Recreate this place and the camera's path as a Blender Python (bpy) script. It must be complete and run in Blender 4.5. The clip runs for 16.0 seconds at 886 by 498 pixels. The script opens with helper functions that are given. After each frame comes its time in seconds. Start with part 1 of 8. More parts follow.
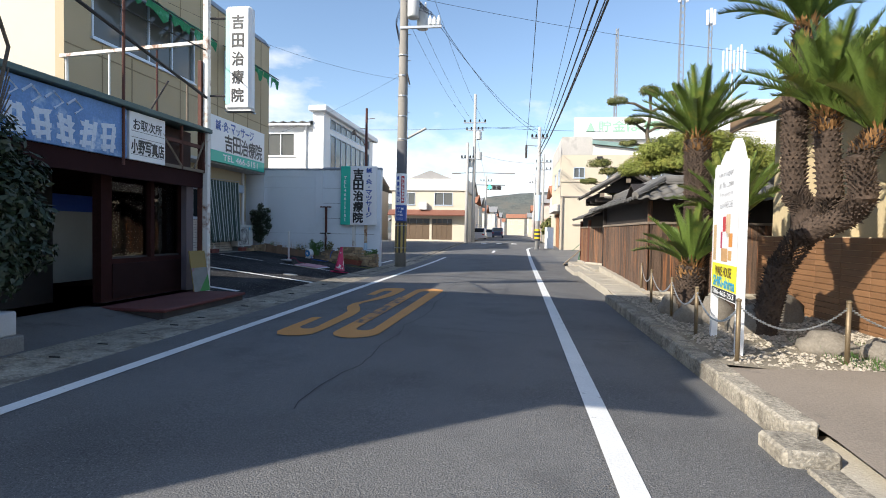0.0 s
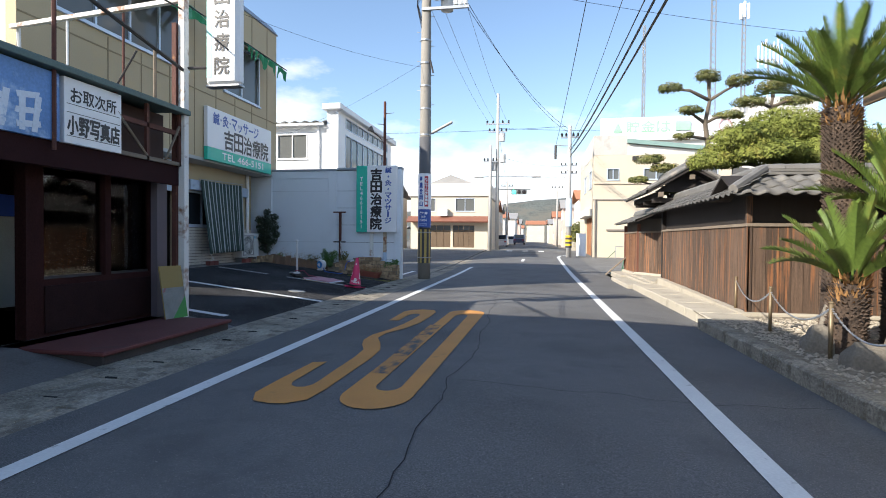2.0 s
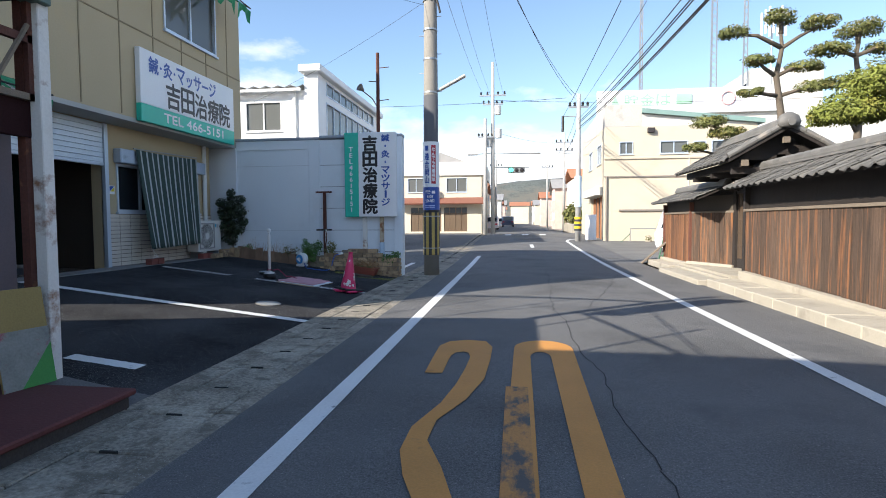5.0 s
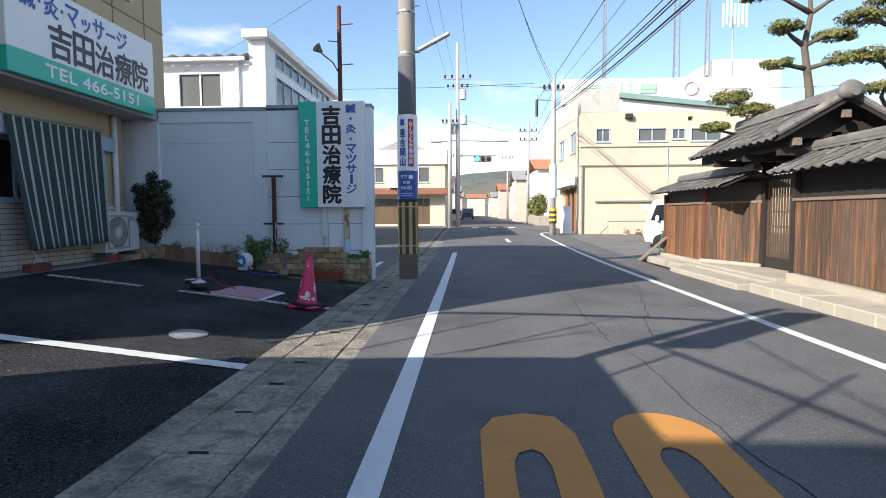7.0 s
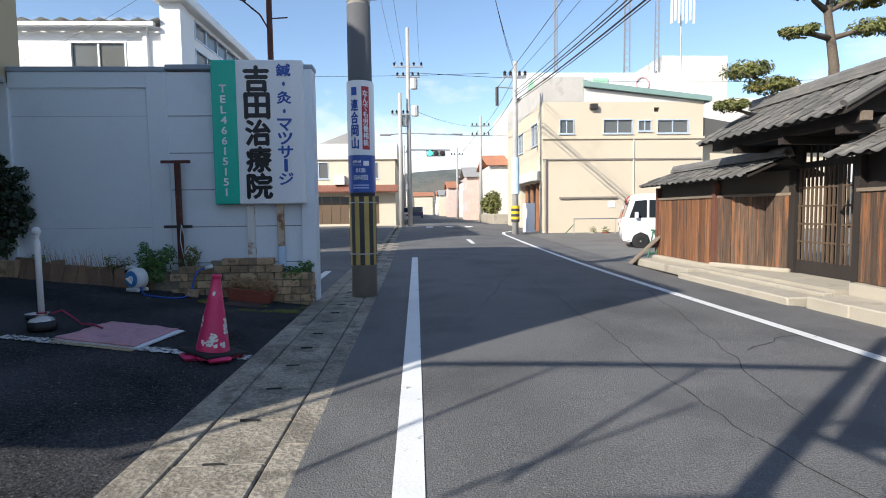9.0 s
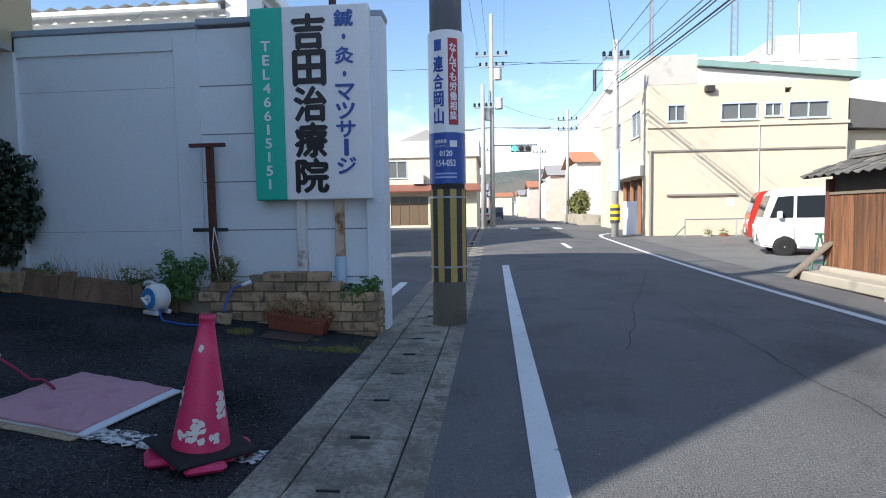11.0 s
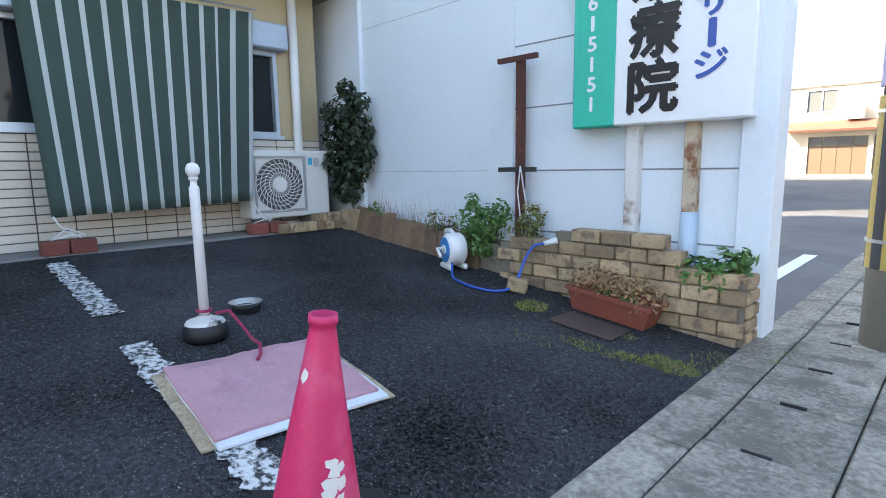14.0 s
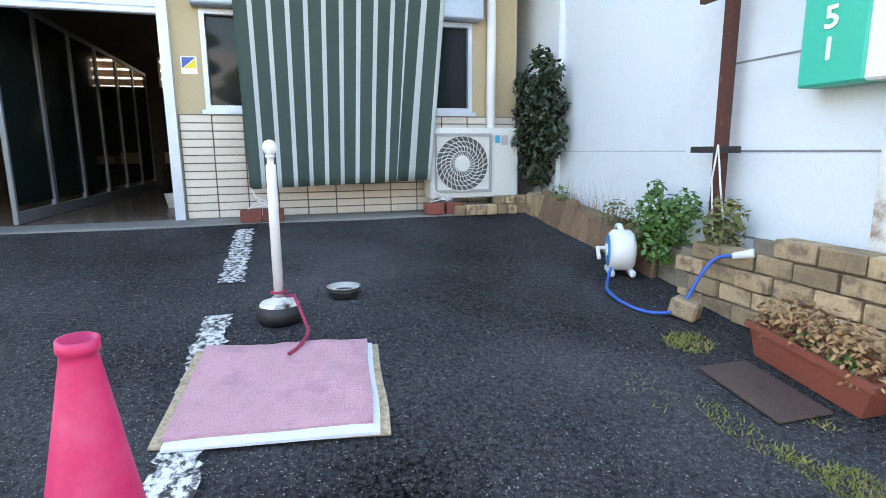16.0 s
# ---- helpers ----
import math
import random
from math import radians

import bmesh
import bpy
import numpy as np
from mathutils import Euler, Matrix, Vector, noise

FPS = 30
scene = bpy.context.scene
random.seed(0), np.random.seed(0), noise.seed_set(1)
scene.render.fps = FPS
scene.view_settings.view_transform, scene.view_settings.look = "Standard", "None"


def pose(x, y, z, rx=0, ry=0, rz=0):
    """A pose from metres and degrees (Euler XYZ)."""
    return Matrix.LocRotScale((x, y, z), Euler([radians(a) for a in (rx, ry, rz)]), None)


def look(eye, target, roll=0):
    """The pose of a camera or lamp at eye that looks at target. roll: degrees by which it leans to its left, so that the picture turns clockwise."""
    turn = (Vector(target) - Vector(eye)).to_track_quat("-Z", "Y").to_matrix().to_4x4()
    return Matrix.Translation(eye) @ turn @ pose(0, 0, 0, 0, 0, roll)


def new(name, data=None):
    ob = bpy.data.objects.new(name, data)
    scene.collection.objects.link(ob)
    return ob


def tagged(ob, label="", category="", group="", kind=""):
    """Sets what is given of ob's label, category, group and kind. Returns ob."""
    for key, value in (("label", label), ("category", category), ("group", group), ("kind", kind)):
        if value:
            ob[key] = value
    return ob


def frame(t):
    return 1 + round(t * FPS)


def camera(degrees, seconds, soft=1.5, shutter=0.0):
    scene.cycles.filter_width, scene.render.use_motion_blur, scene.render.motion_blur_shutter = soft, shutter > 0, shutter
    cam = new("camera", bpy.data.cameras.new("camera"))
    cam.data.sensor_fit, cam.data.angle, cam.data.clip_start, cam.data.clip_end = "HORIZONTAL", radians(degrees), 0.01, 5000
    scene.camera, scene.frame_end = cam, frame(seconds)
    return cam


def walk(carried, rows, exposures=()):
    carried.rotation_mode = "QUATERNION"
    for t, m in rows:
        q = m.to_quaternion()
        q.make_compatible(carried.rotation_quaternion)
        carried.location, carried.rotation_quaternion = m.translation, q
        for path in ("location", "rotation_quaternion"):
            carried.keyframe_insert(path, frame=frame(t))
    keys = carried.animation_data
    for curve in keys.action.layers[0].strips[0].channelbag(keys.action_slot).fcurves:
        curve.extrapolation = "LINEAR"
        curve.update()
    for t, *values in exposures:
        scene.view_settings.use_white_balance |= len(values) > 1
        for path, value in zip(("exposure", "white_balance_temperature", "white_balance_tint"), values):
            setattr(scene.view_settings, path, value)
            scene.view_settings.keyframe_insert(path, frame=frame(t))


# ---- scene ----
cam = camera(78.6, 16.0, 0.95)
# seconds, eye, the point looked at, roll
PATH = [
    (0.0, (0.112, 0.177, 1.229), (-0.162, 2.157, 1.164), 1.0),
    (0.5, (0.022, 0.767, 1.224), (-0.25, 2.748, 1.175), 0.4),
    (1.0, (-0.177, 1.324, 1.219), (-0.502, 3.297, 1.18), 1.0),
    (1.5, (-0.344, 1.866, 1.194), (-0.676, 3.838, 1.161), 0.8),
    (2.0, (-0.568, 2.376, 1.216), (-0.906, 4.347, 1.178), 0.5),
    (2.5, (-0.778, 2.868, 1.242), (-1.118, 4.838, 1.206), 0.8),
    (3.0, (-0.954, 3.397, 1.265), (-1.294, 5.367, 1.222), -0.0),
    (3.5, (-1.172, 3.919, 1.278), (-1.512, 5.89, 1.227), 0.4),
    (4.0, (-1.402, 4.48, 1.278), (-1.725, 6.452, 1.213), -0.0),
    (6.5, (-2.605, 7.356, 1.298), (-2.746, 9.346, 1.163), 0.0),
    (7.0, (-2.75, 7.968, 1.277), (-2.848, 9.961, 1.145), -0.3),
    (7.5, (-2.914, 8.548, 1.295), (-2.985, 10.542, 1.159), -0.5),
    (8.0, (-3.041, 9.138, 1.261), (-3.042, 11.133, 1.13), -0.6),
    (10.5, (-3.373, 12.267, 1.257), (-3.241, 14.257, 1.106), -0.8),
    (11.0, (-3.479, 12.695, 1.23), (-3.665, 14.682, 1.099), -0.9),
    (11.5, (-3.549, 13.035, 1.193), (-4.174, 14.93, 1.063), -1.4),
    (12.0, (-3.656, 13.315, 1.124), (-4.735, 14.992, 0.97), -1.1),
    (12.5, (-3.702, 13.574, 1.124), (-4.955, 15.116, 0.887), -1.0),
    (13.0, (-3.63, 13.931, 1.121), (-4.899, 15.451, 0.845), -1.4),
    (13.5, (-3.618, 14.249, 1.115), (-4.941, 15.721, 0.829), -1.4),
    (14.0, (-3.714, 14.566, 1.113), (-5.104, 15.973, 0.817), -0.9),
    (14.5, (-3.736, 14.863, 1.069), (-5.318, 16.051, 0.777), -0.8),
    (15.0, (-3.757, 15.057, 1.044), (-5.575, 15.823, 0.718), -0.5),
    (15.5, (-3.831, 15.343, 1.094), (-5.715, 15.903, 0.724), -0.2),
    (16.0, (-3.725, 15.802, 1.101), (-5.618, 16.339, 0.742), -0.5),
]
walk(cam, [(t, look(eye, target, roll)) for t, eye, target, roll in PATH],
     [(0.0, 0.58, 6500, 10), (1.5, 0.75, 6500, 10), (4.0, 0.82, 6450, 10), (8.0, 0.6, 6450, 10), (10.5, 0.4, 6200, 10), (11.0, 0.7, 6200, 10), (11.5, 1.1, 6300, 10), (12.5, 2.2, 6700, 10), (13.5, 2.46, 7150, 10), (14.5, 2.52, 7500, 10), (15.2, 2.93, 8000, 10), (16.0, 3.12, 8200, 10)])
# ---- world, sun ----
SUN = Vector((1.26, 1.115, -1.0)).normalized()
world = bpy.data.worlds.new("world")
scene.world = world
world.use_nodes = True
wn, wl = world.node_tree.nodes, world.node_tree.links
wn.clear()
w_out = wn.new("ShaderNodeOutputWorld")
w_bg = wn.new("ShaderNodeBackground")
w_sky = wn.new("ShaderNodeTexSky")
w_sky.sky_type, w_sky.sun_disc = "NISHITA", False
w_sky.sun_elevation, w_sky.sun_rotation = radians(30.7), radians(228.5)
w_sky.dust_density, w_sky.air_density, w_sky.ozone_density = 0.6, 1.0, 2.0
w_bg.inputs["Strength"].default_value = 0.15
# low heaped clouds over the horizon
w_co = wn.new("ShaderNodeTexCoord")
w_sep = wn.new("ShaderNodeSeparateXYZ")
w_map = wn.new("ShaderNodeMapping")
w_map.inputs["Scale"].default_value = (2.2, 2.2, 5.0)
w_map.inputs["Location"].default_value = (0.62, 0.1, 0.2)
w_noise = wn.new("ShaderNodeTexNoise")
w_noise.inputs["Scale"].default_value, w_noise.inputs["Detail"].default_value = 1.6, 9
w_noise.inputs["Roughness"].default_value = 0.56
w_band = wn.new("ShaderNodeMapRange")
for i, v in ((1, 0.03), (2, 0.40), (3, 0.26), (4, -0.2)):
    w_band.inputs[i].default_value = v
w_add = wn.new("ShaderNodeMath")
w_ramp = wn.new("ShaderNodeMapRange")
for i, v in ((1, 0.56), (2, 0.72), (3, 0.0), (4, 0.9)):
    w_ramp.inputs[i].default_value = v
w_mix = wn.new("ShaderNodeMix")
w_mix.data_type = "RGBA"
w_mix.inputs["B"].default_value = (5.4, 5.5, 5.7, 1)
wl.new(w_co.outputs["Generated"], w_sep.inputs[0])
wl.new(w_co.outputs["Generated"], w_map.inputs["Vector"])
wl.new(w_map.outputs[0], w_noise.inputs["Vector"])
wl.new(w_sep.outputs["Z"], w_band.inputs[0])
wl.new(w_band.outputs[0], w_add.inputs[0])
wl.new(w_noise.outputs["Fac"], w_add.inputs[1])
wl.new(w_add.outputs[0], w_ramp.inputs[0])
wl.new(w_ramp.outputs[0], w_mix.inputs["Factor"])
wl.new(w_sky.outputs[0], w_mix.inputs["A"])
wl.new(w_mix.outputs["Result"], w_bg.inputs["Color"])
wl.new(w_bg.outputs[0], w_out.inputs["Surface"])

sun = new("sun", bpy.data.lights.new("sun", "SUN"))
sun.data.energy, sun.data.angle, sun.data.color = 5.0, radians(0.53), (1.0, 0.93, 0.82)
sun.matrix_basis = look((0, 0, 40), Vector((0, 0, 40)) + SUN)

# ---- helpers for materials and meshes ----
MATS = {}


def mat(name, rgb, rough=0.7, var=0.12, scale=1.5, grain=90.0, bump=0.15, metal=0.0, stain=None, stain_scale=0.8, stain_at=0.6, streak=None, piece=0.0, spec=0.5, emit=0.0, speck=None):
    """Paint, mineral or metal: a base colour, broad and fine variation, and stains of another colour."""
    if name in MATS:
        return MATS[name]
    m = bpy.data.materials.new(name)
    m.use_nodes = True
    n, l = m.node_tree.nodes, m.node_tree.links
    bs = n["Principled BSDF"]
    bs.inputs["Roughness"].default_value, bs.inputs["Metallic"].default_value = rough, metal
    bs.inputs["Specular IOR Level"].default_value = spec
    geo = n.new("ShaderNodeNewGeometry")
    vec = geo.outputs["Position"]
    if streak:
        mp = n.new("ShaderNodeMapping")
        mp.inputs["Scale"].default_value = streak
        l.new(vec, mp.inputs["Vector"])
        vec = mp.outputs[0]
    broad = n.new("ShaderNodeTexNoise")
    broad.inputs["Scale"].default_value, broad.inputs["Detail"].default_value = scale, 6
    fine = n.new("ShaderNodeTexNoise")
    fine.inputs["Scale"].default_value, fine.inputs["Detail"].default_value = grain, 3
    l.new(vec, broad.inputs["Vector"])
    l.new(vec, fine.inputs["Vector"])
    both = n.new("ShaderNodeMath")
    both.operation = "ADD"
    l.new(broad.outputs["Fac"], both.inputs[0])
    l.new(fine.outputs["Fac"], both.inputs[1])
    mr = n.new("ShaderNodeMapRange")
    for i, v in ((1, 0.65), (2, 1.35), (3, 1 - var), (4, 1 + var)):
        mr.inputs[i].default_value = v
    l.new(both.outputs[0], mr.inputs[0])
    last = mr.outputs[0]
    if piece:
        info = n.new("ShaderNodeObjectInfo")
        pr = n.new("ShaderNodeMapRange")
        for i, v in ((3, 1 - piece), (4, 1 + piece)):
            pr.inputs[i].default_value = v
        l.new(info.outputs["Random"], pr.inputs[0])
        mul = n.new("ShaderNodeMath")
        mul.operation = "MULTIPLY"
        l.new(last, mul.inputs[0])
        l.new(pr.outputs[0], mul.inputs[1])
        last = mul.outputs[0]
    sc = n.new("ShaderNodeVectorMath")
    sc.operation = "SCALE"
    sc.inputs[0].default_value = rgb
    l.new(last, sc.inputs["Scale"])
    colour = sc.outputs[0]
    if stain:
        sn = n.new("ShaderNodeTexNoise")
        sn.inputs["Scale"].default_value, sn.inputs["Detail"].default_value = stain_scale, 7
        sn.inputs["Roughness"].default_value = 0.65
        l.new(vec, sn.inputs["Vector"])
        sr = n.new("ShaderNodeMapRange")
        for i, v in ((1, stain_at), (2, stain_at + 0.12), (3, 0.0), (4, 1.0)):
            sr.inputs[i].default_value = v
        l.new(sn.outputs["Fac"], sr.inputs[0])
        mx = n.new("ShaderNodeMix")
        mx.data_type = "RGBA"
        l.new(sr.outputs[0], mx.inputs["Factor"])
        l.new(colour, mx.inputs["A"])
        mx.inputs["B"].default_value = (*stain, 1)
        colour = mx.outputs["Result"]
    if speck:
        for sz, at in ((55, 0.73), (140, 0.665)):
            sp = n.new("ShaderNodeTexNoise")
            sp.inputs["Scale"].default_value, sp.inputs["Detail"].default_value = sz, 1
            l.new(geo.outputs["Position"], sp.inputs["Vector"])
            rr = n.new("ShaderNodeMapRange")
            for i, v in ((1, at), (2, at + 0.06), (3, 0.0), (4, 0.7)):
                rr.inputs[i].default_value = v
            l.new(sp.outputs["Fac"], rr.inputs[0])
            mx = n.new("ShaderNodeMix")
            mx.data_type = "RGBA"
            l.new(rr.outputs[0], mx.inputs["Factor"])
            l.new(colour, mx.inputs["A"])
            mx.inputs["B"].default_value = (*speck, 1)
            colour = mx.outputs["Result"]
    l.new(colour, bs.inputs["Base Color"])
    if bump:
        b = n.new("ShaderNodeBump")
        b.inputs["Strength"].default_value, b.inputs["Distance"].default_value = bump, 0.01
        l.new(both.outputs[0], b.inputs["Height"])
        l.new(b.outputs[0], bs.inputs["Normal"])
    if emit:
        bs.inputs["Emission Color"].default_value = (*rgb, 1)
        bs.inputs["Emission Strength"].default_value = emit
    MATS[name] = m
    return m


def glass(name, rgb=(0.02, 0.025, 0.03), rough=0.04):
    """Window glass in front of a dark room."""
    if name in MATS:
        return MATS[name]
    m = bpy.data.materials.new(name)
    m.use_nodes = True
    bs = m.node_tree.nodes["Principled BSDF"]
    bs.inputs["Base Color"].default_value = (*rgb, 1)
    bs.inputs["Roughness"].default_value = rough
    bs.inputs["Specular IOR Level"].default_value = 0.35
    MATS[name] = m
    return m


def clear_glass(name):
    if name in MATS:
        return MATS[name]
    m = bpy.data.materials.new(name)
    m.use_nodes = True
    n, l = m.node_tree.nodes, m.node_tree.links
    n.remove(n["Principled BSDF"])
    tr, gl, mx, fr = n.new("ShaderNodeBsdfTransparent"), n.new("ShaderNodeBsdfGlossy"), n.new("ShaderNodeMixShader"), n.new("ShaderNodeFresnel")
    tr.inputs["Color"].default_value = (0.86, 0.9, 0.88, 1)
    gl.inputs["Roughness"].default_value = 0.02
    fr.inputs["IOR"].default_value = 1.5
    l.new(fr.outputs[0], mx.inputs[0])
    l.new(tr.outputs[0], mx.inputs[1])
    l.new(gl.outputs[0], mx.inputs[2])
    l.new(mx.outputs[0], n["Material Output"].inputs["Surface"])
    MATS[name] = m
    return m


LOC = {}


def thing(name, loc=(0, 0, 0), label="", category="", group="", kind=""):
    ob = new(name)
    ob.empty_display_size = 0.1
    ob.location = loc
    LOC[ob] = Vector(loc)
    return tagged(ob, label, category, group, kind)


def part(name, bm, material, parent=None, label="", smooth=False):
    """Links a bmesh in world coordinates as one mesh object under its thing or part."""
    base = LOC.get(parent, Vector((0, 0, 0)))
    me = bpy.data.meshes.new(name)
    bmesh.ops.translate(bm, verts=bm.verts, vec=-base)
    bm.to_mesh(me)
    bm.free()
    if smooth:
        me.shade_smooth()
    me.materials.append(material)
    ob = new(name, me)
    LOC[ob] = base
    if parent:
        ob.parent = parent
    if label:
        ob["label"] = label
    return ob


def solid(name, bm, material, label="", category="", kind="", group="", smooth=False):
    return tagged(part(name, bm, material, None, "", smooth), label, category, group, kind)


def box(x0, x1, y0, y1, z0, z1, bevel=0.0, bm=None, m=None):
    made = bm or bmesh.new()
    co = [(x, y, z) for x in (x0, x1) for y in (y0, y1) for z in (z0, z1)]
    vs = [made.verts.new(Vector(c) if m is None else m @ Vector(c)) for c in co]
    fs = [made.faces.new([vs[i] for i in f]) for f in ((0, 1, 3, 2), (4, 6, 7, 5), (0, 4, 5, 1), (2, 3, 7, 6), (0, 2, 6, 4), (1, 5, 7, 3))]
    if bevel:
        edges = list({e for f in fs for e in f.edges})
        bmesh.ops.bevel(made, geom=edges, offset=bevel, segments=1, affect="EDGES")
    return made


def rod(points, radius, sides=8, bm=None, caps=True, taper=None):
    """A tube along points; radius may be one number or a list."""
    made = bm or bmesh.new()
    pts = [Vector(p) for p in points]
    rings = []
    up = Vector((0.03, 0.05, 1)).normalized()
    for i, p in enumerate(pts):
        d = (pts[min(i + 1, len(pts) - 1)] - pts[max(i - 1, 0)]).normalized()
        a = d.cross(up if abs(d.dot(up)) < 0.95 else Vector((1, 0.02, 0))).normalized()
        b = d.cross(a)
        r = radius[i] if isinstance(radius, (list, tuple)) else radius
        rings.append([made.verts.new(p + (a * math.cos(k * math.tau / sides) + b * math.sin(k * math.tau / sides)) * r) for k in range(sides)])
    for r0, r1 in zip(rings, rings[1:]):
        for k in range(sides):
            made.faces.new((r0[k], r0[(k + 1) % sides], r1[(k + 1) % sides], r1[k]))
    if caps:
        made.faces.new(rings[0][::-1])
        made.faces.new(rings[-1])
    bmesh.ops.recalc_face_normals(made, faces=made.faces)
    return made


def lathe(profile, sides=20, at=(0, 0, 0), bm=None, m=None):
    """A turned body from (radius, height) pairs."""
    made = bm or bmesh.new()
    rings = []
    for r, z in profile:
        ring = []
        for k in range(sides):
            v = Vector((at[0] + r * math.cos(k * math.tau / sides), at[1] + r * math.sin(k * math.tau / sides), at[2] + z))
            ring.append(made.verts.new(v if m is None else m @ v))
        rings.append(ring)
    for r0, r1 in zip(rings, rings[1:]):
        for k in range(sides):
            made.faces.new((r0[k], r0[(k + 1) % sides], r1[(k + 1) % sides], r1[k]))
    made.faces.new(rings[0][::-1])
    made.faces.new(rings[-1])
    return made


def sheet(xs, ys, height, bm=None, ragged=0.0):
    made = bm or bmesh.new()
    edge = lambda j: ragged if j in (0, len(ys) - 1) else 0.0
    g = [[made.verts.new((x, y + edge(j) * random.uniform(-1, 1), height(x, y))) for j, y in enumerate(ys)] for x in xs]
    for i in range(len(xs) - 1):
        for j in range(len(ys) - 1):
            made.faces.new((g[i][j], g[i + 1][j], g[i + 1][j + 1], g[i][j + 1]))
    return made


def span(a, b, step):
    k = max(1, round((b - a) / step))
    return [a + (b - a) * i / k for i in range(k + 1)]


def prism(outline, axis, a, b, bm=None):
    """A solid from an outline in two axes, drawn out along the third from a to b."""
    made = bm or bmesh.new()
    put = {"x": lambda p, t: (t, p[0], p[1]), "y": lambda p, t: (p[0], t, p[1]), "z": lambda p, t: (p[0], p[1], t)}[axis]
    v0, v1 = [made.verts.new(put(p, a)) for p in outline], [made.verts.new(put(p, b)) for p in outline]
    k = len(outline)
    fs = [made.faces.new(v0[::-1]), made.faces.new(v1)]
    for i in range(k):
        fs.append(made.faces.new((v0[i], v0[(i + 1) % k], v1[(i + 1) % k], v1[i])))
    bmesh.ops.recalc_face_normals(made, faces=fs)
    return made


def text_bmesh(body, depth=0.0):
    cu = bpy.data.curves.new("letters", "FONT")
    cu.body, cu.size, cu.resolution_u, cu.extrude = body, 1.0, 3, depth
    ob = new("letters", cu)
    bpy.context.view_layer.update()
    me = bpy.data.meshes.new_from_object(ob.evaluated_get(bpy.context.evaluated_depsgraph_get()))
    bpy.data.objects.remove(ob)
    bpy.data.curves.remove(cu)
    bm = bmesh.new()
    bm.from_mesh(me)
    bpy.data.meshes.remove(me)
    return bm


def write(body, cells, material, parent, face, name="lettering", stretch=True, bold=0.0):
    """Letters fitted into boxes (u0, u1, v0, v1) on the plane face(u, v); one box for a line, or a box for each sign."""
    wide = any(ord(c) > 0x2000 for c in body)
    if len(cells) == 1 and wide and len(body) > 1:
        u0, u1, v0, v1 = cells[0]
        w = [0.45 if c == "・" else 1.0 for c in body]
        step, at, cells = (u1 - u0) / sum(w), u0, []
        for c, k in zip(body, w):
            mid, half, low, high = at + step * k / 2, step * k * 0.46, v0, v1
            if c in "・":
                half, low, high = step * 0.07, (v0 + v1) / 2 - step * 0.07, (v0 + v1) / 2 + step * 0.07
            elif c == "ー":
                half, low, high = step * 0.4, (v0 + v1) / 2 - step * 0.05, (v0 + v1) / 2 + step * 0.05
            elif c in "ッャ":
                half, high = half * 0.7, v0 + (v1 - v0) * 0.68
            cells.append((mid - half, mid + half, low, high))
            at += step * k
    whole = bmesh.new()
    pieces = [body] if len(cells) == 1 else list(body)
    for word, (u0, u1, v0, v1) in zip(pieces, cells):
        bm = text_bmesh(word)
        if not bm.verts:
            bm.free()
            continue
        xs, ys = [v.co.x for v in bm.verts], [v.co.y for v in bm.verts]
        x0, x1, y0, y1 = min(xs), max(xs), min(ys), max(ys)
        sx, sy = (u1 - u0) / max(x1 - x0, 1e-3), (v1 - v0) / max(y1 - y0, 1e-3)
        if not stretch:
            sx = sy = min(sx, sy)
        if word in ("ー", "-"):
            x0, x1, y0, y1, sx, sy = 0.0, 1.0, 0.0, 1.0, u1 - u0, v1 - v0
            bm.clear()
            bm.faces.new([bm.verts.new((a, b, 0)) for a, b in ((0, 0), (1, 0), (1, 1), (0, 1))])
        elif len(cells) > 1:
            sx, sy = min(sx, 1.15 * sy), min(sy, 1.7 * sx)
        offs = [(0, 0)] if not bold else [(0, 0), (bold, 0), (-bold, 0), (0, bold), (0, -bold)]
        for i, (ou, ov) in enumerate(offs):
            vm = {}
            for v in bm.verts:
                u = (u0 + u1) / 2 + (v.co.x - (x0 + x1) / 2) * sx + ou
                w = (v0 + v1) / 2 + (v.co.y - (y0 + y1) / 2) * sy + ov
                vm[v] = whole.verts.new(face(u, w, 0.0006 * i))
            for f in bm.faces:
                whole.faces.new([vm[v] for v in f.verts])
        bm.free()
        if len(pieces) > 1:
            part("letter", whole, material, parent)
            whole = bmesh.new()
    if len(pieces) == 1:
        part(name, whole, material, parent)
    else:
        whole.free()


def column(u0, u1, v_top, v_bottom, count, gap=0.1):
    """Boxes for signs written downwards."""
    h = (v_top - v_bottom) / count
    return [(u0, u1, v_top - (i + 1) * h + h * gap / 2, v_top - i * h - h * gap / 2) for i in range(count)]


# ---- materials ----
ASPHALT = mat("road_asphalt", (0.142, 0.140, 0.138), 0.85, 0.6, 0.5, 95, 0.9, stain=(0.115, 0.114, 0.114), stain_scale=0.5, stain_at=0.5, speck=(0.36, 0.34, 0.31), spec=0.3)
LOT_ASPHALT = mat("lot_asphalt", (0.038, 0.038, 0.040), 0.95, 1.0, 0.9, 48, 1.0, stain=(0.046, 0.045, 0.044), stain_scale=16, stain_at=0.58, speck=(0.42, 0.41, 0.39), spec=0.1)
CONCRETE = mat("concrete", (0.22, 0.21, 0.195), 0.9, 0.3, 1.3, 70, 0.5, stain=(0.15, 0.145, 0.13), stain_scale=1.6, stain_at=0.55)
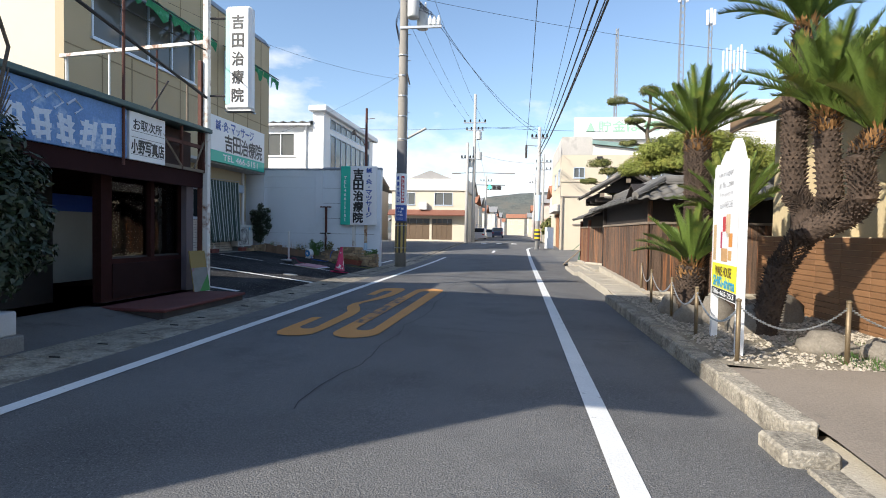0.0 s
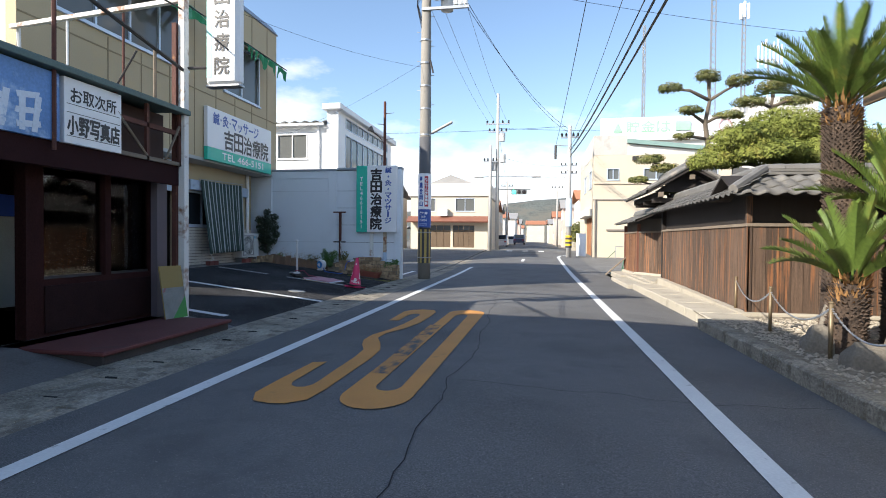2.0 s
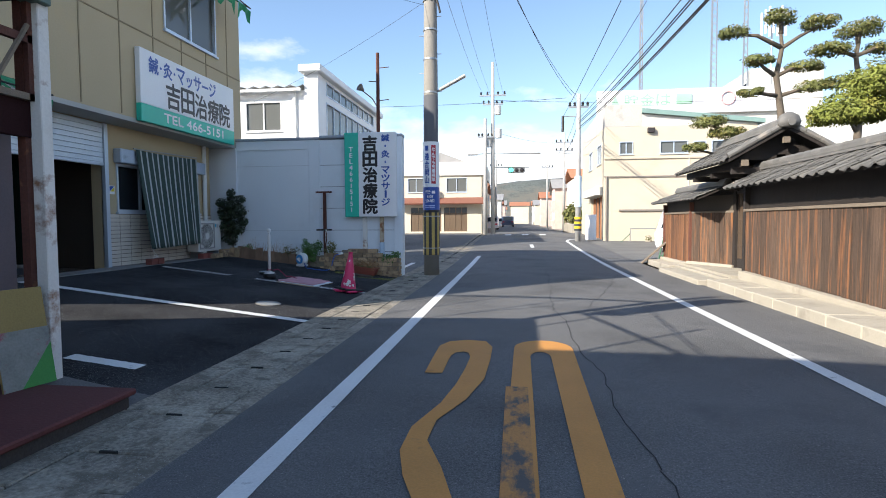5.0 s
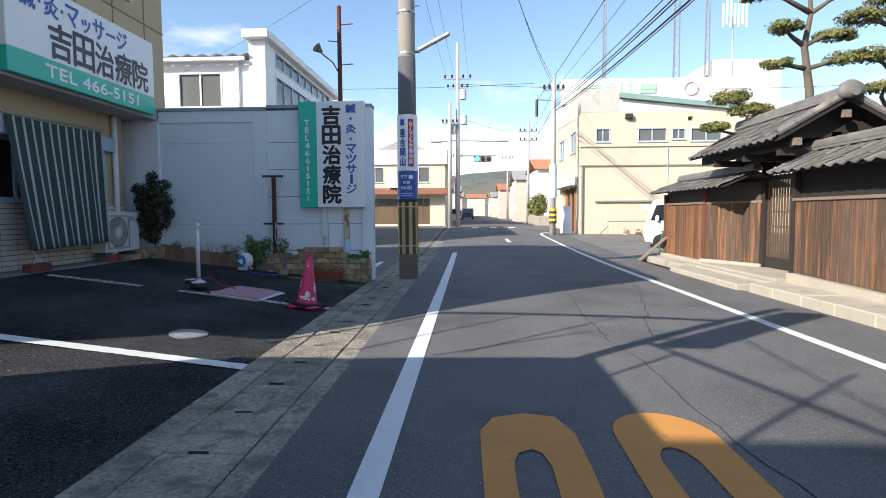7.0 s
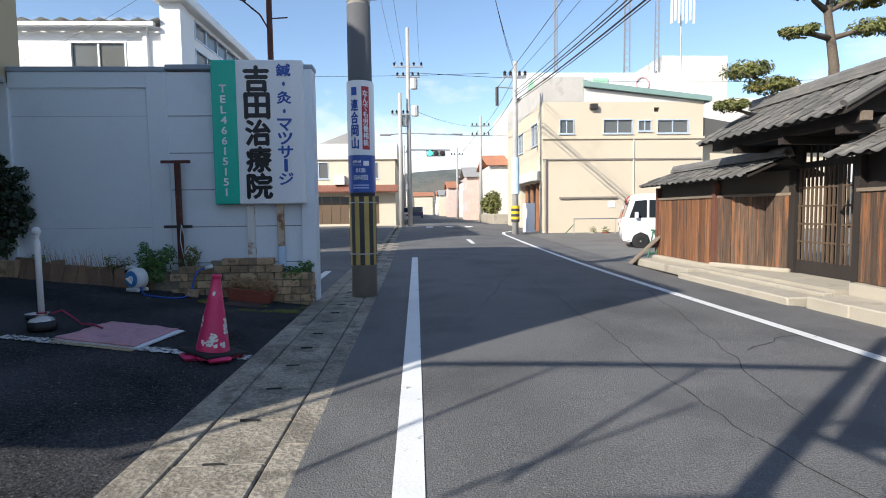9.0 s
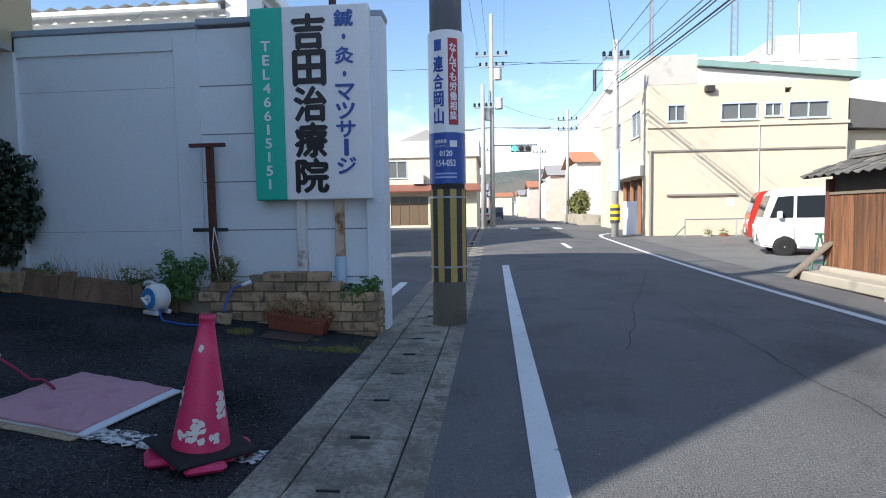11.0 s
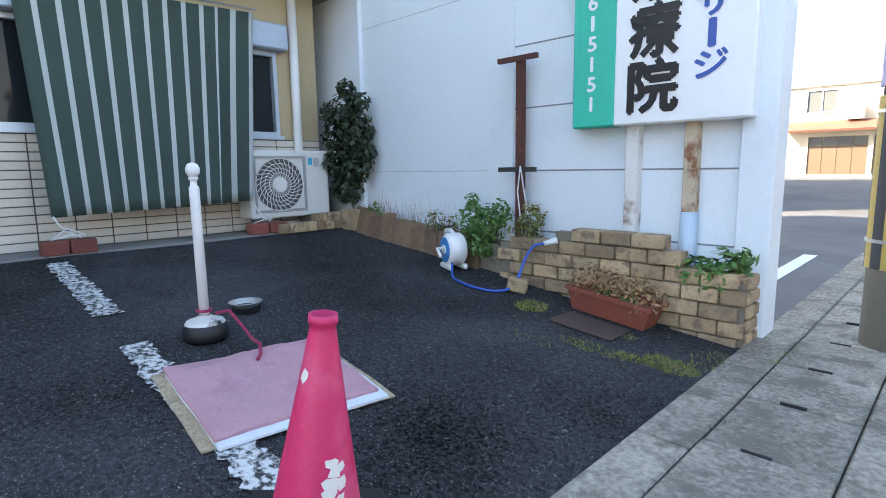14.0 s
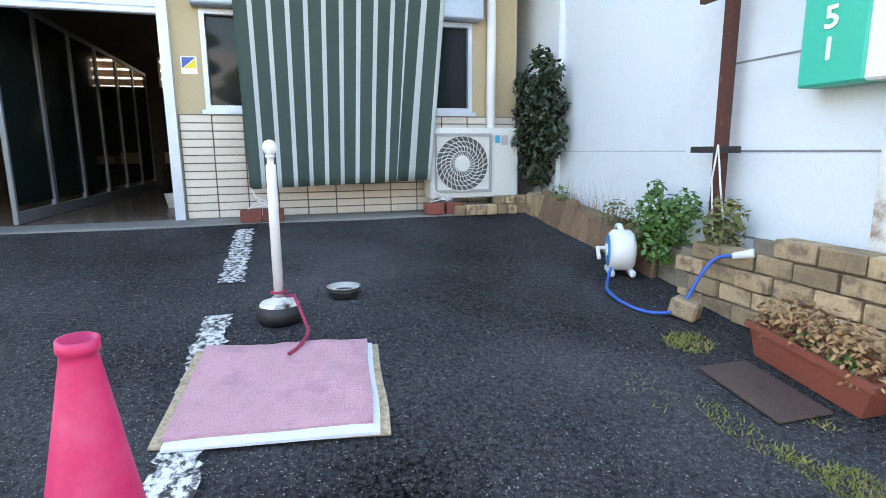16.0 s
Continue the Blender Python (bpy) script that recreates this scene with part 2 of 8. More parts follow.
OLD_CONCRETE = mat("old_concrete", (0.285, 0.255, 0.205), 0.95, 0.6, 1.6, 38, 1.2, stain=(0.17, 0.15, 0.12), stain_scale=5, stain_at=0.5, piece=0.12, speck=(0.48, 0.46, 0.42), spec=0.25)
PALE_CONCRETE = mat("pale_concrete", (0.40, 0.36, 0.29), 0.9, 0.15, 1.2, 60, 0.4, stain=(0.3, 0.27, 0.22), stain_scale=1.5, stain_at=0.56)
ROAD_WHITE = mat("worn_white_road_paint", (0.72, 0.72, 0.70), 0.7, 0.1, 2, 60, 0.2, stain=(0.12, 0.12, 0.12), stain_scale=9, stain_at=0.62)
OLD_WHITE = mat("flaking_white_road_paint", (0.66, 0.66, 0.64), 0.75, 0.1, 2, 60, 0.2, stain=(0.03, 0.03, 0.031), stain_scale=30, stain_at=0.45)
ROAD_ORANGE = mat("orange_road_paint", (0.56, 0.25, 0.055), 0.75, 0.12, 2, 80, 0.3, stain=(0.3, 0.15, 0.05), stain_scale=5, stain_at=0.62)
GREY_WALL = mat("blue_grey_wall_paint", (0.735, 0.785, 0.83), 0.75, 0.05, 0.7, 40, 0.1, stain=(0.68, 0.725, 0.765), stain_scale=0.9, stain_at=0.55)
CREAM = mat("cream_siding", (0.47, 0.38, 0.235), 0.7, 0.06, 0.8, 40, 0.08, stain=(0.5, 0.39, 0.22), stain_scale=0.6, stain_at=0.6)
RENDER_CREAM = mat("cream_render", (0.62, 0.55, 0.43), 0.85, 0.05, 0.6, 50, 0.15, stain=(0.6, 0.52, 0.4), stain_scale=0.5, stain_at=0.6)
RENDER_WHITE = mat("white_render", (0.66, 0.63, 0.57), 0.85, 0.05, 0.6, 50, 0.15, stain=(0.55, 0.52, 0.47), stain_scale=0.4, stain_at=0.6)
WHITE_PAINT = mat("white_paint", (0.80, 0.80, 0.79), 0.5, 0.04, 1, 40, 0.05)
PANEL_WHITE = mat("white_sign_plastic", (0.82, 0.83, 0.84), 0.4, 0.03, 1, 30, 0.02)
SIGN_GREEN = mat("turquoise_sign_film", (0.02, 0.50, 0.36), 0.4, 0.04, 1, 30, 0.02)
SIGN_BLACK = mat("black_letter_film", (0.012, 0.012, 0.015), 0.4, 0.05, 1, 30, 0.0)
SIGN_BLUE = mat("blue_letter_film", (0.03, 0.09, 0.36), 0.4, 0.05, 1, 30, 0.0)
SIGN_RED = mat("red_letter_film", (0.45, 0.03, 0.05), 0.4, 0.05, 1, 30, 0.0)
STEEL = mat("galvanised_steel", (0.42, 0.43, 0.44), 0.45, 0.12, 4, 60, 0.1, metal=0.8)
DARK_STEEL = mat("dark_steel", (0.05, 0.045, 0.045), 0.6, 0.2, 3, 60, 0.1, metal=0.3)
RUST = mat("rusted_brown_paint", (0.10, 0.035, 0.025), 0.8, 0.25, 4, 60, 0.3, stain=(0.28, 0.12, 0.05), stain_scale=6, stain_at=0.62)
RUSTY_WHITE = mat("rusting_white_paint", (0.72, 0.71, 0.68), 0.65, 0.08, 2, 50, 0.2, stain=(0.26, 0.13, 0.07), stain_scale=3.2, stain_at=0.53)
ALU = mat("pale_blue_aluminium", (0.55, 0.62, 0.70), 0.4, 0.05, 2, 30, 0.03, metal=0.3)
DARK_PANE = glass("dark_pane")
SKY_PANE = glass("grey_pane", (0.13, 0.135, 0.13), 0.08)
DARK_PANE.node_tree.nodes["Principled BSDF"].inputs["Specular IOR Level"].default_value = 0.18
CABLE = mat("black_cable", (0.012, 0.012, 0.014), 0.6, 0.1, 5, 50, 0.0)
POLE_CONCRETE = mat("pole_concrete", (0.26, 0.24, 0.21), 0.9, 0.15, 1.2, 60, 0.3, stain=(0.16, 0.15, 0.13), stain_scale=1.3, stain_at=0.55)
# dark timber, deepened further to stand for shade under the eaves
DARK_WOOD = mat("shade_deepened_timber", (0.026, 0.02, 0.017), 0.8, 0.25, 2, 60, 0.3, streak=(6, 6, 0.6))
PLANK = mat("weathered_planks", (0.105, 0.066, 0.044), 0.85, 0.6, 3, 40, 0.8, streak=(11, 11, 0.5), stain=(0.30, 0.125, 0.05), stain_scale=1.2, stain_at=0.52, piece=0.3)
GREY_WOOD = mat("greyed_timber", (0.20, 0.16, 0.12), 0.85, 0.2, 3, 60, 0.4, streak=(4, 1, 4))
ROOF_TILE = mat("grey_roof_tile", (0.125, 0.12, 0.112), 0.65, 0.3, 3, 60, 0.3, stain=(0.24, 0.215, 0.175), stain_scale=3, stain_at=0.58, piece=0.22)


def rise(y):
    t = min(1.0, max(0.0, (y - 20) / 26))
    return 0.42 * t * t * (3 - 2 * t)


def z_road(x, y):
    x = min(2.2, max(-4.7, x))
    return 0.02 - 0.009 * (x + 1.4) ** 2 + rise(y)


def z_lot(x, y=15.0):
    return -0.06 + 0.115 * (-4.65 - x)


# ---- ground, road, pavements ----
far = [-1500, -400, -120, -60, -20] + span(-10, 60, 4) + [90, 160, 400, 1500]
solid("ground", sheet([-1500, -300, -60, -20, -9.4, -4.66, 2.0, 8, 20, 60, 300, 1500], far, lambda x, y: -0.2 + rise(y)), mat("bare_ground", (0.17, 0.155, 0.13), 0.95, 0.25, 0.5, 40, 0.6), "bare earth and gravel between the lots", "ground", "structure")
solid("road", sheet(span(-3.8, 2.0, 0.58), span(-30, 60, 2) + [100, 200, 320], z_road), ASPHALT, "dark grey asphalt road with fine cracks", "road", "structure")
solid("side_road", sheet(span(-70, -3.8, 4), span(18.8, 46.2, 2), lambda x, y: -0.045 + rise(y)), ASPHALT, "grey asphalt side street joining the road", "road", "structure")
solid("cross_road", sheet(span(2.0, 70, 4), [38.5, 40, 42, 44, 46, 48], lambda x, y: -0.085 + rise(y)), ASPHALT, "grey asphalt crossing street", "road", "structure")
solid("parking_lot", sheet(span(-9.05, -4.7, 0.3), span(9.4, 18.6, 0.5), lambda x, y: z_lot(x) + 0.01 * noise.noise((x, y, 0))), LOT_ASPHALT, "coarse black asphalt parking lot sloping up to the clinic", "parking lot", "structure")
solid("shop_forecourt", sheet([-9, -5.6, -4.68], span(-12, 9.4, 1), lambda x, y: -0.06 if x > -5 else 0.1), mat("dark_forecourt_concrete", (0.13, 0.125, 0.12), 0.9, 0.3, 1.3, 60, 0.5, stain=(0.08, 0.075, 0.07), stain_scale=1.2), "grey concrete strip before the old shop", "pavement", "structure")
solid("car_park", sheet(span(1.95, 18, 2), span(23.3, 38.5, 1.5), lambda x, y: -0.075 + rise(y)), mat("gravelly_asphalt", (0.16, 0.155, 0.145), 0.95, 0.3, 0.7, 60, 0.7), "pale gravelly car park beside the fence", "car park", "structure")


def flat_strip(bm, pts, width, lift=0.006):
    """A painted line along points on the road."""
    prev = None
    for i, (x, y) in enumerate(pts):
        a, b = pts[max(0, i - 1)], pts[min(len(pts) - 1, i + 1)]
        d = Vector((b[0] - a[0], b[1] - a[1])).normalized()
        n = Vector((-d.y, d.x)) * width / 2
        row = [bm.verts.new((x + s * n.x, y + s * n.y, z_road(x + s * n.x, y) + lift)) for s in (1, -1)]
        if prev:
            bm.faces.new((prev[0], prev[1], row[1], row[0]))
        prev = row
    return bm


solid("edge_line_right", flat_strip(bmesh.new(), [(0.69, y) for y in span(-25, 34, 1)] + [(0.9, 35.5), (1.6, 37)], 0.15), ROAD_WHITE, "worn white edge line painted on the asphalt", "road marking", "structure")
solid("edge_line_left", flat_strip(bmesh.new(), [(-3.245 + 0.0015 * max(0, y - 4), y) for y in span(-25, 25, 1)], 0.15), ROAD_WHITE, "worn white edge line painted on the asphalt", "road marking", "structure")
solid("stop_bar", flat_strip(bmesh.new(), [(-1.2, 29), (-1.2, 31)], 0.15), ROAD_WHITE, "short white centre dash on the asphalt", "road marking", "structure")
for k in range(3):
    solid("crossing_bar", flat_strip(bmesh.new(), [(-2.4 + k * 1.1, 40.2), (-2.4 + k * 1.1, 41.6)], 0.4), ROAD_WHITE, "white pedestrian crossing bar on the asphalt", "road marking", "structure")
solid("side_street_line", sheet([-5.2, -5.05], span(19.0, 22.5, 1), lambda x, y: -0.037 + rise(y)), ROAD_WHITE, "white line at the mouth of the side street", "road marking", "structure")


def stroke_mark(bm, pts, width):
    return flat_strip(bm, pts, width, 0.008)


def arc(cx, cy, rx, ry, a0, a1, n=12):
    return [(cx + rx * math.cos(radians(a0 + (a1 - a0) * i / n)), cy + ry * math.sin(radians(a0 + (a1 - a0) * i / n))) for i in range(n + 1)]


Z = thing("speed_marking", (-2.1, 8.6, 0.02), "tall orange speed limit figures painted on the asphalt", "road marking", "", "structure")
# the nought: a long ring; the three: two long bows
bm = bmesh.new()
outer = arc(-1.65, 10.98, 0.285, 0.35, 0, 180) + arc(-1.74, 6.33, 0.275, 0.35, 180, 360)
inner = arc(-1.69, 10.62, 0.095, 0.21, 0, 180) + arc(-1.72, 6.60, 0.105, 0.16, 180, 360)
vo = [bm.verts.new((x, y, z_road(x, y) + 0.008)) for x, y in outer]
vi = [bm.verts.new((x, y, z_road(x, y) + 0.008)) for x, y in inner]
for i in range(len(vo)):
    j = (i + 1) % len(vo)
    bm.faces.new((vo[i], vo[j], vi[j], vi[i]))
nought = part("figure", bm, ROAD_ORANGE, Z)
WORN = mat("rubbed_orange_paint", (0.48, 0.22, 0.06), 0.8, 0.15, 3, 80, 0.3, stain=(0.09, 0.085, 0.08), stain_scale=7, stain_at=0.47, streak=(1.0, 0.5, 1.0))
part("worn_patch", sheet([-1.995, -1.91, -1.83], span(6.95, 9.7, 0.3), lambda x, y: z_road(x, y) + 0.010), WORN, nought, "rubbed and darkened paint")
bm = bmesh.new()
three_out = [(-2.68, 10.05), (-2.69, 10.68), (-2.69, 11.05), (-2.61, 11.25), (-2.42, 11.32), (-2.23, 11.26), (-2.15, 11.0), (-2.15, 10.5), (-2.17, 9.9), (-2.27, 9.38), (-2.42, 8.97), (-2.43, 8.65), (-2.30, 8.31), (-2.20, 7.97), (-2.17, 7.57), (-2.18, 7.0), (-2.19, 6.4), (-2.22, 6.12), (-2.34, 6.01), (-2.46, 6.0), (-2.61, 6.05), (-2.70, 6.25), (-2.70, 6.7), (-2.68, 7.3)]
three_in = [(-2.53, 10.05), (-2.53, 10.5), (-2.525, 10.65), (-2.49, 10.76), (-2.42, 10.8), (-2.37, 10.75), (-2.34, 10.6), (-2.35, 10.2), (-2.38, 9.75), (-2.44, 9.3), (-2.56, 8.85), (-2.56, 8.5), (-2.48, 8.2), (-2.38, 7.95), (-2.35, 7.57), (-2.35, 7.0), (-2.34, 6.65), (-2.35, 6.52), (-2.39, 6.45), (-2.45, 6.44), (-2.51, 6.48), (-2.55, 6.58), (-2.55, 6.8), (-2.55, 7.34)]
vo = [bm.verts.new((x, y, z_road(x, y) + 0.008)) for x, y in three_out]
vi = [bm.verts.new((x, y, z_road(x, y) + 0.008)) for x, y in three_in]
for i in range(len(vo) - 1):
    bm.faces.new((vo[i], vi[i], vi[i + 1], vo[i + 1]))
part("figure", bm, ROAD_ORANGE, Z)

# fine cracks in the asphalt
TAR = mat("crack_tar", (0.02, 0.02, 0.021), 0.9)


def crack(x0, y0, x1, y1, seed, w=0.008):
    n = max(4, int(math.hypot(x1 - x0, y1 - y0) / 0.16))
    pts = []
    for i in range(n + 1):
        t = i / n
        j = 0.10 * noise.noise((t * 5, seed, 0)) + 0.05 * noise.noise((t * n * 0.6, seed, 3))
        dx, dy = x1 - x0, y1 - y0
        ln = math.hypot(dx, dy)
        pts.append((x0 + dx * t - dy / ln * j, y0 + dy * t + dx / ln * j))
    solid("road_crack", flat_strip(bmesh.new(), pts, w, 0.004), TAR, "thin wandering crack in the asphalt", "crack", "structure")


for i, c in enumerate(((-1.35, 3.6, -1.2, 8.4), (-1.2, 8.4, -1.35, 13.2), (-1.35, 13.2, -1.1, 20.0), (-1.2, 6.9, 0.6, 6.7), (0.6, 6.7, 1.7, 6.9), (-0.9, 13.5, 0.5, 19.0), (-0.3, 15.0, 0.6, 15.6), (-2.6, 20.5, 0.3, 20.8), (-0.8, 19.8, 0.1, 17.0), (-2.3, 17.5, -0.4, 24.0))):
    crack(*c, i * 3.7)

# parking bay lines
for y, x0, x1, old in ((12.5, -9.0, -4.55, 0), (15.41, -8.8, -7.4, 1), (15.38, -6.87, -4.705, 1), (9.93, -5.9, -5.2, 0)):
    w = 0.075
    solid("bay_line", sheet(span(x0, x1, 0.025), [y - w, y - 0.03, y + 0.03, y + w], lambda x, yy: z_lot(x) + 0.010, ragged=0.02 if old else 0.006), OLD_WHITE if old else ROAD_WHITE, "flaking white parking bay line on black asphalt", "road marking", "structure")

def holed(axis, p0, p1, u0, u1, v0, v1, holes):
    """A wall between p0 and p1 along an axis, with rectangular openings (u0, u1, v0, v1) through it, as one closed mesh."""
    bm = bmesh.new()
    us = sorted({u0, u1, *[h[0] for h in holes], *[h[1] for h in holes]})
    vs = sorted({v0, v1, *[h[2] for h in holes], *[h[3] for h in holes]})
    solid_cell = lambda i, j: 0 <= i < len(us) - 1 and 0 <= j < len(vs) - 1 and not any(h[0] <= us[i] and us[i + 1] <= h[1] and h[2] <= vs[j] and vs[j + 1] <= h[3] for h in holes)
    put = {"x": lambda p, u, v: (p, u, v), "y": lambda p, u, v: (u, p, v)}[axis]
    made = {}

    def vert(p, i, j):
        if (p, i, j) not in made:
            made[p, i, j] = bm.verts.new(put(p, us[i], vs[j]))
        return made[p, i, j]

    for i in range(len(us) - 1):
        for j in range(len(vs) - 1):
            if not solid_cell(i, j):
                continue
            for p in (p0, p1):
                bm.faces.new([vert(p, a, b) for a, b in ((i, j), (i + 1, j), (i + 1, j + 1), (i, j + 1))])
            for di, dj, a, b in ((-1, 0, (i, j), (i, j + 1)), (1, 0, (i + 1, j), (i + 1, j + 1)), (0, -1, (i, j), (i + 1, j)), (0, 1, (i, j + 1), (i + 1, j + 1))):
                if not solid_cell(i + di, j + dj):
                    bm.faces.new((vert(p0, *a), vert(p0, *b), vert(p1, *b), vert(p1, *a)))
    bmesh.ops.recalc_face_normals(bm, faces=bm.faces)
    return bm


def window(parent, axis, p, out, u0, u1, v0, v1, panes=2, frame_mat=None, pane_mat=None, name="window", sill=True, label=""):
    """A window set in its opening: frame, panes and sill; out: +1 or -1, the side that faces outdoors."""
    fm, pm = frame_mat or ALU, pane_mat or SKY_PANE
    f = 0.045
    a, b = sorted((p - out * 0.10, p + out * 0.02))

    def slab(w0, w1, h0, h1, d0=a, d1=b, bm=None):
        return box(d0, d1, w0, w1, h0, h1, 0, bm) if axis == "x" else box(w0, w1, d0, d1, h0, h1, 0, bm)

    bm = slab(u0, u1, v0, v0 + f)
    slab(u0, u1, v1 - f, v1, a, b, bm)
    slab(u0, u0 + f, v0 + f, v1 - f, a, b, bm)
    slab(u1 - f, u1, v0 + f, v1 - f, a, b, bm)
    wf = part(name, bm, fm, parent, label)
    w = (u1 - u0 - 2 * f) / panes
    m0, m1 = sorted((p - out * 0.06, p - out * 0.05))
    for i in range(panes):
        part("pane", slab(u0 + f + i * w, u0 + f + (i + 1) * w - 0.001, v0 + f, v1 - f, m0, m1), pm, wf)
        if i:
            part("mullion", slab(u0 + f + i * w - 0.025, u0 + f + i * w + 0.025, v0 + f, v1 - f, *sorted((p - out * 0.07, p - out * 0.01))), fm, wf)
    if sill:
        s0, s1 = sorted((p - out * 0.02, p + out * 0.06))
        part("sill", slab(u0 - 0.03, u1 + 0.03, v0 - 0.04, v0, s0, s1), fm, wf)
    return wf


# ---- clinic ----
CL = thing("clinic", (-9.2, 14.0, 0.4), "two-storey cream clinic with a jettied upper floor", "building")
part("wall", holed("x", -9.72, -9.5, 9.9, 18.3, 0.3, 3.2, [(11.3, 14.74, 0.3, 2.62), (15.09, 17.78, 1.5, 2.42)]), CREAM, CL)
part("upper_storey", holed("x", -9.1, -8.9, 9.9, 18.8, 3.22, 7.7, [(10.6, 14.25, 5.2, 6.65), (15.8, 17.7, 5.15, 6.62)]), CREAM, CL)
# south face: paler copy of the cream siding, its sunlit look in the colour
bm = box(-16, -9.1, 9.9, 10.1, 3.22, 7.9)
part("upper_storey", bm, mat("sunlit_cream_siding", (0.62, 0.55, 0.43), 0.7, 0.06, 0.8, 40, 0.08), CL)
part("upper_storey", box(-16, -9.1, 18.6, 18.8, 3.22, 7.9), CREAM, CL)
part("upper_storey", box(-16, -15.8, 10.1, 18.6, 3.22, 7.9), CREAM, CL)
# back wall's colour is darkened to stand for the unlit passage
part("inner_wall", holed("x", -16, -15.8, 10.1, 18.1, 0.3, 3.14, [(13.5, 14.4, 2.36, 2.92)]), mat("gloom_darkened_back_wall", (0.05, 0.04, 0.03), 0.8), CL)
part("roof", prism([(-16, 7.9), (-9.1, 7.9), (-8.9, 7.7), (-8.86, 7.72), (-9.06, 7.98), (-16, 7.98)], "y", 9.86, 18.84), STEEL, CL)
part("upper_floor", box(-15.8, -8.9, 9.9, 18.8, 3.14, 3.22), mat("grey_soffit", (0.42, 0.42, 0.4), 0.8), CL)
JOINT = mat("joint_shadow_sealant", (0.28, 0.22, 0.13), 0.8)
for y in [10.9 + 0.91 * k for k in range(9)]:
    part("panel_joint", box(-8.903, -8.89, y - 0.012, y + 0.012, 3.25, 5.12 if y < 14.3 or 15.75 < y < 17.7 else 7.68), JOINT, CL)
    if y < 14.3 or 15.75 < y < 17.7:
        part("panel_joint", box(-8.903, -8.89, y - 0.012, y + 0.012, 6.68, 7.68), JOINT, CL)
part("panel_joint", box(-8.903, -8.888, 9.9, 18.8, 4.86, 4.885), JOINT, CL)
part("side_wall", box(-15.8, -9.72, 9.9, 10.1, 0.3, 3.14), CREAM, CL)
part("side_wall", box(-15.8, -9.72, 18.1, 18.3, 0.3, 3.14), CREAM, CL)
# the passage's dimness is put into this wall's colour too
part("inner_wall", box(-15.8, -9.74, 14.9, 15.04, 0.44, 3.14), mat("gloom_darkened_partition", (0.06, 0.045, 0.035), 0.8), CL)
for k in range(9):
    part("back_slat", box(-16.62, -16.58, 12.6, 15.4, 1.95 + k * 0.17, 2.08 + k * 0.17), mat("tan_back_slat", (0.26, 0.17, 0.11), 0.7, 0.2, 3, 40, 0.2), CL, "tan slats behind the back opening")
part("interior_floor", box(-15.8, -9.5, 10.1, 18.1, 0.25, 0.44), mat("worn_lino", (0.20, 0.14, 0.105), 0.22, 0.2), CL)
part("apron", box(-9.5, -9.0, 9.5, 18.5, 0.0, 0.455, 0.012), CONCRETE, CL)
window(CL, "x", -8.9, 1, 10.6, 14.25, 5.2, 6.65, 4, label="row of grey aluminium sash windows")
window(CL, "x", -8.9, 1, 15.8, 17.7, 5.15, 6.62, 2)
window(CL, "x", -9.5, 1, 15.09, 17.78, 1.5, 2.42, 4, pane_mat=DARK_PANE, label="wide pale aluminium window with dark panes")
part("shutter_box", box(-9.5, -9.33, 15.03, 17.86, 2.43, 2.70, 0.015), mat("weathered_blue_tin", (0.42, 0.50, 0.60), 0.5, 0.1, 2, 30, 0.1, metal=0.2, stain=(0.25, 0.3, 0.36), stain_scale=3, stain_at=0.58), CL, "weathered pale blue roller shutter box")
part("drainpipe", rod([(-9.44, 17.98, 0.6), (-9.44, 17.98, 3.13)], 0.05, 10), WHITE_PAINT, CL, "white drainpipe", True)
# shop opening: rails, half-raised shutter and a glazed partition inside
part("shutter_rail", box(-9.52, -9.43, 14.74, 14.83, 0.455, 3.12), ALU, CL)
part("shutter_rail", box(-9.52, -9.43, 11.22, 11.3, 0.455, 3.12), ALU, CL)
for k in range(8):
    part("shutter_slat", box(-9.5, -9.46, 11.3, 14.74, 2.40 + k * 0.09, 2.487 + k * 0.09, 0.008), ALU, CL)
part("shutter_bar", box(-9.515, -9.45, 11.3, 14.74, 2.34, 2.4, 0.01), ALU, CL)
# near-black ceiling colour carries the shade inside the passage
part("inner_ceiling", box(-15.8, -9.74, 10.1, 14.9, 2.95, 3.13), mat("gloom_darkened_ceiling", (0.05, 0.04, 0.035), 0.8), CL)
GREEN_GLASS = glass("dark_green_pane", (0.008, 0.018, 0.016), 0.06)
# door frames a darker aluminium than outdoors, the passage's gloom in their colour
for k in range(6):
    x1 = -9.62 - k * 0.95
    dr = part("sliding_door", holed("y", 13.33, 13.37, x1 - 0.95, x1, 0.45, 2.55, [(x1 - 0.91, x1 - 0.04, 0.56, 2.50)]), mat("gloom_darkened_aluminium", (0.20, 0.22, 0.24), 0.5, 0.1, 3, 30, 0.05, metal=0.4), CL, "grey aluminium sliding door with dark glass")
    part("pane", box(x1 - 0.90, x1 - 0.05, 13.345, 13.355, 0.62, 2.50), GREEN_GLASS, dr)
# tiled plinth
TILE = mat("cream_wall_tile", (0.66, 0.60, 0.52), 0.3, 0.05, 1, 40, 0.05, piece=0.05)
GROUT = mat("grey_tile_grout", (0.14, 0.12, 0.10), 0.9)
PL = part("tile_plinth", box(-9.5, -9.485, 14.84, 18.3, 0.456, 1.46), GROUT, CL, "cream wall tiles with dark joints")
tile_me = None
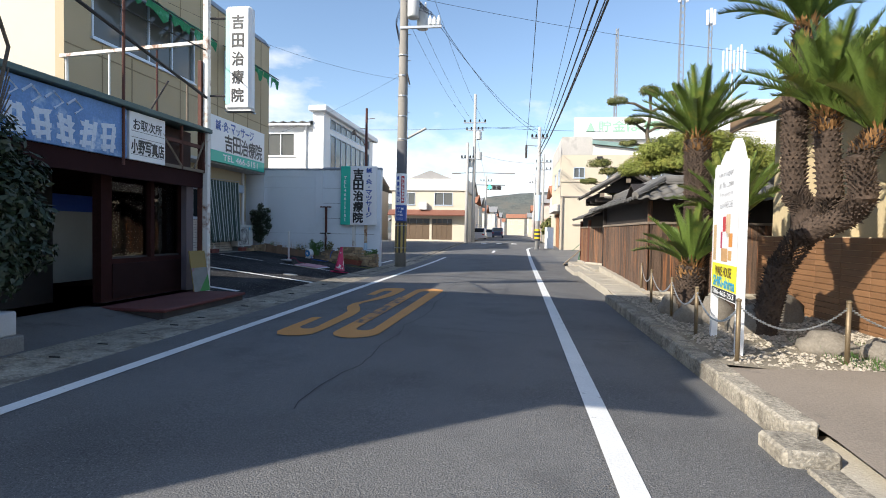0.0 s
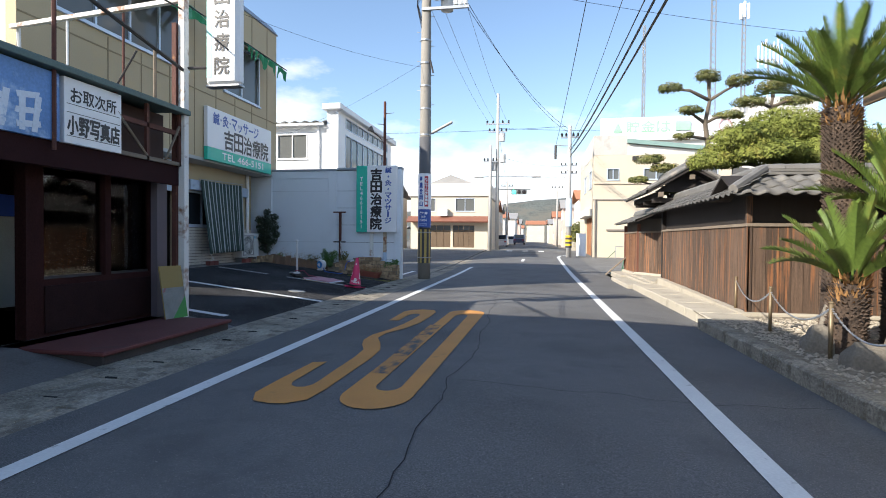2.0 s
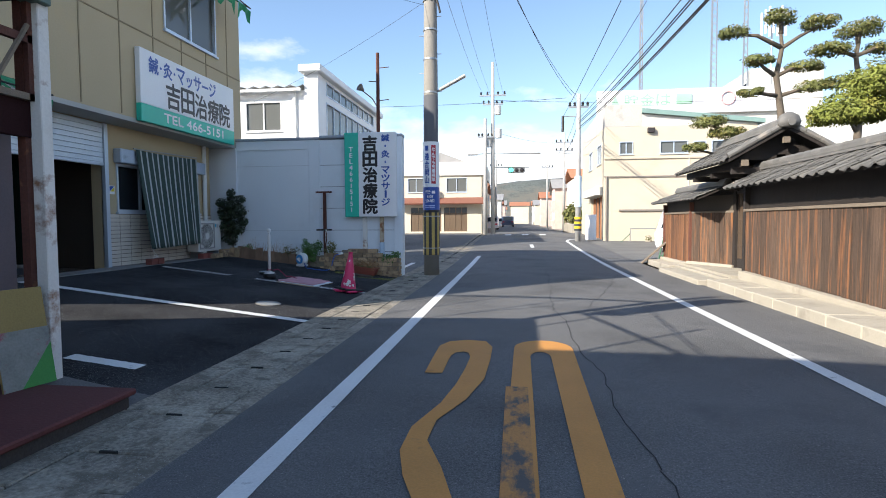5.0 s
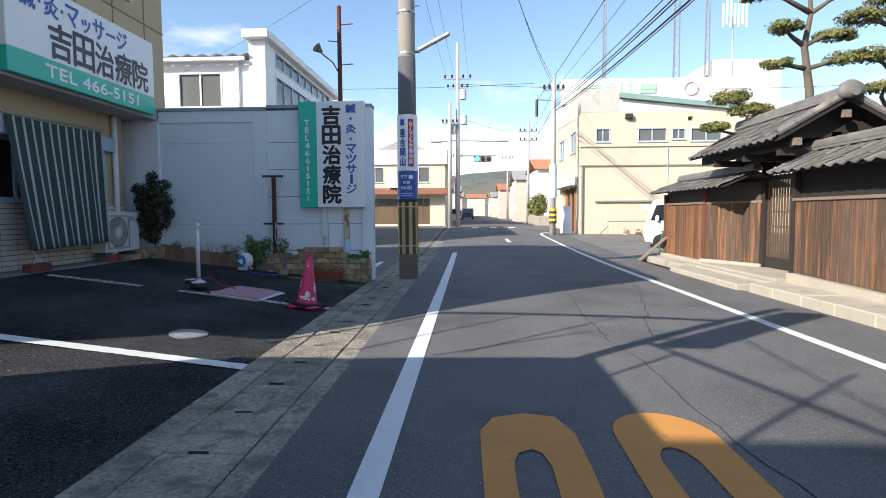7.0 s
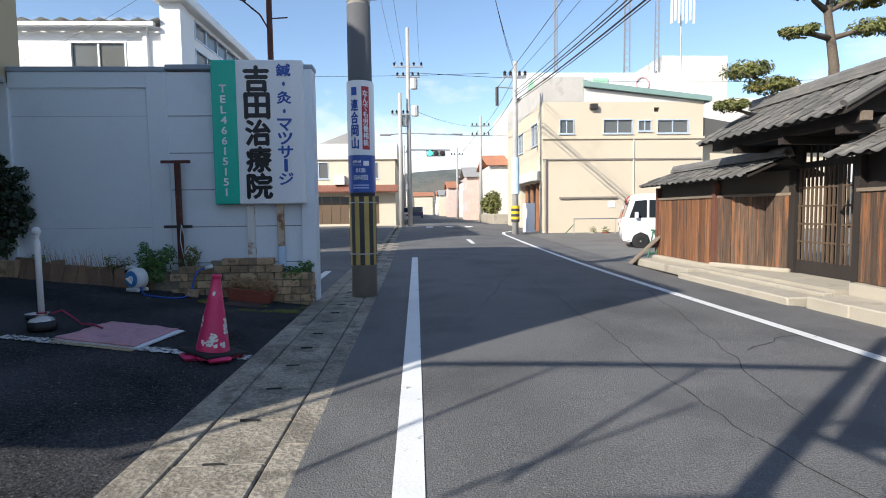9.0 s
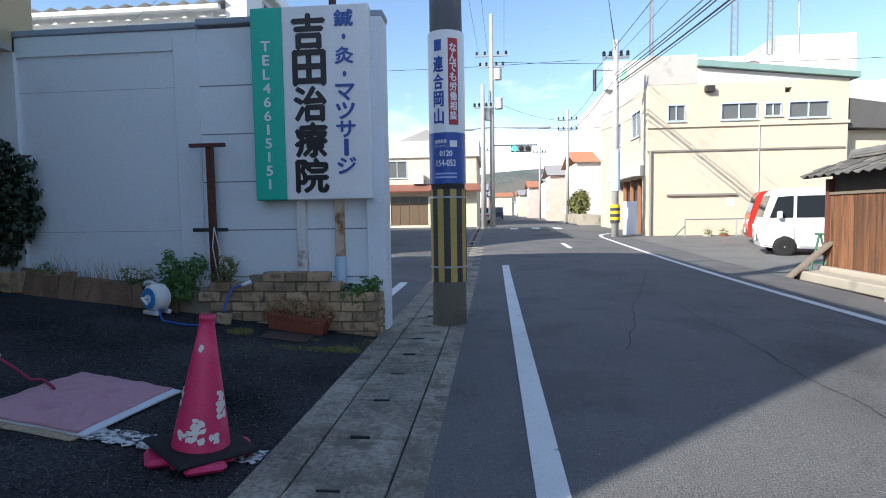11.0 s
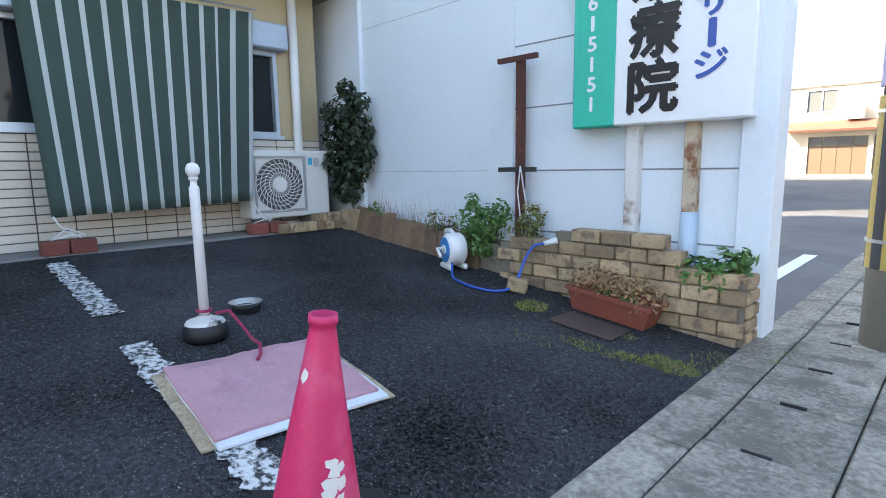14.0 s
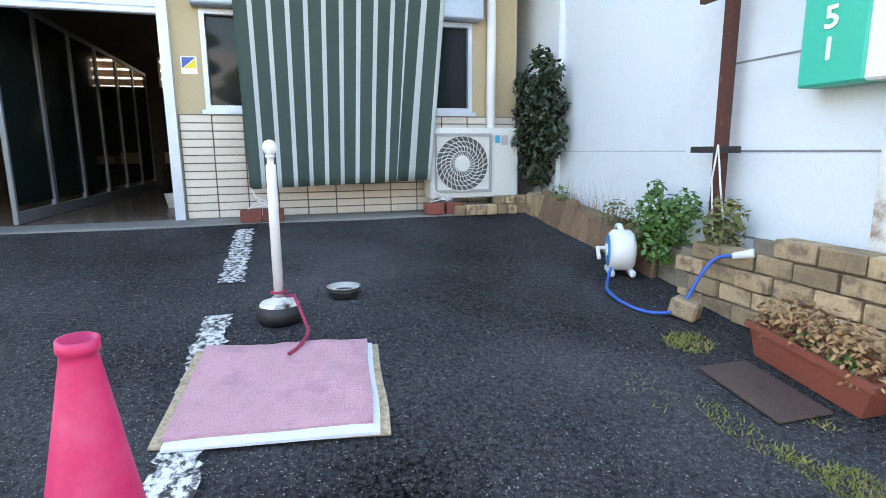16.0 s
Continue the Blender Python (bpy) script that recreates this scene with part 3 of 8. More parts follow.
for r in range(13):
    for c in range(12):
        y0, z0 = 14.85 + c * 0.2875, 0.462 + r * 0.0768
        if tile_me is None:
            tile = part("tile", box(-9.4862, -9.476, y0, y0 + 0.276, z0, z0 + 0.067, 0.003), TILE, PL)
            tile_me, first = tile.data, (y0, z0)
        else:
            ob = new("tile", tile_me)
            ob.parent = PL
            ob.location = (0, y0 - first[0], z0 - first[1])
ST = thing("wall_sticker", (-9.49, 14.97, 1.9), "small white sticker with a blue and yellow mark", "sticker")
part("backing", box(-9.498, -9.494, 14.9, 15.04, 1.83, 1.99), PANEL_WHITE, ST)
bm = bmesh.new()
bm.faces.new([bm.verts.new(c) for c in ((-9.492, 14.91, 1.98), (-9.492, 14.91, 1.88), (-9.492, 15.03, 1.98))])
part("mark", bm, SIGN_BLUE, ST)
bm = bmesh.new()
bm.faces.new([bm.verts.new(c) for c in ((-9.492, 15.03, 1.97), (-9.492, 14.92, 1.88), (-9.492, 15.03, 1.88))])
part("mark", bm, mat("yellow_film", (0.75, 0.62, 0.03), 0.5), ST)

# torn green awnings over the upper windows
AWN = mat("faded_green_canvas", (0.02, 0.24, 0.10), 0.8, 0.25, 3, 60, 0.3, stain=(0.12, 0.42, 0.28), stain_scale=3, stain_at=0.55)


def awning(y0, y1, z, depth, drop):
    A = thing("awning", (-8.9, (y0 + y1) / 2, z), "torn green canvas awning over a window", "awning", "awnings on the clinic")
    bm = bmesh.new()
    n = 26
    rows = []
    for i in range(n + 1):
        y = y0 + (y1 - y0) * i / n
        sag = 0.5 + 0.5 * noise.noise((y * 2.3, z, 0))
        rag = 0.10 + 0.45 * abs(noise.noise((y * 3.1, z, 4)))
        row = [(-8.86, z), (-8.86 + depth * 0.5, z - drop * 0.5 + 0.05 * sag), (-8.86 + depth, z - drop - 0.1 * sag), (-8.86 + depth - 0.03, z - drop - 0.1 * sag - rag)]
        rows.append([bm.verts.new((x + 0.02 * math.sin(i * 1.7), y, zz)) for x, zz in row])
    for i in range(n):
        for j in range(3):
            if noise.noise((i * 0.9, j * 1.3, z)) < 0.32:
                bm.faces.new((rows[i][j], rows[i + 1][j], rows[i + 1][j + 1], rows[i][j + 1]))
    part("canvas", bm, AWN, A)
    for y in (y0, (y0 + y1) / 2, y1):
        part("arm", rod([(-8.88, y, z), (-8.86 + depth, y, z - drop)], 0.012, 5), DARK_STEEL, A)
    part("bar", rod([(-8.86 + depth, y0, z - drop), (-8.86 + depth, y1, z - drop)], 0.014, 5), DARK_STEEL, A)


awning(10.5, 14.4, 6.75, 0.55, 0.35)
awning(15.7, 17.9, 6.75, 0.75, 0.45)
awning(10.9, 12.4, 3.3, 0.6, 0.25)

# clinic sign on the upper storey
FX = lambda p: (lambda u, v, k: (p + k, u, v))
FY = lambda p: (lambda u, v, k: (u, p - k, v))
S = thing("clinic_sign", (-8.8, 16.57, 3.18), "wide white and turquoise clinic sign with blue and black letters", "sign")
part("panel", box(-8.89, -8.78, 14.9, 18.24, 3.51, 4.53, 0.01), PANEL_WHITE, S)
part("band", box(-8.89, -8.778, 14.9, 18.24, 3.18, 3.51, 0.01), SIGN_GREEN, S)
write("鍼・灸・マッサージ", [(15.13, 17.45, 4.13, 4.43)], SIGN_BLUE, S, FX(-8.775), bold=0.008)
write("吉田治療院", [(15.62, 18.05, 3.56, 4.07)], SIGN_BLACK, S, FX(-8.775), bold=0.012)
write("TEL 466-5151", [(15.55, 17.72, 3.26, 3.44)], PANEL_WHITE, S, FX(-8.775), bold=0.006)

# ---- boundary wall ----
W = tagged(part("boundary_wall", box(-16, -4.65, 18.55, 18.75, -0.1, 3.30), GREY_WALL), "tall blue-grey painted panel wall beside the lot", "wall", "", "structure")
part("pilaster", box(-4.85, -4.64, 18.49, 18.76, -0.08, 3.33, 0.008), GREY_WALL, W)
part("pilaster", box(-7.0, -6.72, 18.52, 18.551, 0.0, 3.30, 0.006), GREY_WALL, W)
part("coping", box(-16, -6.72, 18.5, 18.78, 3.30, 3.37, 0.01), mat("blue_grey_coping", (0.30, 0.34, 0.40), 0.6), W)
part("coping", box(-6.72, -4.63, 18.5, 18.78, 3.33, 3.40, 0.01), mat("blue_grey_coping", (0.3, 0.34, 0.4)), W)
part("panel", box(-9.4, -8.9, 18.5, 18.551, 0.3, 3.30), GREY_WALL, W)
part("panel_lip", box(-8.9, -7.0, 18.525, 18.551, 3.08, 3.30), GREY_WALL, W)
WALL_JOINT = mat("wall_joint", (0.22, 0.24, 0.26), 0.9)
for z in (0.55, 1.08, 1.62, 2.15, 2.68):
    part("joint", box(-6.72, -4.85, 18.546, 18.5515, z - 0.006, z + 0.006), WALL_JOINT, W)
for z in (1.08, 2.68):
    part("joint", box(-8.9, -7.0, 18.548, 18.5512, z - 0.003, z + 0.003), mat("faint_wall_joint", (0.40, 0.43, 0.46), 0.9), W)

# tall sign before the wall
S = thing("roadside_sign", (-5.33, 18.4, 0.3), "tall white clinic sign with a turquoise band on two rusty posts", "sign")
part("panel", box(-5.62, -4.69, 18.33, 18.5, 1.42, 3.45, 0.012), PANEL_WHITE, S)
part("band", box(-5.965, -5.62, 18.33, 18.5, 1.42, 3.45, 0.012), SIGN_GREEN, S)
write("吉田治療院", column(-5.50, -5.16, 3.37, 1.49, 5, 0.07), SIGN_BLACK, S, FY(18.325), bold=0.015)
write("鍼・灸・マッサージ", [c if i not in (1, 3, 7) else ((-4.965, -4.935, c[2] + 0.05, c[3] - 0.05) if i < 7 else (-4.97, -4.93, c[2], c[3])) for i, c in enumerate(column(-5.05, -4.85, 3.40, 1.68, 9, 0.12))], SIGN_BLUE, S, FY(18.325), bold=0.006)
write("TEL466-5151", [c if i != 6 else (-5.81, -5.79, c[2], c[3]) for i, c in enumerate(column(-5.86, -5.74, 3.12, 1.52, 11, 0.3))], PANEL_WHITE, S, FY(18.325), bold=0.004)
RUST_POST = RUSTY_WHITE
part("post", box(-5.56, -5.46, 18.42, 18.52, 0.2, 1.43, 0.006), RUST_POST, S, "white post with rust patches")
part("post", box(-5.13, -5.04, 18.42, 18.52, 0.75, 1.43, 0.006), mat("heavily_rusted_paint", (0.55, 0.45, 0.33), 0.8, 0.15, 3, 60, 0.3, stain=(0.24, 0.10, 0.045), stain_scale=5, stain_at=0.5), S, "rust-eaten post")
S.location += Vector((-0.07, 0.045, -0.02))
part("post_sleeve", rod([(-5.085, 18.46, 0.2), (-5.085, 18.46, 0.8)], 0.062, 12), mat("pale_blue_pipe", (0.45, 0.56, 0.66), 0.5), S, "pale blue pipe sleeve", True)

# rusty steel post with two cross arms
S = thing("steel_post", (-6.520, 18.42, 0.4), "rust-brown steel post with two cross arms", "post")
part("upright", box(-6.555, -6.485, 18.40, 18.46, 0.35, 2.03, 0.004), RUST, S)
part("arm", box(-6.720, -6.320, 18.36, 18.40, 1.99, 2.03), RUST, S)
part("arm", box(-6.720, -6.330, 18.37, 18.40, 1.07, 1.11), DARK_STEEL, S)
part("cord", rod([(-6.470, 18.36, 1.12), (-6.490, 18.35, 0.9), (-6.440, 18.34, 0.6), (-6.420, 18.36, 0.45)], 0.006, 5), WHITE_PAINT, S)
part("cord", rod([(-6.470, 18.36, 1.12), (-6.420, 18.35, 0.9), (-6.340, 18.34, 0.55)], 0.006, 5), WHITE_PAINT, S)
S.location += Vector((-0.05, 0.0, 0.0))

# ---- utility pole ----
P = thing("utility_pole", (-3.99, 18.88, -0.05), "thick concrete utility pole with adverts, transformers and a lamp", "pole")
px, py = -3.99, 18.88
part("shaft", rod([(px, py, -0.1), (px, py, 3), (px, py, 10.6)], [0.195, 0.178, 0.125], 20), POLE_CONCRETE, P, "", True)
part("sleeve", rod([(px, py, 1.5), (px, py, 4.35)], [0.190, 0.176], 20), mat("dark_pole_sleeve", (0.10, 0.10, 0.105), 0.7), P, "dark grey sleeve", True)


def pole_face(r, bm=None):
    return lambda u, v, k: (px + (r + k) * math.sin(u / r) * 1.0 + 0.0, py - (r + k) * math.cos(u / r), v)


def wrap(r, a0, a1, z0, z1, n=14):
    bm = bmesh.new()
    row = []
    for i in range(n + 1):
        a = radians(a0 + (a1 - a0) * i / n)
        row.append([bm.verts.new((px + rr * math.sin(a), py - rr * math.cos(a), z)) for rr, z in ((r, z0), (r, z1), (r - 0.012, z1), (r - 0.012, z0))])
    for p, q in zip(row, row[1:]):
        for k in range(4):
            bm.faces.new((p[k], q[k], q[(k + 1) % 4], p[(k + 1) % 4]))
    bmesh.ops.recalc_face_normals(bm, faces=bm.faces)
    return bm


part("advert", wrap(0.205, -95, 95, 2.12, 3.22), PANEL_WHITE, P, "white advert plate wrapped round the pole")
part("advert", wrap(0.206, -95, 95, 1.56, 2.118), SIGN_BLUE, P, "blue advert plate wrapped round the pole")
F = pole_face(0.209)
write("連合岡山", column(-0.135, -0.02, 2.95, 2.2, 4, 0.12), SIGN_BLUE, P, F, bold=0.005)
part("advert_band", wrap(0.2075, 10, 42, 2.2, 3.13, 6), SIGN_RED, P)
write("なんでも労働相談", column(0.055, 0.13, 3.08, 2.25, 8, 0.1), PANEL_WHITE, P, F, bold=0.003)
part("advert_mark", wrap(0.2075, -34, -10, 3.0, 3.12, 5), SIGN_BLUE, P)
write("0120", [(-0.07, 0.07, 1.86, 1.92)], PANEL_WHITE, P, F, bold=0.002)
write("154-052", [(-0.11, 0.11, 1.75, 1.82)], PANEL_WHITE, P, F, bold=0.002)
write("フリーダイヤル", [(-0.13, 0.01, 1.95, 1.985)], PANEL_WHITE, P, F)
write("全国共通", [(-0.13, 0.01, 2.0, 2.04)], PANEL_WHITE, P, F, bold=0.001)
part("advert_mark", wrap(0.2085, 12, 36, 1.96, 2.03, 5), PANEL_WHITE, P)
for z in (1.66, 1.62):
    part("advert_mark", wrap(0.2085, -36, 34, z, z + 0.018, 8), mat("pale_blue_film", (0.4, 0.5, 0.75), 0.5), P)
YEL, BLK = mat("dull_yellow_band", (0.50, 0.36, 0.10), 0.7, 0.2, 3, 60, 0.1), mat("dull_black_band", (0.05, 0.05, 0.055), 0.7)
for k in range(-5, 6):
    part("stripe", wrap(0.205, k * 21 - 10, k * 21 + 10.5, 0.46, 1.5, 3), YEL if k % 2 else BLK, P)
for z in (0.62, 1.4):
    part("clamp", wrap(0.212, -178, 178, z, z + 0.02, 24), STEEL, P)
for z in (4.4, 5.2, 5.9, 6.6, 7.3):
    part("clamp", wrap(0.175, -178, 178, z, z + 0.04, 18), STEEL, P)
for k in range(14):
    z = 2.2 + 0.45 * k
    s = 1 if k % 2 else -1
    if z > 4.3:
        part("step_bolt", rod([(px + s * 0.1, py, z), (px + s * 0.27, py, z)], 0.01, 5), STEEL, P)
part("conduit", rod([(px + 0.15, py + 0.1, 0), (px + 0.14, py + 0.1, 5), (px + 0.11, py + 0.08, 9)], 0.022, 6), DARK_STEEL, P)
arm = part("lamp_arm", rod([(px + 0.1, py, 4.42), (px + 0.35, py - 0.03, 4.55)], 0.025, 7), STEEL, P)
part("lamp_head", box(-0.35, 0.35, -0.06, 0.06, -0.03, 0.04, 0.02, None, pose(px + 0.55, py - 0.03, 4.64, 0, -27, 0)), mat("aged_lamp_housing", (0.5, 0.48, 0.44), 0.5), P, "slim street lamp")
TRANSF = mat("pale_grey_transformer", (0.55, 0.55, 0.53), 0.5, 0.08, 2, 40, 0.1)
for dx, dy, z in ((0.36, -0.15, 8.55), (0.62, 0.22, 8.3)):
    tf = part("transformer", lathe([(0.02, 0), (0.19, 0.0), (0.2, 0.06), (0.2, 0.68), (0.17, 0.72), (0.02, 0.74)], 18, (px + dx, py + dy, z)), TRANSF, P, "pale grey drum transformer", True)
    for a in (0, 2.1, 4.2):
        part("bushing", lathe([(0.03, 0), (0.045, 0.04), (0.03, 0.08), (0.045, 0.12), (0.02, 0.2)], 8, (px + dx + 0.1 * math.cos(a), py + dy + 0.1 * math.sin(a), z + 0.72)), WHITE_PAINT, tf)
part("crossarm", box(px - 0.1, px + 1.35, py - 0.18, py - 0.1, 8.2, 8.28), STEEL, P)
for dx in (0.95, 1.1, 1.25):
    part("cutout_switch", lathe([(0.03, 0), (0.07, 0.03), (0.075, 0.2), (0.05, 0.26), (0.02, 0.34)], 10, (px + dx, py - 0.14, 8.28)), WHITE_PAINT, P, "white fuse switch")
part("crossarm", box(px - 0.8, px + 0.8, py - 0.2, py - 0.12, 10.0, 10.08), STEEL, P)
for dx in (-0.7, -0.2, 0.7):
    part("insulator", lathe([(0.03, 0), (0.06, 0.03), (0.04, 0.08), (0.06, 0.11), (0.02, 0.16)], 10, (px + dx, py - 0.16, 10.08)), WHITE_PAINT, P)
for k in range(7):
    a = k * 0.9
    part("jumper_wire", rod([(px + 0.1, py - 0.1, 9.9 - 0.15 * k), (px + 0.5 + 0.1 * k, py - 0.15 + 0.1 * math.sin(a), 9.2 - 0.1 * k), (px + 0.75 + 0.08 * k, py - 0.14, 8.75 - 0.06 * k)], 0.009, 4), CABLE, P)
for k in range(4):
    part("jumper_wire", rod([(px - 0.13, py - 0.1, 8.9 - 0.1 * k), (px - 0.26, py - 0.12, 8.5 - 0.05 * k), (px - 0.12, py - 0.1, 8.0 - 0.1 * k)], 0.009, 4), CABLE, P)
part("bracket", rod([(px + 0.16, py - 0.1, 6.7), (px + 0.26, py - 0.1, 6.3)], 0.03, 6), DARK_STEEL, P)

# ---- unseen house behind the walker, whose shade lies on the road ----
N = thing("corner_house", (-8, 1.6, 0), "tall plain rendered house standing beside the old shop", "building")
part("wall", box(-12, -5.5, -1.1, 3.65, -0.1, 6.3), RENDER_CREAM, N)
part("roof", box(-12.1, -5.45, -1.15, 3.72, 6.3, 6.5), STEEL, N)
# unseen slab, added to give the road shadow its flat end
part("balcony_canopy", box(-5.5, -4.5, -1.1, 1.2, 4.68, 4.78), STEEL, N)

# ---- old shop ----
BROWN = mat("dark_brown_shopfront", (0.034, 0.012, 0.011), 0.85, 0.3, 2, 50, 0.1, spec=0.12)
SHOP = thing("old_shop", (-6.5, 7.0, 0.1), "closed single-storey shop with a rusty dark-brown front", "building")
part("roof", prism([(-8.8, 3.02), (-5.42, 2.96), (-5.42, 3.0), (-8.8, 3.08)], "y", 4.4, 9.32), mat("green_grey_tin", (0.09, 0.14, 0.13), 0.6, 0.2, 2, 40, 0.1), SHOP)
part("rail", box(-5.56, -5.40, 4.4, 9.36, 2.92, 2.99, 0.008), mat("green_grey_tin", (0.1, 0.2, 0.18)), SHOP)
part("front_wall", holed("x", -6.0, -5.86, 4.4, 9.3, 0.0, 2.9, [(5.5, 7.25, 0.1, 2.0), (7.46, 8.32, 0.73, 1.97), (8.41, 9.14, 0.73, 1.97)]), BROWN, SHOP)
part("end_wall", box(-8.8, -5.9, 9.15, 9.32, 0.0, 2.95), BROWN, SHOP)
# back wall colour darkened to stand for the unlit shop inside
part("back_wall", box(-8.8, -8.65, 4.4, 9.15, 0.0, 2.95), mat("gloom_darkened_shop_wall", (0.03, 0.025, 0.022), 0.8), SHOP)
part("shop_floor", box(-8.65, -6.0, 4.4, 9.15, 0.0, 0.1), CONCRETE, SHOP)
part("canopy_soffit", box(-5.86, -5.58, 4.4, 9.3, 2.1, 2.14), BROWN, SHOP)
part("fascia", box(-5.60, -5.54, 4.4, 9.3, 1.93, 2.2, 0.004), mat("maroon_fascia", (0.026, 0.009, 0.010), 0.8, 0.25, spec=0.12), SHOP)
for y0, y1 in ((7.46, 8.32), (8.41, 9.14)):
    pn = part("shop_window", box(-5.945, -5.935, y0, y1, 0.73, 1.97), clear_glass("shop_glass"), SHOP, "plate glass shop window")
    part("window_bar", box(-5.96, -5.92, y0 - 0.02, y1 + 0.02, 0.71, 0.76), DARK_STEEL, SHOP)
part("kick_panel", box(-5.858, -5.845, 7.46, 9.12, 0.14, 0.66, 0.004), mat("brown_kick_panel", (0.022, 0.010, 0.010), 0.8, 0.25, 3, 50, 0.1, spec=0.12), SHOP)
part("corner_post", box(-5.84, -5.74, 9.1, 9.3, 0.1, 2.1), mat("grey_mauve_post", (0.13, 0.11, 0.13), 0.6), SHOP)
part("inside_board", box(-7.2, -7.15, 7.4, 9.0, 0.3, 1.45), mat("pale_slatted_board", (0.35, 0.33, 0.3), 0.8), SHOP)
part("inside_board", box(-7.13, -7.1, 7.5, 8.9, 1.45, 1.72), mat("royal_blue_board", (0.02, 0.06, 0.32), 0.5), SHOP)
# near-black leaf fills the entrance; the darkness there is in its colour
part("door_leaf", box(-6.6, -6.55, 5.5, 7.15, 0.1, 2.0), mat("entrance_gloom_black", (0.012, 0.01, 0.01), 0.6), SHOP)
S = thing("shop_step", (-5.2, 8.0, 0.0), "low red-brown step before the shop door", "step")
part("base", box(-5.84, -4.66, 6.94, 9.09, -0.08, 0.055, 0.008), mat("grimy_step_base", (0.05, 0.042, 0.04), 0.9, 0.3, 3, 50, 0.4, stain=(0.09, 0.075, 0.07), stain_scale=3, stain_at=0.6), S, "grimy concrete base under the painted slab")
part("slab", box(-5.86, -4.62, 6.9, 9.12, 0.055, 0.10, 0.012), mat("red_brown_paint", (0.12, 0.032, 0.03), 0.8, 0.2, 2, 50, 0.3, stain=(0.07, 0.035, 0.03), stain_scale=2), S)
# signboards on the fascia
S = thing("blue_signboard", (-5.5, 6.0, 2.2), "faded blue signboard with scuffed white letters", "sign")
part("panel", box(-5.56, -5.49, 4.6, 7.3, 2.2, 2.9, 0.004), mat("faded_blue_board", (0.13, 0.27, 0.55), 0.6, 0.2, 2, 40, 0.1, stain=(0.4, 0.55, 0.74), stain_scale=3.2, stain_at=0.54), S)
SCUFF = mat("scuffed_white_letters", (0.62, 0.70, 0.80), 0.6, 0.1, 2, 40, 0.1, stain=(0.2, 0.35, 0.6), stain_scale=7, stain_at=0.58)
for y0, y1, z0, z1 in ((5.0, 5.28, 2.66, 2.86), (5.34, 5.58, 2.66, 2.84), (5.64, 5.88, 2.64, 2.84), (5.94, 6.2, 2.64, 2.84), (6.26, 6.5, 2.64, 2.82)):
    bm = rod([(-5.487, y0, (z0 + z1) / 2), (-5.487, (y0 + y1) / 2, z1), (-5.487, y1, (z0 + z1) / 2), (-5.487, (y0 + y1) / 2, z0)], 0.018, 4)
    part("lettering", bm, SCUFF, S)
for k in range(7):
    y = 4.68 + k * 0.352
    for j in range(5):
        slant = random.uniform(-0.06, 0.06)
        if j < 3:
            z = 2.27 + 0.13 * j + random.uniform(-0.02, 0.02)
            pts = [(y + random.uniform(0, 0.06), z), (y + random.uniform(0.24, 0.31), z + slant), (y + random.uniform(0.24, 0.31), z + slant + 0.06), (y + 0.02, z + 0.06)]
        else:
            u = y + 0.06 + 0.14 * (j - 3) + random.uniform(-0.02, 0.03)
            pts = [(u, 2.24), (u + 0.06, 2.24), (u + 0.07 + slant, 2.6), (u + slant, 2.6)]
        part("lettering", prism(pts, "x", -5.49, -5.4865 + 0.0004 * j), SCUFF, S)
S = thing("white_signboard", (-5.5, 7.63, 2.2), "white signboard with black letters and thin frame lines", "sign")
part("panel", box(-5.555, -5.485, 7.35, 8.15, 2.2, 2.9, 0.004), PANEL_WHITE, S)
write("お取次所", [(7.42, 8.07, 2.65, 2.80)], SIGN_BLACK, S, FX(-5.483), bold=0.004)
write("小野写真店", [(7.38, 8.12, 2.30, 2.50)], SIGN_BLACK, S, FX(-5.483), bold=0.007)
for z in (2.28, 2.53, 2.62):
    part("rule", box(-5.485, -5.482, 7.38, 8.12, z, z + 0.006), SIGN_BLACK, S)
# bare frame at the end of the fascia, its post and the tall sign
S = thing("sign_frame", (-5.5, 9.33, 0.0), "rusty steel sign frame with a peeling white post", "frame")
part("post", box(-5.55, -5.45, 9.28, 9.38, 0.0, 5.5, 0.006), RUSTY_WHITE, S, "peeling white steel post")
part("post", box(-5.62, -5.555, 9.24, 9.3, 0.1, 4.2), RUST, S)
part("post", rod([(-5.48, 7.22, 2.1), (-5.47, 7.22, 4.55)], 0.022, 6), RUST, S)
for y in (8.06, 8.6, 9.24):
    part("upright", box(-5.54, -5.5, y, y + 0.045, 2.2, 2.92), RUST, S)
part("brace", rod([(-5.5, 8.1, 2.7), (-5.5, 8.6, 2.25)], 0.018, 5), GREY_WOOD, S)
part("brace", rod([(-5.5, 9.24, 2.75), (-5.5, 8.95, 2.25)], 0.018, 5), GREY_WOOD, S)
part("rail", box(-5.545, -5.5, 8.06, 9.28, 2.62, 2.68), RUST, S)
part("rail", box(-5.545, -5.5, 8.06, 9.28, 2.2, 2.25), GREY_WOOD, S)
part("backing", box(-5.8, -5.78, 8.06, 9.28, 2.15, 2.92), mat("dark_rust_sheet", (0.05, 0.025, 0.02), 0.8), S)
part("top_bar", box(-0.035, 0.035, 0, 3.42, -0.03, 0.03, 0, None, pose(-5.5, 9.33, 4.55, 0, 0, 82)), RUSTY_WHITE, S)
part("top_bar", rod([(-5.48, 5.2, 4.3), (-5.48, 9.3, 3.55)], 0.025, 6), DARK_STEEL, S)
part("strut", rod([(-8.8, 9.85, 4.55), (-8.75, 9.85, 3.1)], 0.03, 6), RUSTY_WHITE, S)
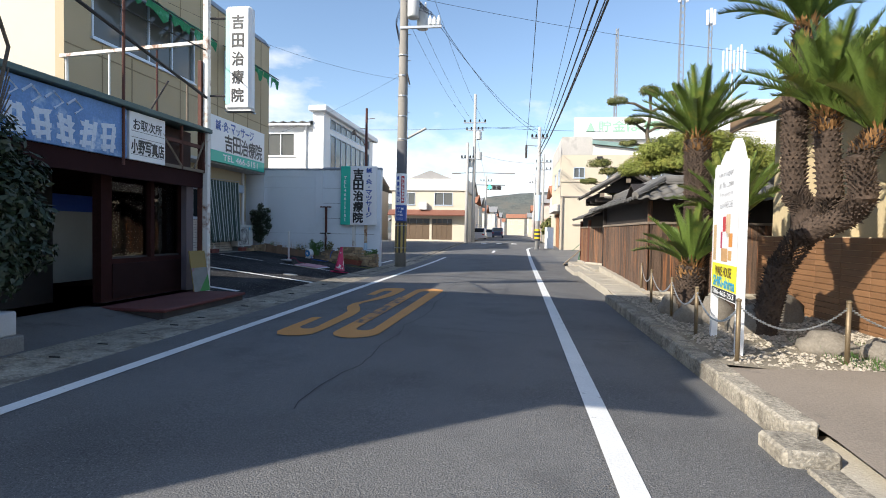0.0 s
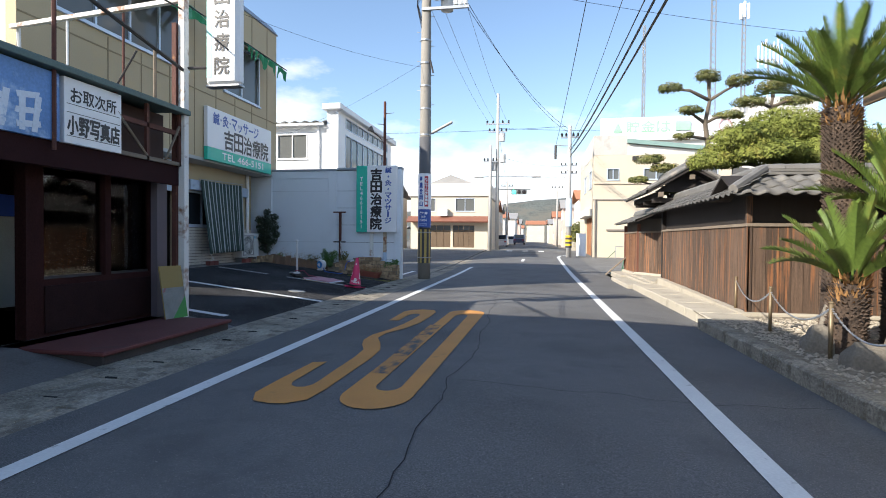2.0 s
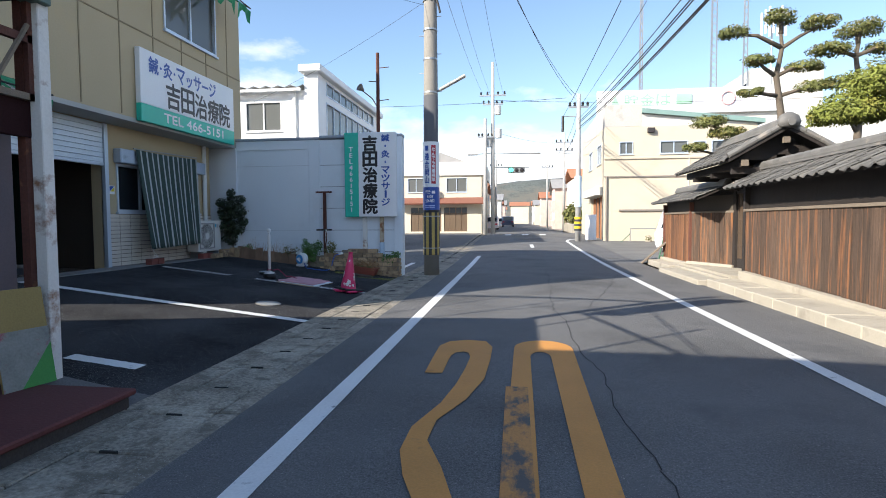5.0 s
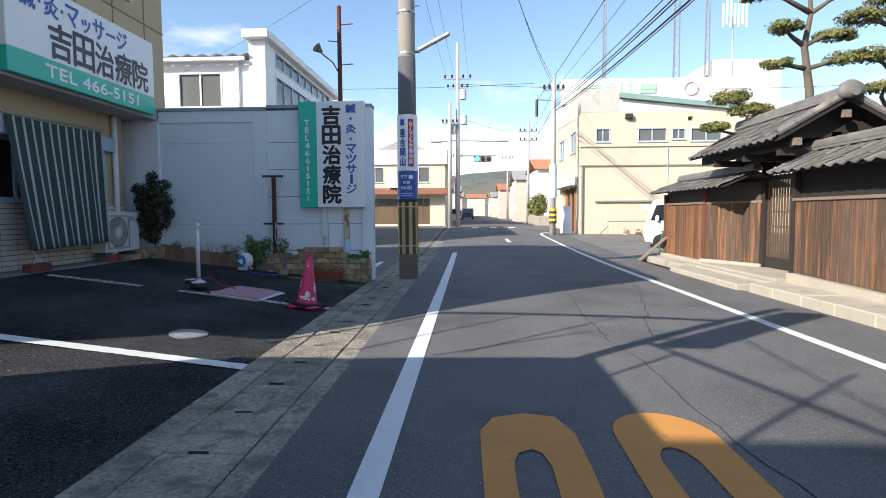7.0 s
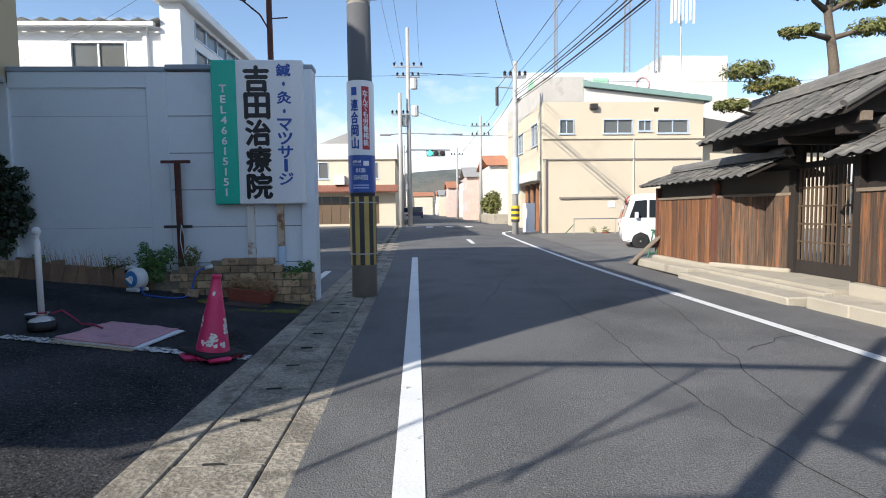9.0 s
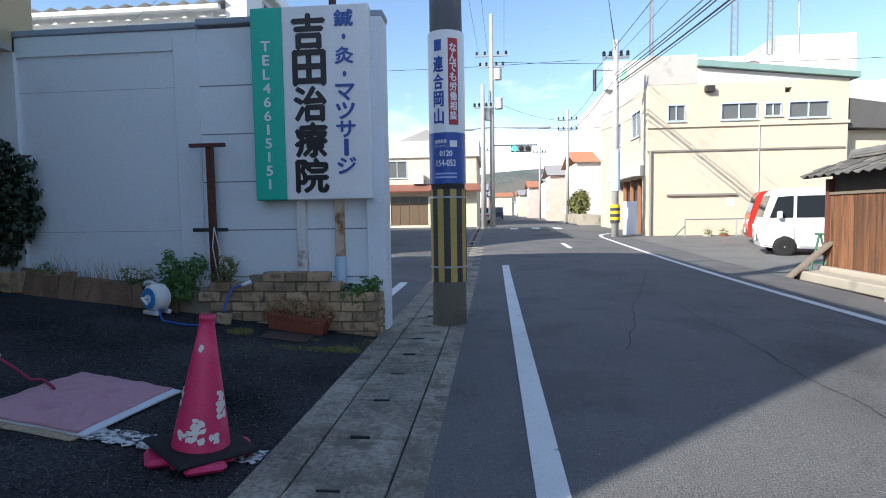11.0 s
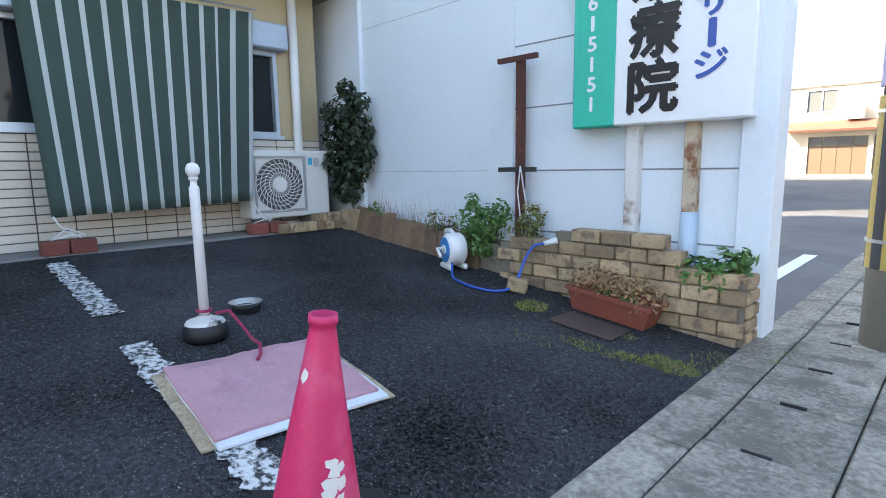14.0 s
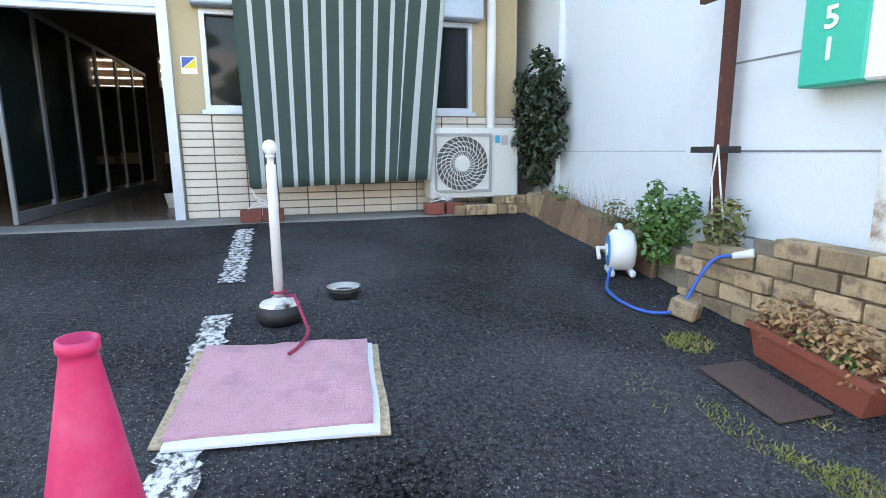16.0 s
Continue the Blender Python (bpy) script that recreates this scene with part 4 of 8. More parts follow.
part("strut", rod([(-7.7, 9.65, 4.52), (-7.7, 9.65, 3.05)], 0.018, 6), WHITE_PAINT, S)
part("strut", rod([(-6.6, 9.5, 4.5), (-6.6, 9.5, 3.02)], 0.018, 6), RUST, S)
part("strut", rod([(-6.3, 9.4, 3.9), (-6.9, 9.4, 3.02)], 0.015, 6), DARK_STEEL, S)
part("strut", rod([(-5.5, 8.75, 3.66), (-5.5, 8.75, 2.98)], 0.02, 6), GREY_WOOD, S)
S = thing("hanging_sign", (-4.9, 9.4, 3.33), "tall white lightbox sign with rounded ends and black letters", "sign")
part("lightbox", box(-5.15, -4.65, 9.3, 9.5, 3.33, 5.17, 0.05), PANEL_WHITE, S)
part("band", box(-5.12, -5.04, 9.296, 9.301, 3.43, 5.07), mat("pale_turquoise_film", (0.35, 0.7, 0.62), 0.5), S)
write("吉田治療院", column(-5.0, -4.78, 5.04, 3.43, 5, 0.25), SIGN_BLACK, S, FY(9.295), bold=0.006)
part("rim", box(-5.16, -4.64, 9.33, 9.47, 3.31, 3.35, 0.01), STEEL, S)
for z in (3.6, 4.98):
    part("bracket", rod([(-5.5, 9.36, z), (-5.1, 9.4, z)], 0.02, 6), DARK_STEEL, S)
S = thing("leaning_board", (-5.35, 8.95, 0.1), "faded yellow and green board leaning on the post", "board")
M = pose(-5.40, 9.06, 0.1, 0, -10, -12)
part("board", box(-0.012, 0.012, -0.2, 0.16, 0, 0.72, 0.004, None, M), mat("faded_straw_board", (0.30, 0.22, 0.08), 0.8), S)
part("print", box(0.012, 0.015, -0.2, 0.16, 0.0, 0.42, 0, None, M), mat("grey_print", (0.22, 0.23, 0.22), 0.7, 0.2, 8, 60, 0, stain=(0.3, 0.05, 0.08), stain_scale=9, stain_at=0.58), S)
bm = bmesh.new()
bm.faces.new([bm.verts.new(M @ Vector(c)) for c in ((0.0165, -0.08, 0.0), (0.0165, 0.16, 0.0), (0.0165, 0.16, 0.3))])
part("print", bm, mat("leaf_green_print", (0.05, 0.26, 0.06), 0.6), S)

# ---- gutter covers and kerbs on the clinic side ----
G = thing("gutter_kerb", (-4.2, 5, -0.05), "worn concrete gutter covers between kerb strips", "pavement", "", "structure")
part("bed", sheet([-4.70, -4.25, -3.79], span(-20, 46, 1.1), lambda x, y: -0.075 + rise(y)), OLD_CONCRETE, G)
for k in range(42):
    y = -14 + 0.61 * k * 1.8
    for x0, x1 in ((-4.69, -4.46), (-3.97, -3.79)):
        zz = -0.045 + rise(y)
        part("kerb_block", box(x0, x1, y, y + 1.085, zz - 0.06, zz + 0.012, 0.008), OLD_CONCRETE, G)
for k in range(100):
    y = -14 + 0.605 * k
    ob = part("gutter_cover", box(-4.45, -3.98, y, y + 0.595, -0.11 + rise(y), -0.038 + rise(y) + 0.004 * (k % 3), 0.008), OLD_CONCRETE, G)
    part("grip_slot", box(-4.30, -4.19, y - 0.014, y + 0.001, -0.02 + rise(y) - 0.03, -0.0255 + rise(y)), mat("dark_slot", (0.02, 0.02, 0.02), 0.9), ob)

# ---- what stands at the back of the clinic's open passage ----
TB = thing("side_table", (-15.4, 13.95, 0.44), "low dark wooden table against the passage's back wall", "table")
part("tabletop", box(-15.75, -15.05, 13.5, 14.4, 0.86, 0.90, 0.006), DARK_WOOD, TB)
for x in (-15.7, -15.14):
    for y in (13.54, 14.32):
        part("leg", box(x, x + 0.05, y, y + 0.05, 0.44, 0.86, 0.004), DARK_WOOD, TB)
CARD = mat("pale_cardboard", (0.42, 0.33, 0.23), 0.85, 0.1, 4, 40, 0.1)
for y, w, h in ((13.58, 0.3, 0.2), (14.0, 0.26, 0.14)):
    C = thing("cardboard_box", (-15.4, y + w / 2, 0.90), "small pale cardboard box on the low table", "box", "boxes in the passage")
    part("body", box(-15.55, -15.2, y, y + w, 0.902, 0.902 + h, 0.004), CARD, C)
    part("flap", box(-15.55, -15.2, y - 0.01, y + w / 2, 0.904 + h, 0.909 + h), CARD, C)
    part("flap", box(-15.55, -15.2, y + w / 2 + 0.004, y + w + 0.01, 0.904 + h, 0.909 + h), CARD, C)
P = thing("plant_pot", (-11.0, 14.45, 0.44), "small white pot on the passage floor", "pot")
part("body", lathe([(0.01, 0.0), (0.07, 0.0), (0.10, 0.16), (0.105, 0.17), (0.09, 0.17), (0.08, 0.12), (0.01, 0.12)], 14, (-11.0, 14.45, 0.442)), WHITE_PAINT, P, "", True)
# ---- garden side: ground, kerb, pavement ----
SOIL = mat("garden_gravel_soil", (0.22, 0.19, 0.14), 0.95, 0.35, 2, 50, 1.0, stain=(0.12, 0.1, 0.07), stain_scale=2.2, stain_at=0.55)
solid("garden_bed", sheet(span(1.96, 9.0, 0.35), span(5.3, 11.75, 0.35), lambda x, y: 0.06 + 0.04 * noise.noise((x * 1.3, y * 1.3, 2))), SOIL, "stony garden bed with pale gravel", "ground", "structure")
solid("yard_ground", sheet([2.75, 6, 14], span(11.6, 23.2, 2), lambda x, y: 0.05), SOIL, "bare soil yard behind the board fence", "ground", "structure")
solid("driveway", sheet([1.98] + span(2.3, 14, 1.5), span(-20, 2.6, 1.5) + [3.6, 4.5, 5.35], lambda x, y: -0.01 + 0.015 * (x - 2) + (0.06 if y > 3.5 else 0)), mat("brown_drive_concrete", (0.24, 0.20, 0.16), 0.9, 0.2, 1, 60, 0.4, stain=(0.14, 0.12, 0.1), stain_scale=1.2), "brownish concrete drive beside the garden", "driveway", "structure")
K = thing("garden_kerb", (1.97, 7, 0), "rough grey concrete kerb along the garden", "kerb", "", "structure")
for k in range(12):
    y = 3.78 + k * 0.59
    part("kerb_stone", box(1.79, 1.99, y, y + 0.582, -0.12, 0.085 - 0.01 * (k % 2), 0.018), OLD_CONCRETE, K)
part("kerb_stone", box(1.62, 1.93, 3.42, 3.77, -0.12, 0.03, 0.02), OLD_CONCRETE, K)
for k in range(14):
    part("kerb_stone", box(1.72, 1.9, 3.4 - (k + 1) * 0.6, 3.39 - k * 0.6, -0.12, -0.045, 0.012), OLD_CONCRETE, K)
solid("gutter_apron", sheet([1.9, 2.3], span(-12, 3.9, 1.2), lambda x, y: -0.062 + 0.06 * (x > 2)), PALE_CONCRETE, "pale sloping concrete apron at the drive", "pavement", "structure")
K = thing("fence_pavement", (2.3, 16, 0), "raised concrete gutter ledge along the fence", "pavement", "", "structure")
for k in range(9):
    y = 10.85 + k * 0.72
    part("ledge_block", box(1.98, 2.60, y, y + 0.712, -0.12, 0.075 + 0.006 * (k % 2), 0.015), PALE_CONCRETE, K)
part("gate_step", prism([(2.5, 17.47), (3.6, 17.47), (3.6, 19.5), (3.3, 19.5), (2.5, 20.8)], "z", -0.12, 0.13), PALE_CONCRETE, K)
part("gate_step", box(1.85, 2.35, 17.5, 20.6, -0.12, 0.03, 0.02), PALE_CONCRETE, K)
part("ledge_block", box(2.35, 2.50, 17.5, 20.9, -0.12, 0.08, 0.015), PALE_CONCRETE, K)
part("ledge_block", box(2.2, 2.60, 20.92, 23.5, -0.12, 0.06, 0.02), PALE_CONCRETE, K)


# ---- board fence with its tiled coping, and the gate ----
def tile_mesh():
    bm = bmesh.new()
    w, l, n = 0.275, 0.31, 8
    prof = [(w * i / n - w / 2, 0.022 * math.sin((i / n) * math.tau * 0.98 + 2.6)) for i in range(n + 1)]
    rows = [[bm.verts.new((u, v, h + dz)) for u, h in prof] for v, dz in ((0.0, -0.028), (0.0, 0.0), (l, 0.0))]
    for r0, r1 in zip(rows, rows[1:]):
        for i in range(n):
            bm.faces.new((r0[i], r0[i + 1], r1[i + 1], r1[i]))
    me = bpy.data.meshes.new("tile")
    bm.to_mesh(me)
    bm.free()
    me.shade_smooth()
    me.materials.append(ROOF_TILE)
    return me


TILE_ME = tile_mesh()


def tile_slope(parent, eave, along, inward, length, rows, pitch, hip0=0.0, hip1=0.0):
    """Rows of tiles on a slope: eave start, direction of the eave, direction up the slope in plan, and hips at its ends."""
    a, i = Vector((*along, 0)), Vector((*inward, 0))
    s, c = math.sin(radians(pitch)), math.cos(radians(pitch))
    up = i * c + Vector((0, 0, s))
    nrm = a.cross(up)
    if nrm.z < 0:
        nrm = -nrm
    step = 0.25
    for r in range(rows):
        d = r * step
        u = hip0 * d * c + 0.135
        while u < length - hip1 * d * c:
            o = Vector(eave) + a * u + up * d + nrm * (0.035 + 0.004 * math.sin(u * 9 + r))
            m = Matrix((a, up, nrm)).transposed().to_4x4()
            m.translation = o - LOC[parent]
            if a.cross(up).z < 0:
                m = m @ Matrix.Diagonal((-1, 1, 1, 1))
            t = new("tile", TILE_ME)
            t.parent = parent
            t.matrix_basis = m @ Matrix.Rotation(random.uniform(-0.02, 0.02), 4, "Z") @ pose(0, 0, 0, -4, 0, 0)
            u += 0.255
    return


FE = thing("board_fence", (2.8, 14.5, 0), "weathered brown board fence with a grey tiled coping", "fence")
part("plinth", prism([(11.48, -0.1), (17.36, -0.1), (17.36, 0.24), (11.48, 0.10)], "x", 2.60, 2.86), PALE_CONCRETE, FE)
part("plinth", box(2.86, 6.5, 11.48, 11.74, -0.1, 0.10, 0.015), PALE_CONCRETE, FE)
y = 11.58
while y < 17.36:
    w = random.uniform(0.17, 0.24)
    part("plank", box(2.715 + random.uniform(0, 0.008), 2.745, y, min(17.4, y + w - 0.006), 0.10 + 0.024 * (y - 11.5) + random.uniform(0, 0.02), 1.45, 0.002), PLANK, FE)
    y += w
x = 2.76
while x < 6.3:
    w = random.uniform(0.17, 0.24)
    part("plank", box(x, x + w - 0.006, 11.595 + random.uniform(0, 0.008), 11.625, 0.09, 1.45, 0.002), PLANK, FE)
    x += w
part("top_rail", box(2.69, 2.76, 11.57, 17.42, 1.45, 1.50, 0.004), GREY_WOOD, FE)
part("top_rail", box(2.76, 6.4, 11.57, 11.64, 1.45, 1.50, 0.004), GREY_WOOD, FE)
part("post", box(2.70, 2.78, 11.58, 11.66, 0.09, 1.98), PLANK, FE)
part("post", box(2.70, 2.80, 17.36, 17.46, 0.2, 2.05), DARK_WOOD, FE)
# the coping's shade on this boarding is carried by its dark colour
part("upper_boarding", box(2.80, 2.86, 11.68, 17.4, 1.48, 2.12), DARK_WOOD, FE)
part("upper_boarding", box(2.86, 6.4, 11.68, 11.74, 1.48, 2.12), DARK_WOOD, FE)
part("eave_board", prism([(2.40, 1.90), (3.08, 2.25), (3.76, 1.90), (3.76, 1.94), (3.08, 2.30), (2.40, 1.94)], "y", 11.96, 17.6), DARK_WOOD, FE)
RF = part("roof", prism([(11.24, 1.90), (11.94, 2.25), (12.64, 1.90), (12.64, 1.94), (11.94, 2.29), (11.24, 1.94)], "x", 2.42, 6.5), DARK_WOOD, FE, "grey wavy clay tiles")
tile_slope(RF, (2.36, 11.2, 1.925), (0, 1), (1, 0), 6.35, 3, 27, 1.0, 0)
tile_slope(RF, (2.36, 11.2, 1.925), (1, 0), (0, 1), 4.0, 3, 27, 1.0, 0)
RT = mat("grey_ridge_tile", (0.17, 0.163, 0.152), 0.6, 0.2, 3, 60, 0.3, stain=(0.27, 0.24, 0.2), stain_scale=3, stain_at=0.58, piece=0.15)


def ridge(parent, p, q, r=0.085, base=0.0):
    """A ridge: flat courses under a row of half-round caps."""
    p, q = Vector(p), Vector(q)
    n = max(1, round((q - p).length / 0.28))
    d = (q - p).normalized()
    if base:
        sd = d.cross(Vector((0, 0, 1))).normalized() * 0.11
        bm = bmesh.new()
        for k in range(2):
            o0, o1 = p + Vector((0, 0, -base + k * base / 2)), q + Vector((0, 0, -base + k * base / 2))
            vs = [bm.verts.new(o + sd * s * (1 - 0.15 * k) + Vector((0, 0, h))) for o in (o0, o1) for s in (-1, 1) for h in (0, base / 2 - 0.008)]
            for f in ((0, 1, 3, 2), (4, 6, 7, 5), (0, 4, 5, 1), (2, 3, 7, 6), (1, 5, 7, 3), (0, 2, 6, 4)):
                bm.faces.new([vs[i] for i in f])
        part("ridge_course", bm, RT, parent)
    for i in range(n):
        a, b = p + (q - p) * i / n, p + (q - p) * (i + 0.97) / n
        part("ridge_cap", rod([a, b], [r, r * 1.07], 9), RT, parent)


ridge(FE, (3.08, 11.94, 2.39), (3.08, 17.75, 2.39), 0.08, 0.10)
ridge(FE, (3.08, 11.94, 2.39), (6.4, 11.94, 2.39), 0.08, 0.10)
ridge(FE, (2.36, 11.2, 2.0), (3.06, 11.92, 2.39), 0.075)

ORANGE_PLANK = mat("orange_weathered_planks", (0.20, 0.088, 0.038), 0.85, 0.45, 3, 40, 0.6, streak=(13, 13, 0.5), stain=(0.07, 0.042, 0.03), stain_scale=1.2, stain_at=0.5, piece=0.4)
FF = thing("board_fence", (2.8, 20.8, 0), "orange-brown board fence with a low tiled coping", "fence")
part("plinth", box(2.60, 2.86, 20.85, 23.45, -0.1, 0.14, 0.02), PALE_CONCRETE, FF)
y = 20.9
while y < 23.35:
    w = random.uniform(0.12, 0.18)
    part("plank", box(2.715 + random.uniform(0, 0.008), 2.745, y, y + w - 0.006, 0.12, 1.46, 0.002), ORANGE_PLANK, FF)
    y += w
# the wing that runs in to the gate's jamb
WING = pose(2.73, 20.86, 0, 0, 0, -180 + math.degrees(math.atan2(0.62, 1.36)))
u = 0.0
while u < 1.46:
    w = random.uniform(0.14, 0.2)
    part("plank", box(-0.015, 0.015 + random.uniform(0, 0.008), u, min(1.48, u + w - 0.006), 0.16, 1.46, 0.002, None, WING), PLANK, FF)
    u += w
part("plinth", box(-0.13, 0.12, -0.05, 1.5, -0.1, 0.19, 0.02, None, WING), PALE_CONCRETE, FF)
part("top_rail", box(-0.035, 0.035, 0, 1.48, 1.46, 1.51, 0, None, WING), GREY_WOOD, FF)
part("upper_boarding", box(-0.1, -0.04, 0, 1.48, 1.5, 1.9, 0, None, WING), mat("grey_brown_boards", (0.09, 0.075, 0.06), 0.85), FF)
x = 2.76
while x < 5.2:
    part("plank", box(x, x + 0.165, 23.36, 23.39, 0.1, 1.46, 0.002), PLANK, FF)
    x += 0.17
for y in (20.80, 23.33):
    part("post", box(2.68, 2.78, y, y + 0.1, 0.1, 1.75), mat("red_brown_post", (0.14, 0.055, 0.035), 0.8, 0.25, 3, 50, 0.3), FF)
part("top_rail", box(2.69, 2.77, 20.9, 23.4, 1.46, 1.51), GREY_WOOD, FF)
part("upper_boarding", box(2.78, 2.84, 20.9, 23.4, 1.49, 1.9), mat("grey_brown_boards", (0.09, 0.075, 0.06)), FF)
part("upper_boarding", box(2.84, 5.2, 23.33, 23.38, 1.46, 1.9), mat("grey_brown_boards", (0.09, 0.075, 0.06)), FF)
RF2 = part("roof", prism([(2.40, 1.77), (3.08, 2.06), (3.76, 1.77), (3.76, 1.81), (3.08, 2.10), (2.40, 1.81)], "y", 19.3, 23.65), DARK_WOOD, FF, "grey wavy clay tiles")
tile_slope(RF2, (2.36, 19.3, 1.79), (0, 1), (1, 0), 4.4, 3, 23, 0, 0.6)
ridge(FF, (3.08, 19.3, 2.2), (3.08, 23.3, 2.2), 0.075, 0.09)

GT = thing("entrance_gate", (3.5, 18.6, 0.1), "dark timber gate with lattice door under a tiled roof", "gate")
for y in (17.42, 19.42):
    part("post", box(3.30, 3.46, y, y + 0.15, 0.1, 2.6), DARK_WOOD, GT)
for x in (2.62, 3.38, 4.14):
    part("beam", box(x - 0.07, x + 0.07, 17.25, 20.7, 2.34, 2.5), DARK_WOOD, GT)
for y in (17.45, 18.6, 19.8):
    part("beam", box(2.45, 4.3, y - 0.06, y + 0.06, 2.22, 2.34), DARK_WOOD, GT)
for y in (17.42, 19.42):
    part("back_post", box(4.07, 4.21, y, y + 0.15, 0.1, 2.34), DARK_WOOD, GT)
part("gable_boarding", prism([(2.5, 2.5), (4.26, 2.5), (3.38, 3.03)], "y", 17.42, 17.46), DARK_WOOD, GT)
part("transom", box(3.33, 3.43, 17.57, 19.42, 1.9, 2.0), DARK_WOOD, GT)
DO = part("door", box(3.35, 3.40, 17.57, 19.42, 0.14, 0.36), DARK_WOOD, GT, "timber lattice door")
LATT = mat("brown_lattice", (0.10, 0.066, 0.042), 0.8, 0.2)
for k in range(20):
    y = 17.60 + k * 0.093
    part("lattice_bar", box(3.35, 3.38, y, y + 0.026, 0.36, 1.9), LATT, DO)
for z in (0.66, 0.96, 1.26, 1.56):
    part("lattice_rail", box(3.355, 3.39, 17.57, 19.42, z, z + 0.03), LATT, DO)
part("door_stile", box(3.345, 3.40, 18.46, 18.53, 0.14, 1.9), DARK_WOOD, DO)
for k in range(13):
    part("lattice_bar", box(3.36, 3.38, 17.6 + k * 0.14, 17.63 + k * 0.14, 2.0, 2.34), DARK_WOOD, GT)
RG = part("roof", prism([(2.3, 2.44), (3.38, 3.06), (4.46, 2.44), (4.46, 2.50), (3.38, 3.13), (2.3, 2.50)], "y", 17.15, 20.75), DARK_WOOD, GT, "steep grey tiled gable roof")
tile_slope(RG, (2.26, 17.15, 2.47), (0, 1), (1, 0), 3.6, 5, 30)
tile_slope(RG, (4.50, 20.75, 2.47), (0, -1), (-1, 0), 3.6, 5, 30)
ridge(GT, (3.38, 17.2, 3.24), (3.38, 20.75, 3.24), 0.08, 0.12)
ridge(GT, (2.28, 17.17, 2.56), (3.33, 17.17, 3.17), 0.06)
ridge(GT, (4.48, 17.17, 2.56), (3.43, 17.17, 3.17), 0.06)
bm = lathe([(0.02, 0), (0.16, 0.02), (0.19, 0.12), (0.15, 0.24), (0.05, 0.3)], 10, (0, 0, 0), None, pose(3.38, 17.12, 3.08, 0, 0, 0) @ Matrix.Diagonal((1.2, 0.5, 1, 1)))
part("ridge_ornament", bm, RT, GT, "moulded ridge end tile", True)
part("ridge_ornament", rod([(3.38, 17.0, 3.18), (3.38, 17.22, 3.18)], 0.07, 12), RT, GT)
for x in (2.62, 3.38, 4.14):
    part("beam_end", box(x - 0.06, x + 0.06, 17.18, 17.249, 2.36 if x != 3.38 else 2.8, 2.48 if x != 3.38 else 2.92), GREY_WOOD, GT)

# ---- plants ----
LEAF = {
    "cycad": mat("cycad_leaf", (0.10, 0.15, 0.03), 0.4, 0.3, 2, 30, 0.05, stain=(0.20, 0.20, 0.04), stain_scale=3, stain_at=0.56),
    "pine": mat("yellow_green_needles", (0.19, 0.215, 0.035), 0.75, 0.45, 5, 30, 0.0, stain=(0.28, 0.24, 0.05), stain_scale=2.5, stain_at=0.55),
    "niwaki": mat("olive_leaf", (0.13, 0.14, 0.035), 0.6, 0.4, 3, 30, 0.0, stain=(0.28, 0.22, 0.06), stain_scale=4, stain_at=0.54),
    "shrub": mat("dark_shrub_leaf", (0.02, 0.036, 0.013), 0.5, 0.35, 4, 30, 0.0),
    "fresh": mat("fresh_green_leaf", (0.07, 0.16, 0.03), 0.5, 0.3, 6, 30, 0.0),
    "dry": mat("dry_straw_leaf", (0.36, 0.21, 0.10), 0.8, 0.3, 8, 30, 0.0),
    # hill green is greyed so that distance haze sits in the colour
    "hill": mat("haze_greyed_hill", (0.10, 0.11, 0.10), 0.95, 0.4, 0.06, 0.5, 0.0, stain=(0.13, 0.12, 0.10), stain_scale=0.03, stain_at=0.5),
}
BARK = mat("rough_bark", (0.12, 0.095, 0.07), 0.9, 0.35, 5, 40, 0.8)
CYCAD_BARK = mat("scaly_cycad_bark", (0.06, 0.04, 0.028), 0.95, 0.5, 9, 40, 1.0, stain=(0.13, 0.09, 0.06), stain_scale=9, stain_at=0.6)
CYCAD_TOP = mat("tawny_cycad_crown", (0.36, 0.19, 0.07), 0.9, 0.25, 6, 40, 0.4)


def rnd(a, b):
    return random.uniform(a, b)


def frond(bm, base, az, rise_deg, length, droop, width=0.17, pairs=64):
    """One feather leaf: a thin midrib and two rows of narrow leaflets."""
    pts, p, e = [], Vector(base), radians(rise_deg)
    n = 16
    for i in range(n + 1):
        pts.append(p.copy())
        p = p + Vector((math.cos(az) * math.cos(e), math.sin(az) * math.cos(e), math.sin(e))) * length / n
        e -= radians(droop) / n * (0.4 + 1.2 * i / n)
    side = Vector((-math.sin(az), math.cos(az), 0))
    prev = None
    for i, q in enumerate(pts):
        w = 0.012 * (1 - 0.8 * i / n)
        row = [bm.verts.new(q + side * w), bm.verts.new(q - side * w), bm.verts.new(q + Vector((0, 0, w * 1.4)))]
        if prev:
            for k in range(3):
                bm.faces.new((prev[k], prev[(k + 1) % 3], row[(k + 1) % 3], row[k]))
        prev = row
    for k in range(pairs):
        t = 0.12 + 0.87 * k / pairs
        f = t * n
        i = min(n - 1, int(f))
        q = pts[i].lerp(pts[i + 1], f - i)
        d = (pts[i + 1] - pts[i]).normalized()
        up = side.cross(d)
        if up.z < 0:
            up = -up
        lw = width * (0.35 + 0.65 * math.sin(math.pi * min(1, 0.15 + 0.85 * t))) * rnd(0.9, 1.1)
        for s in (-1, 1):
            tip = q + side * s * lw * 0.62 + d * lw * 0.8 + up * lw * rnd(0.3, 0.5)
            bm.faces.new([bm.verts.new(c) for c in (q - d * 0.011, q + d * 0.011, tip + d * 0.003, tip)])


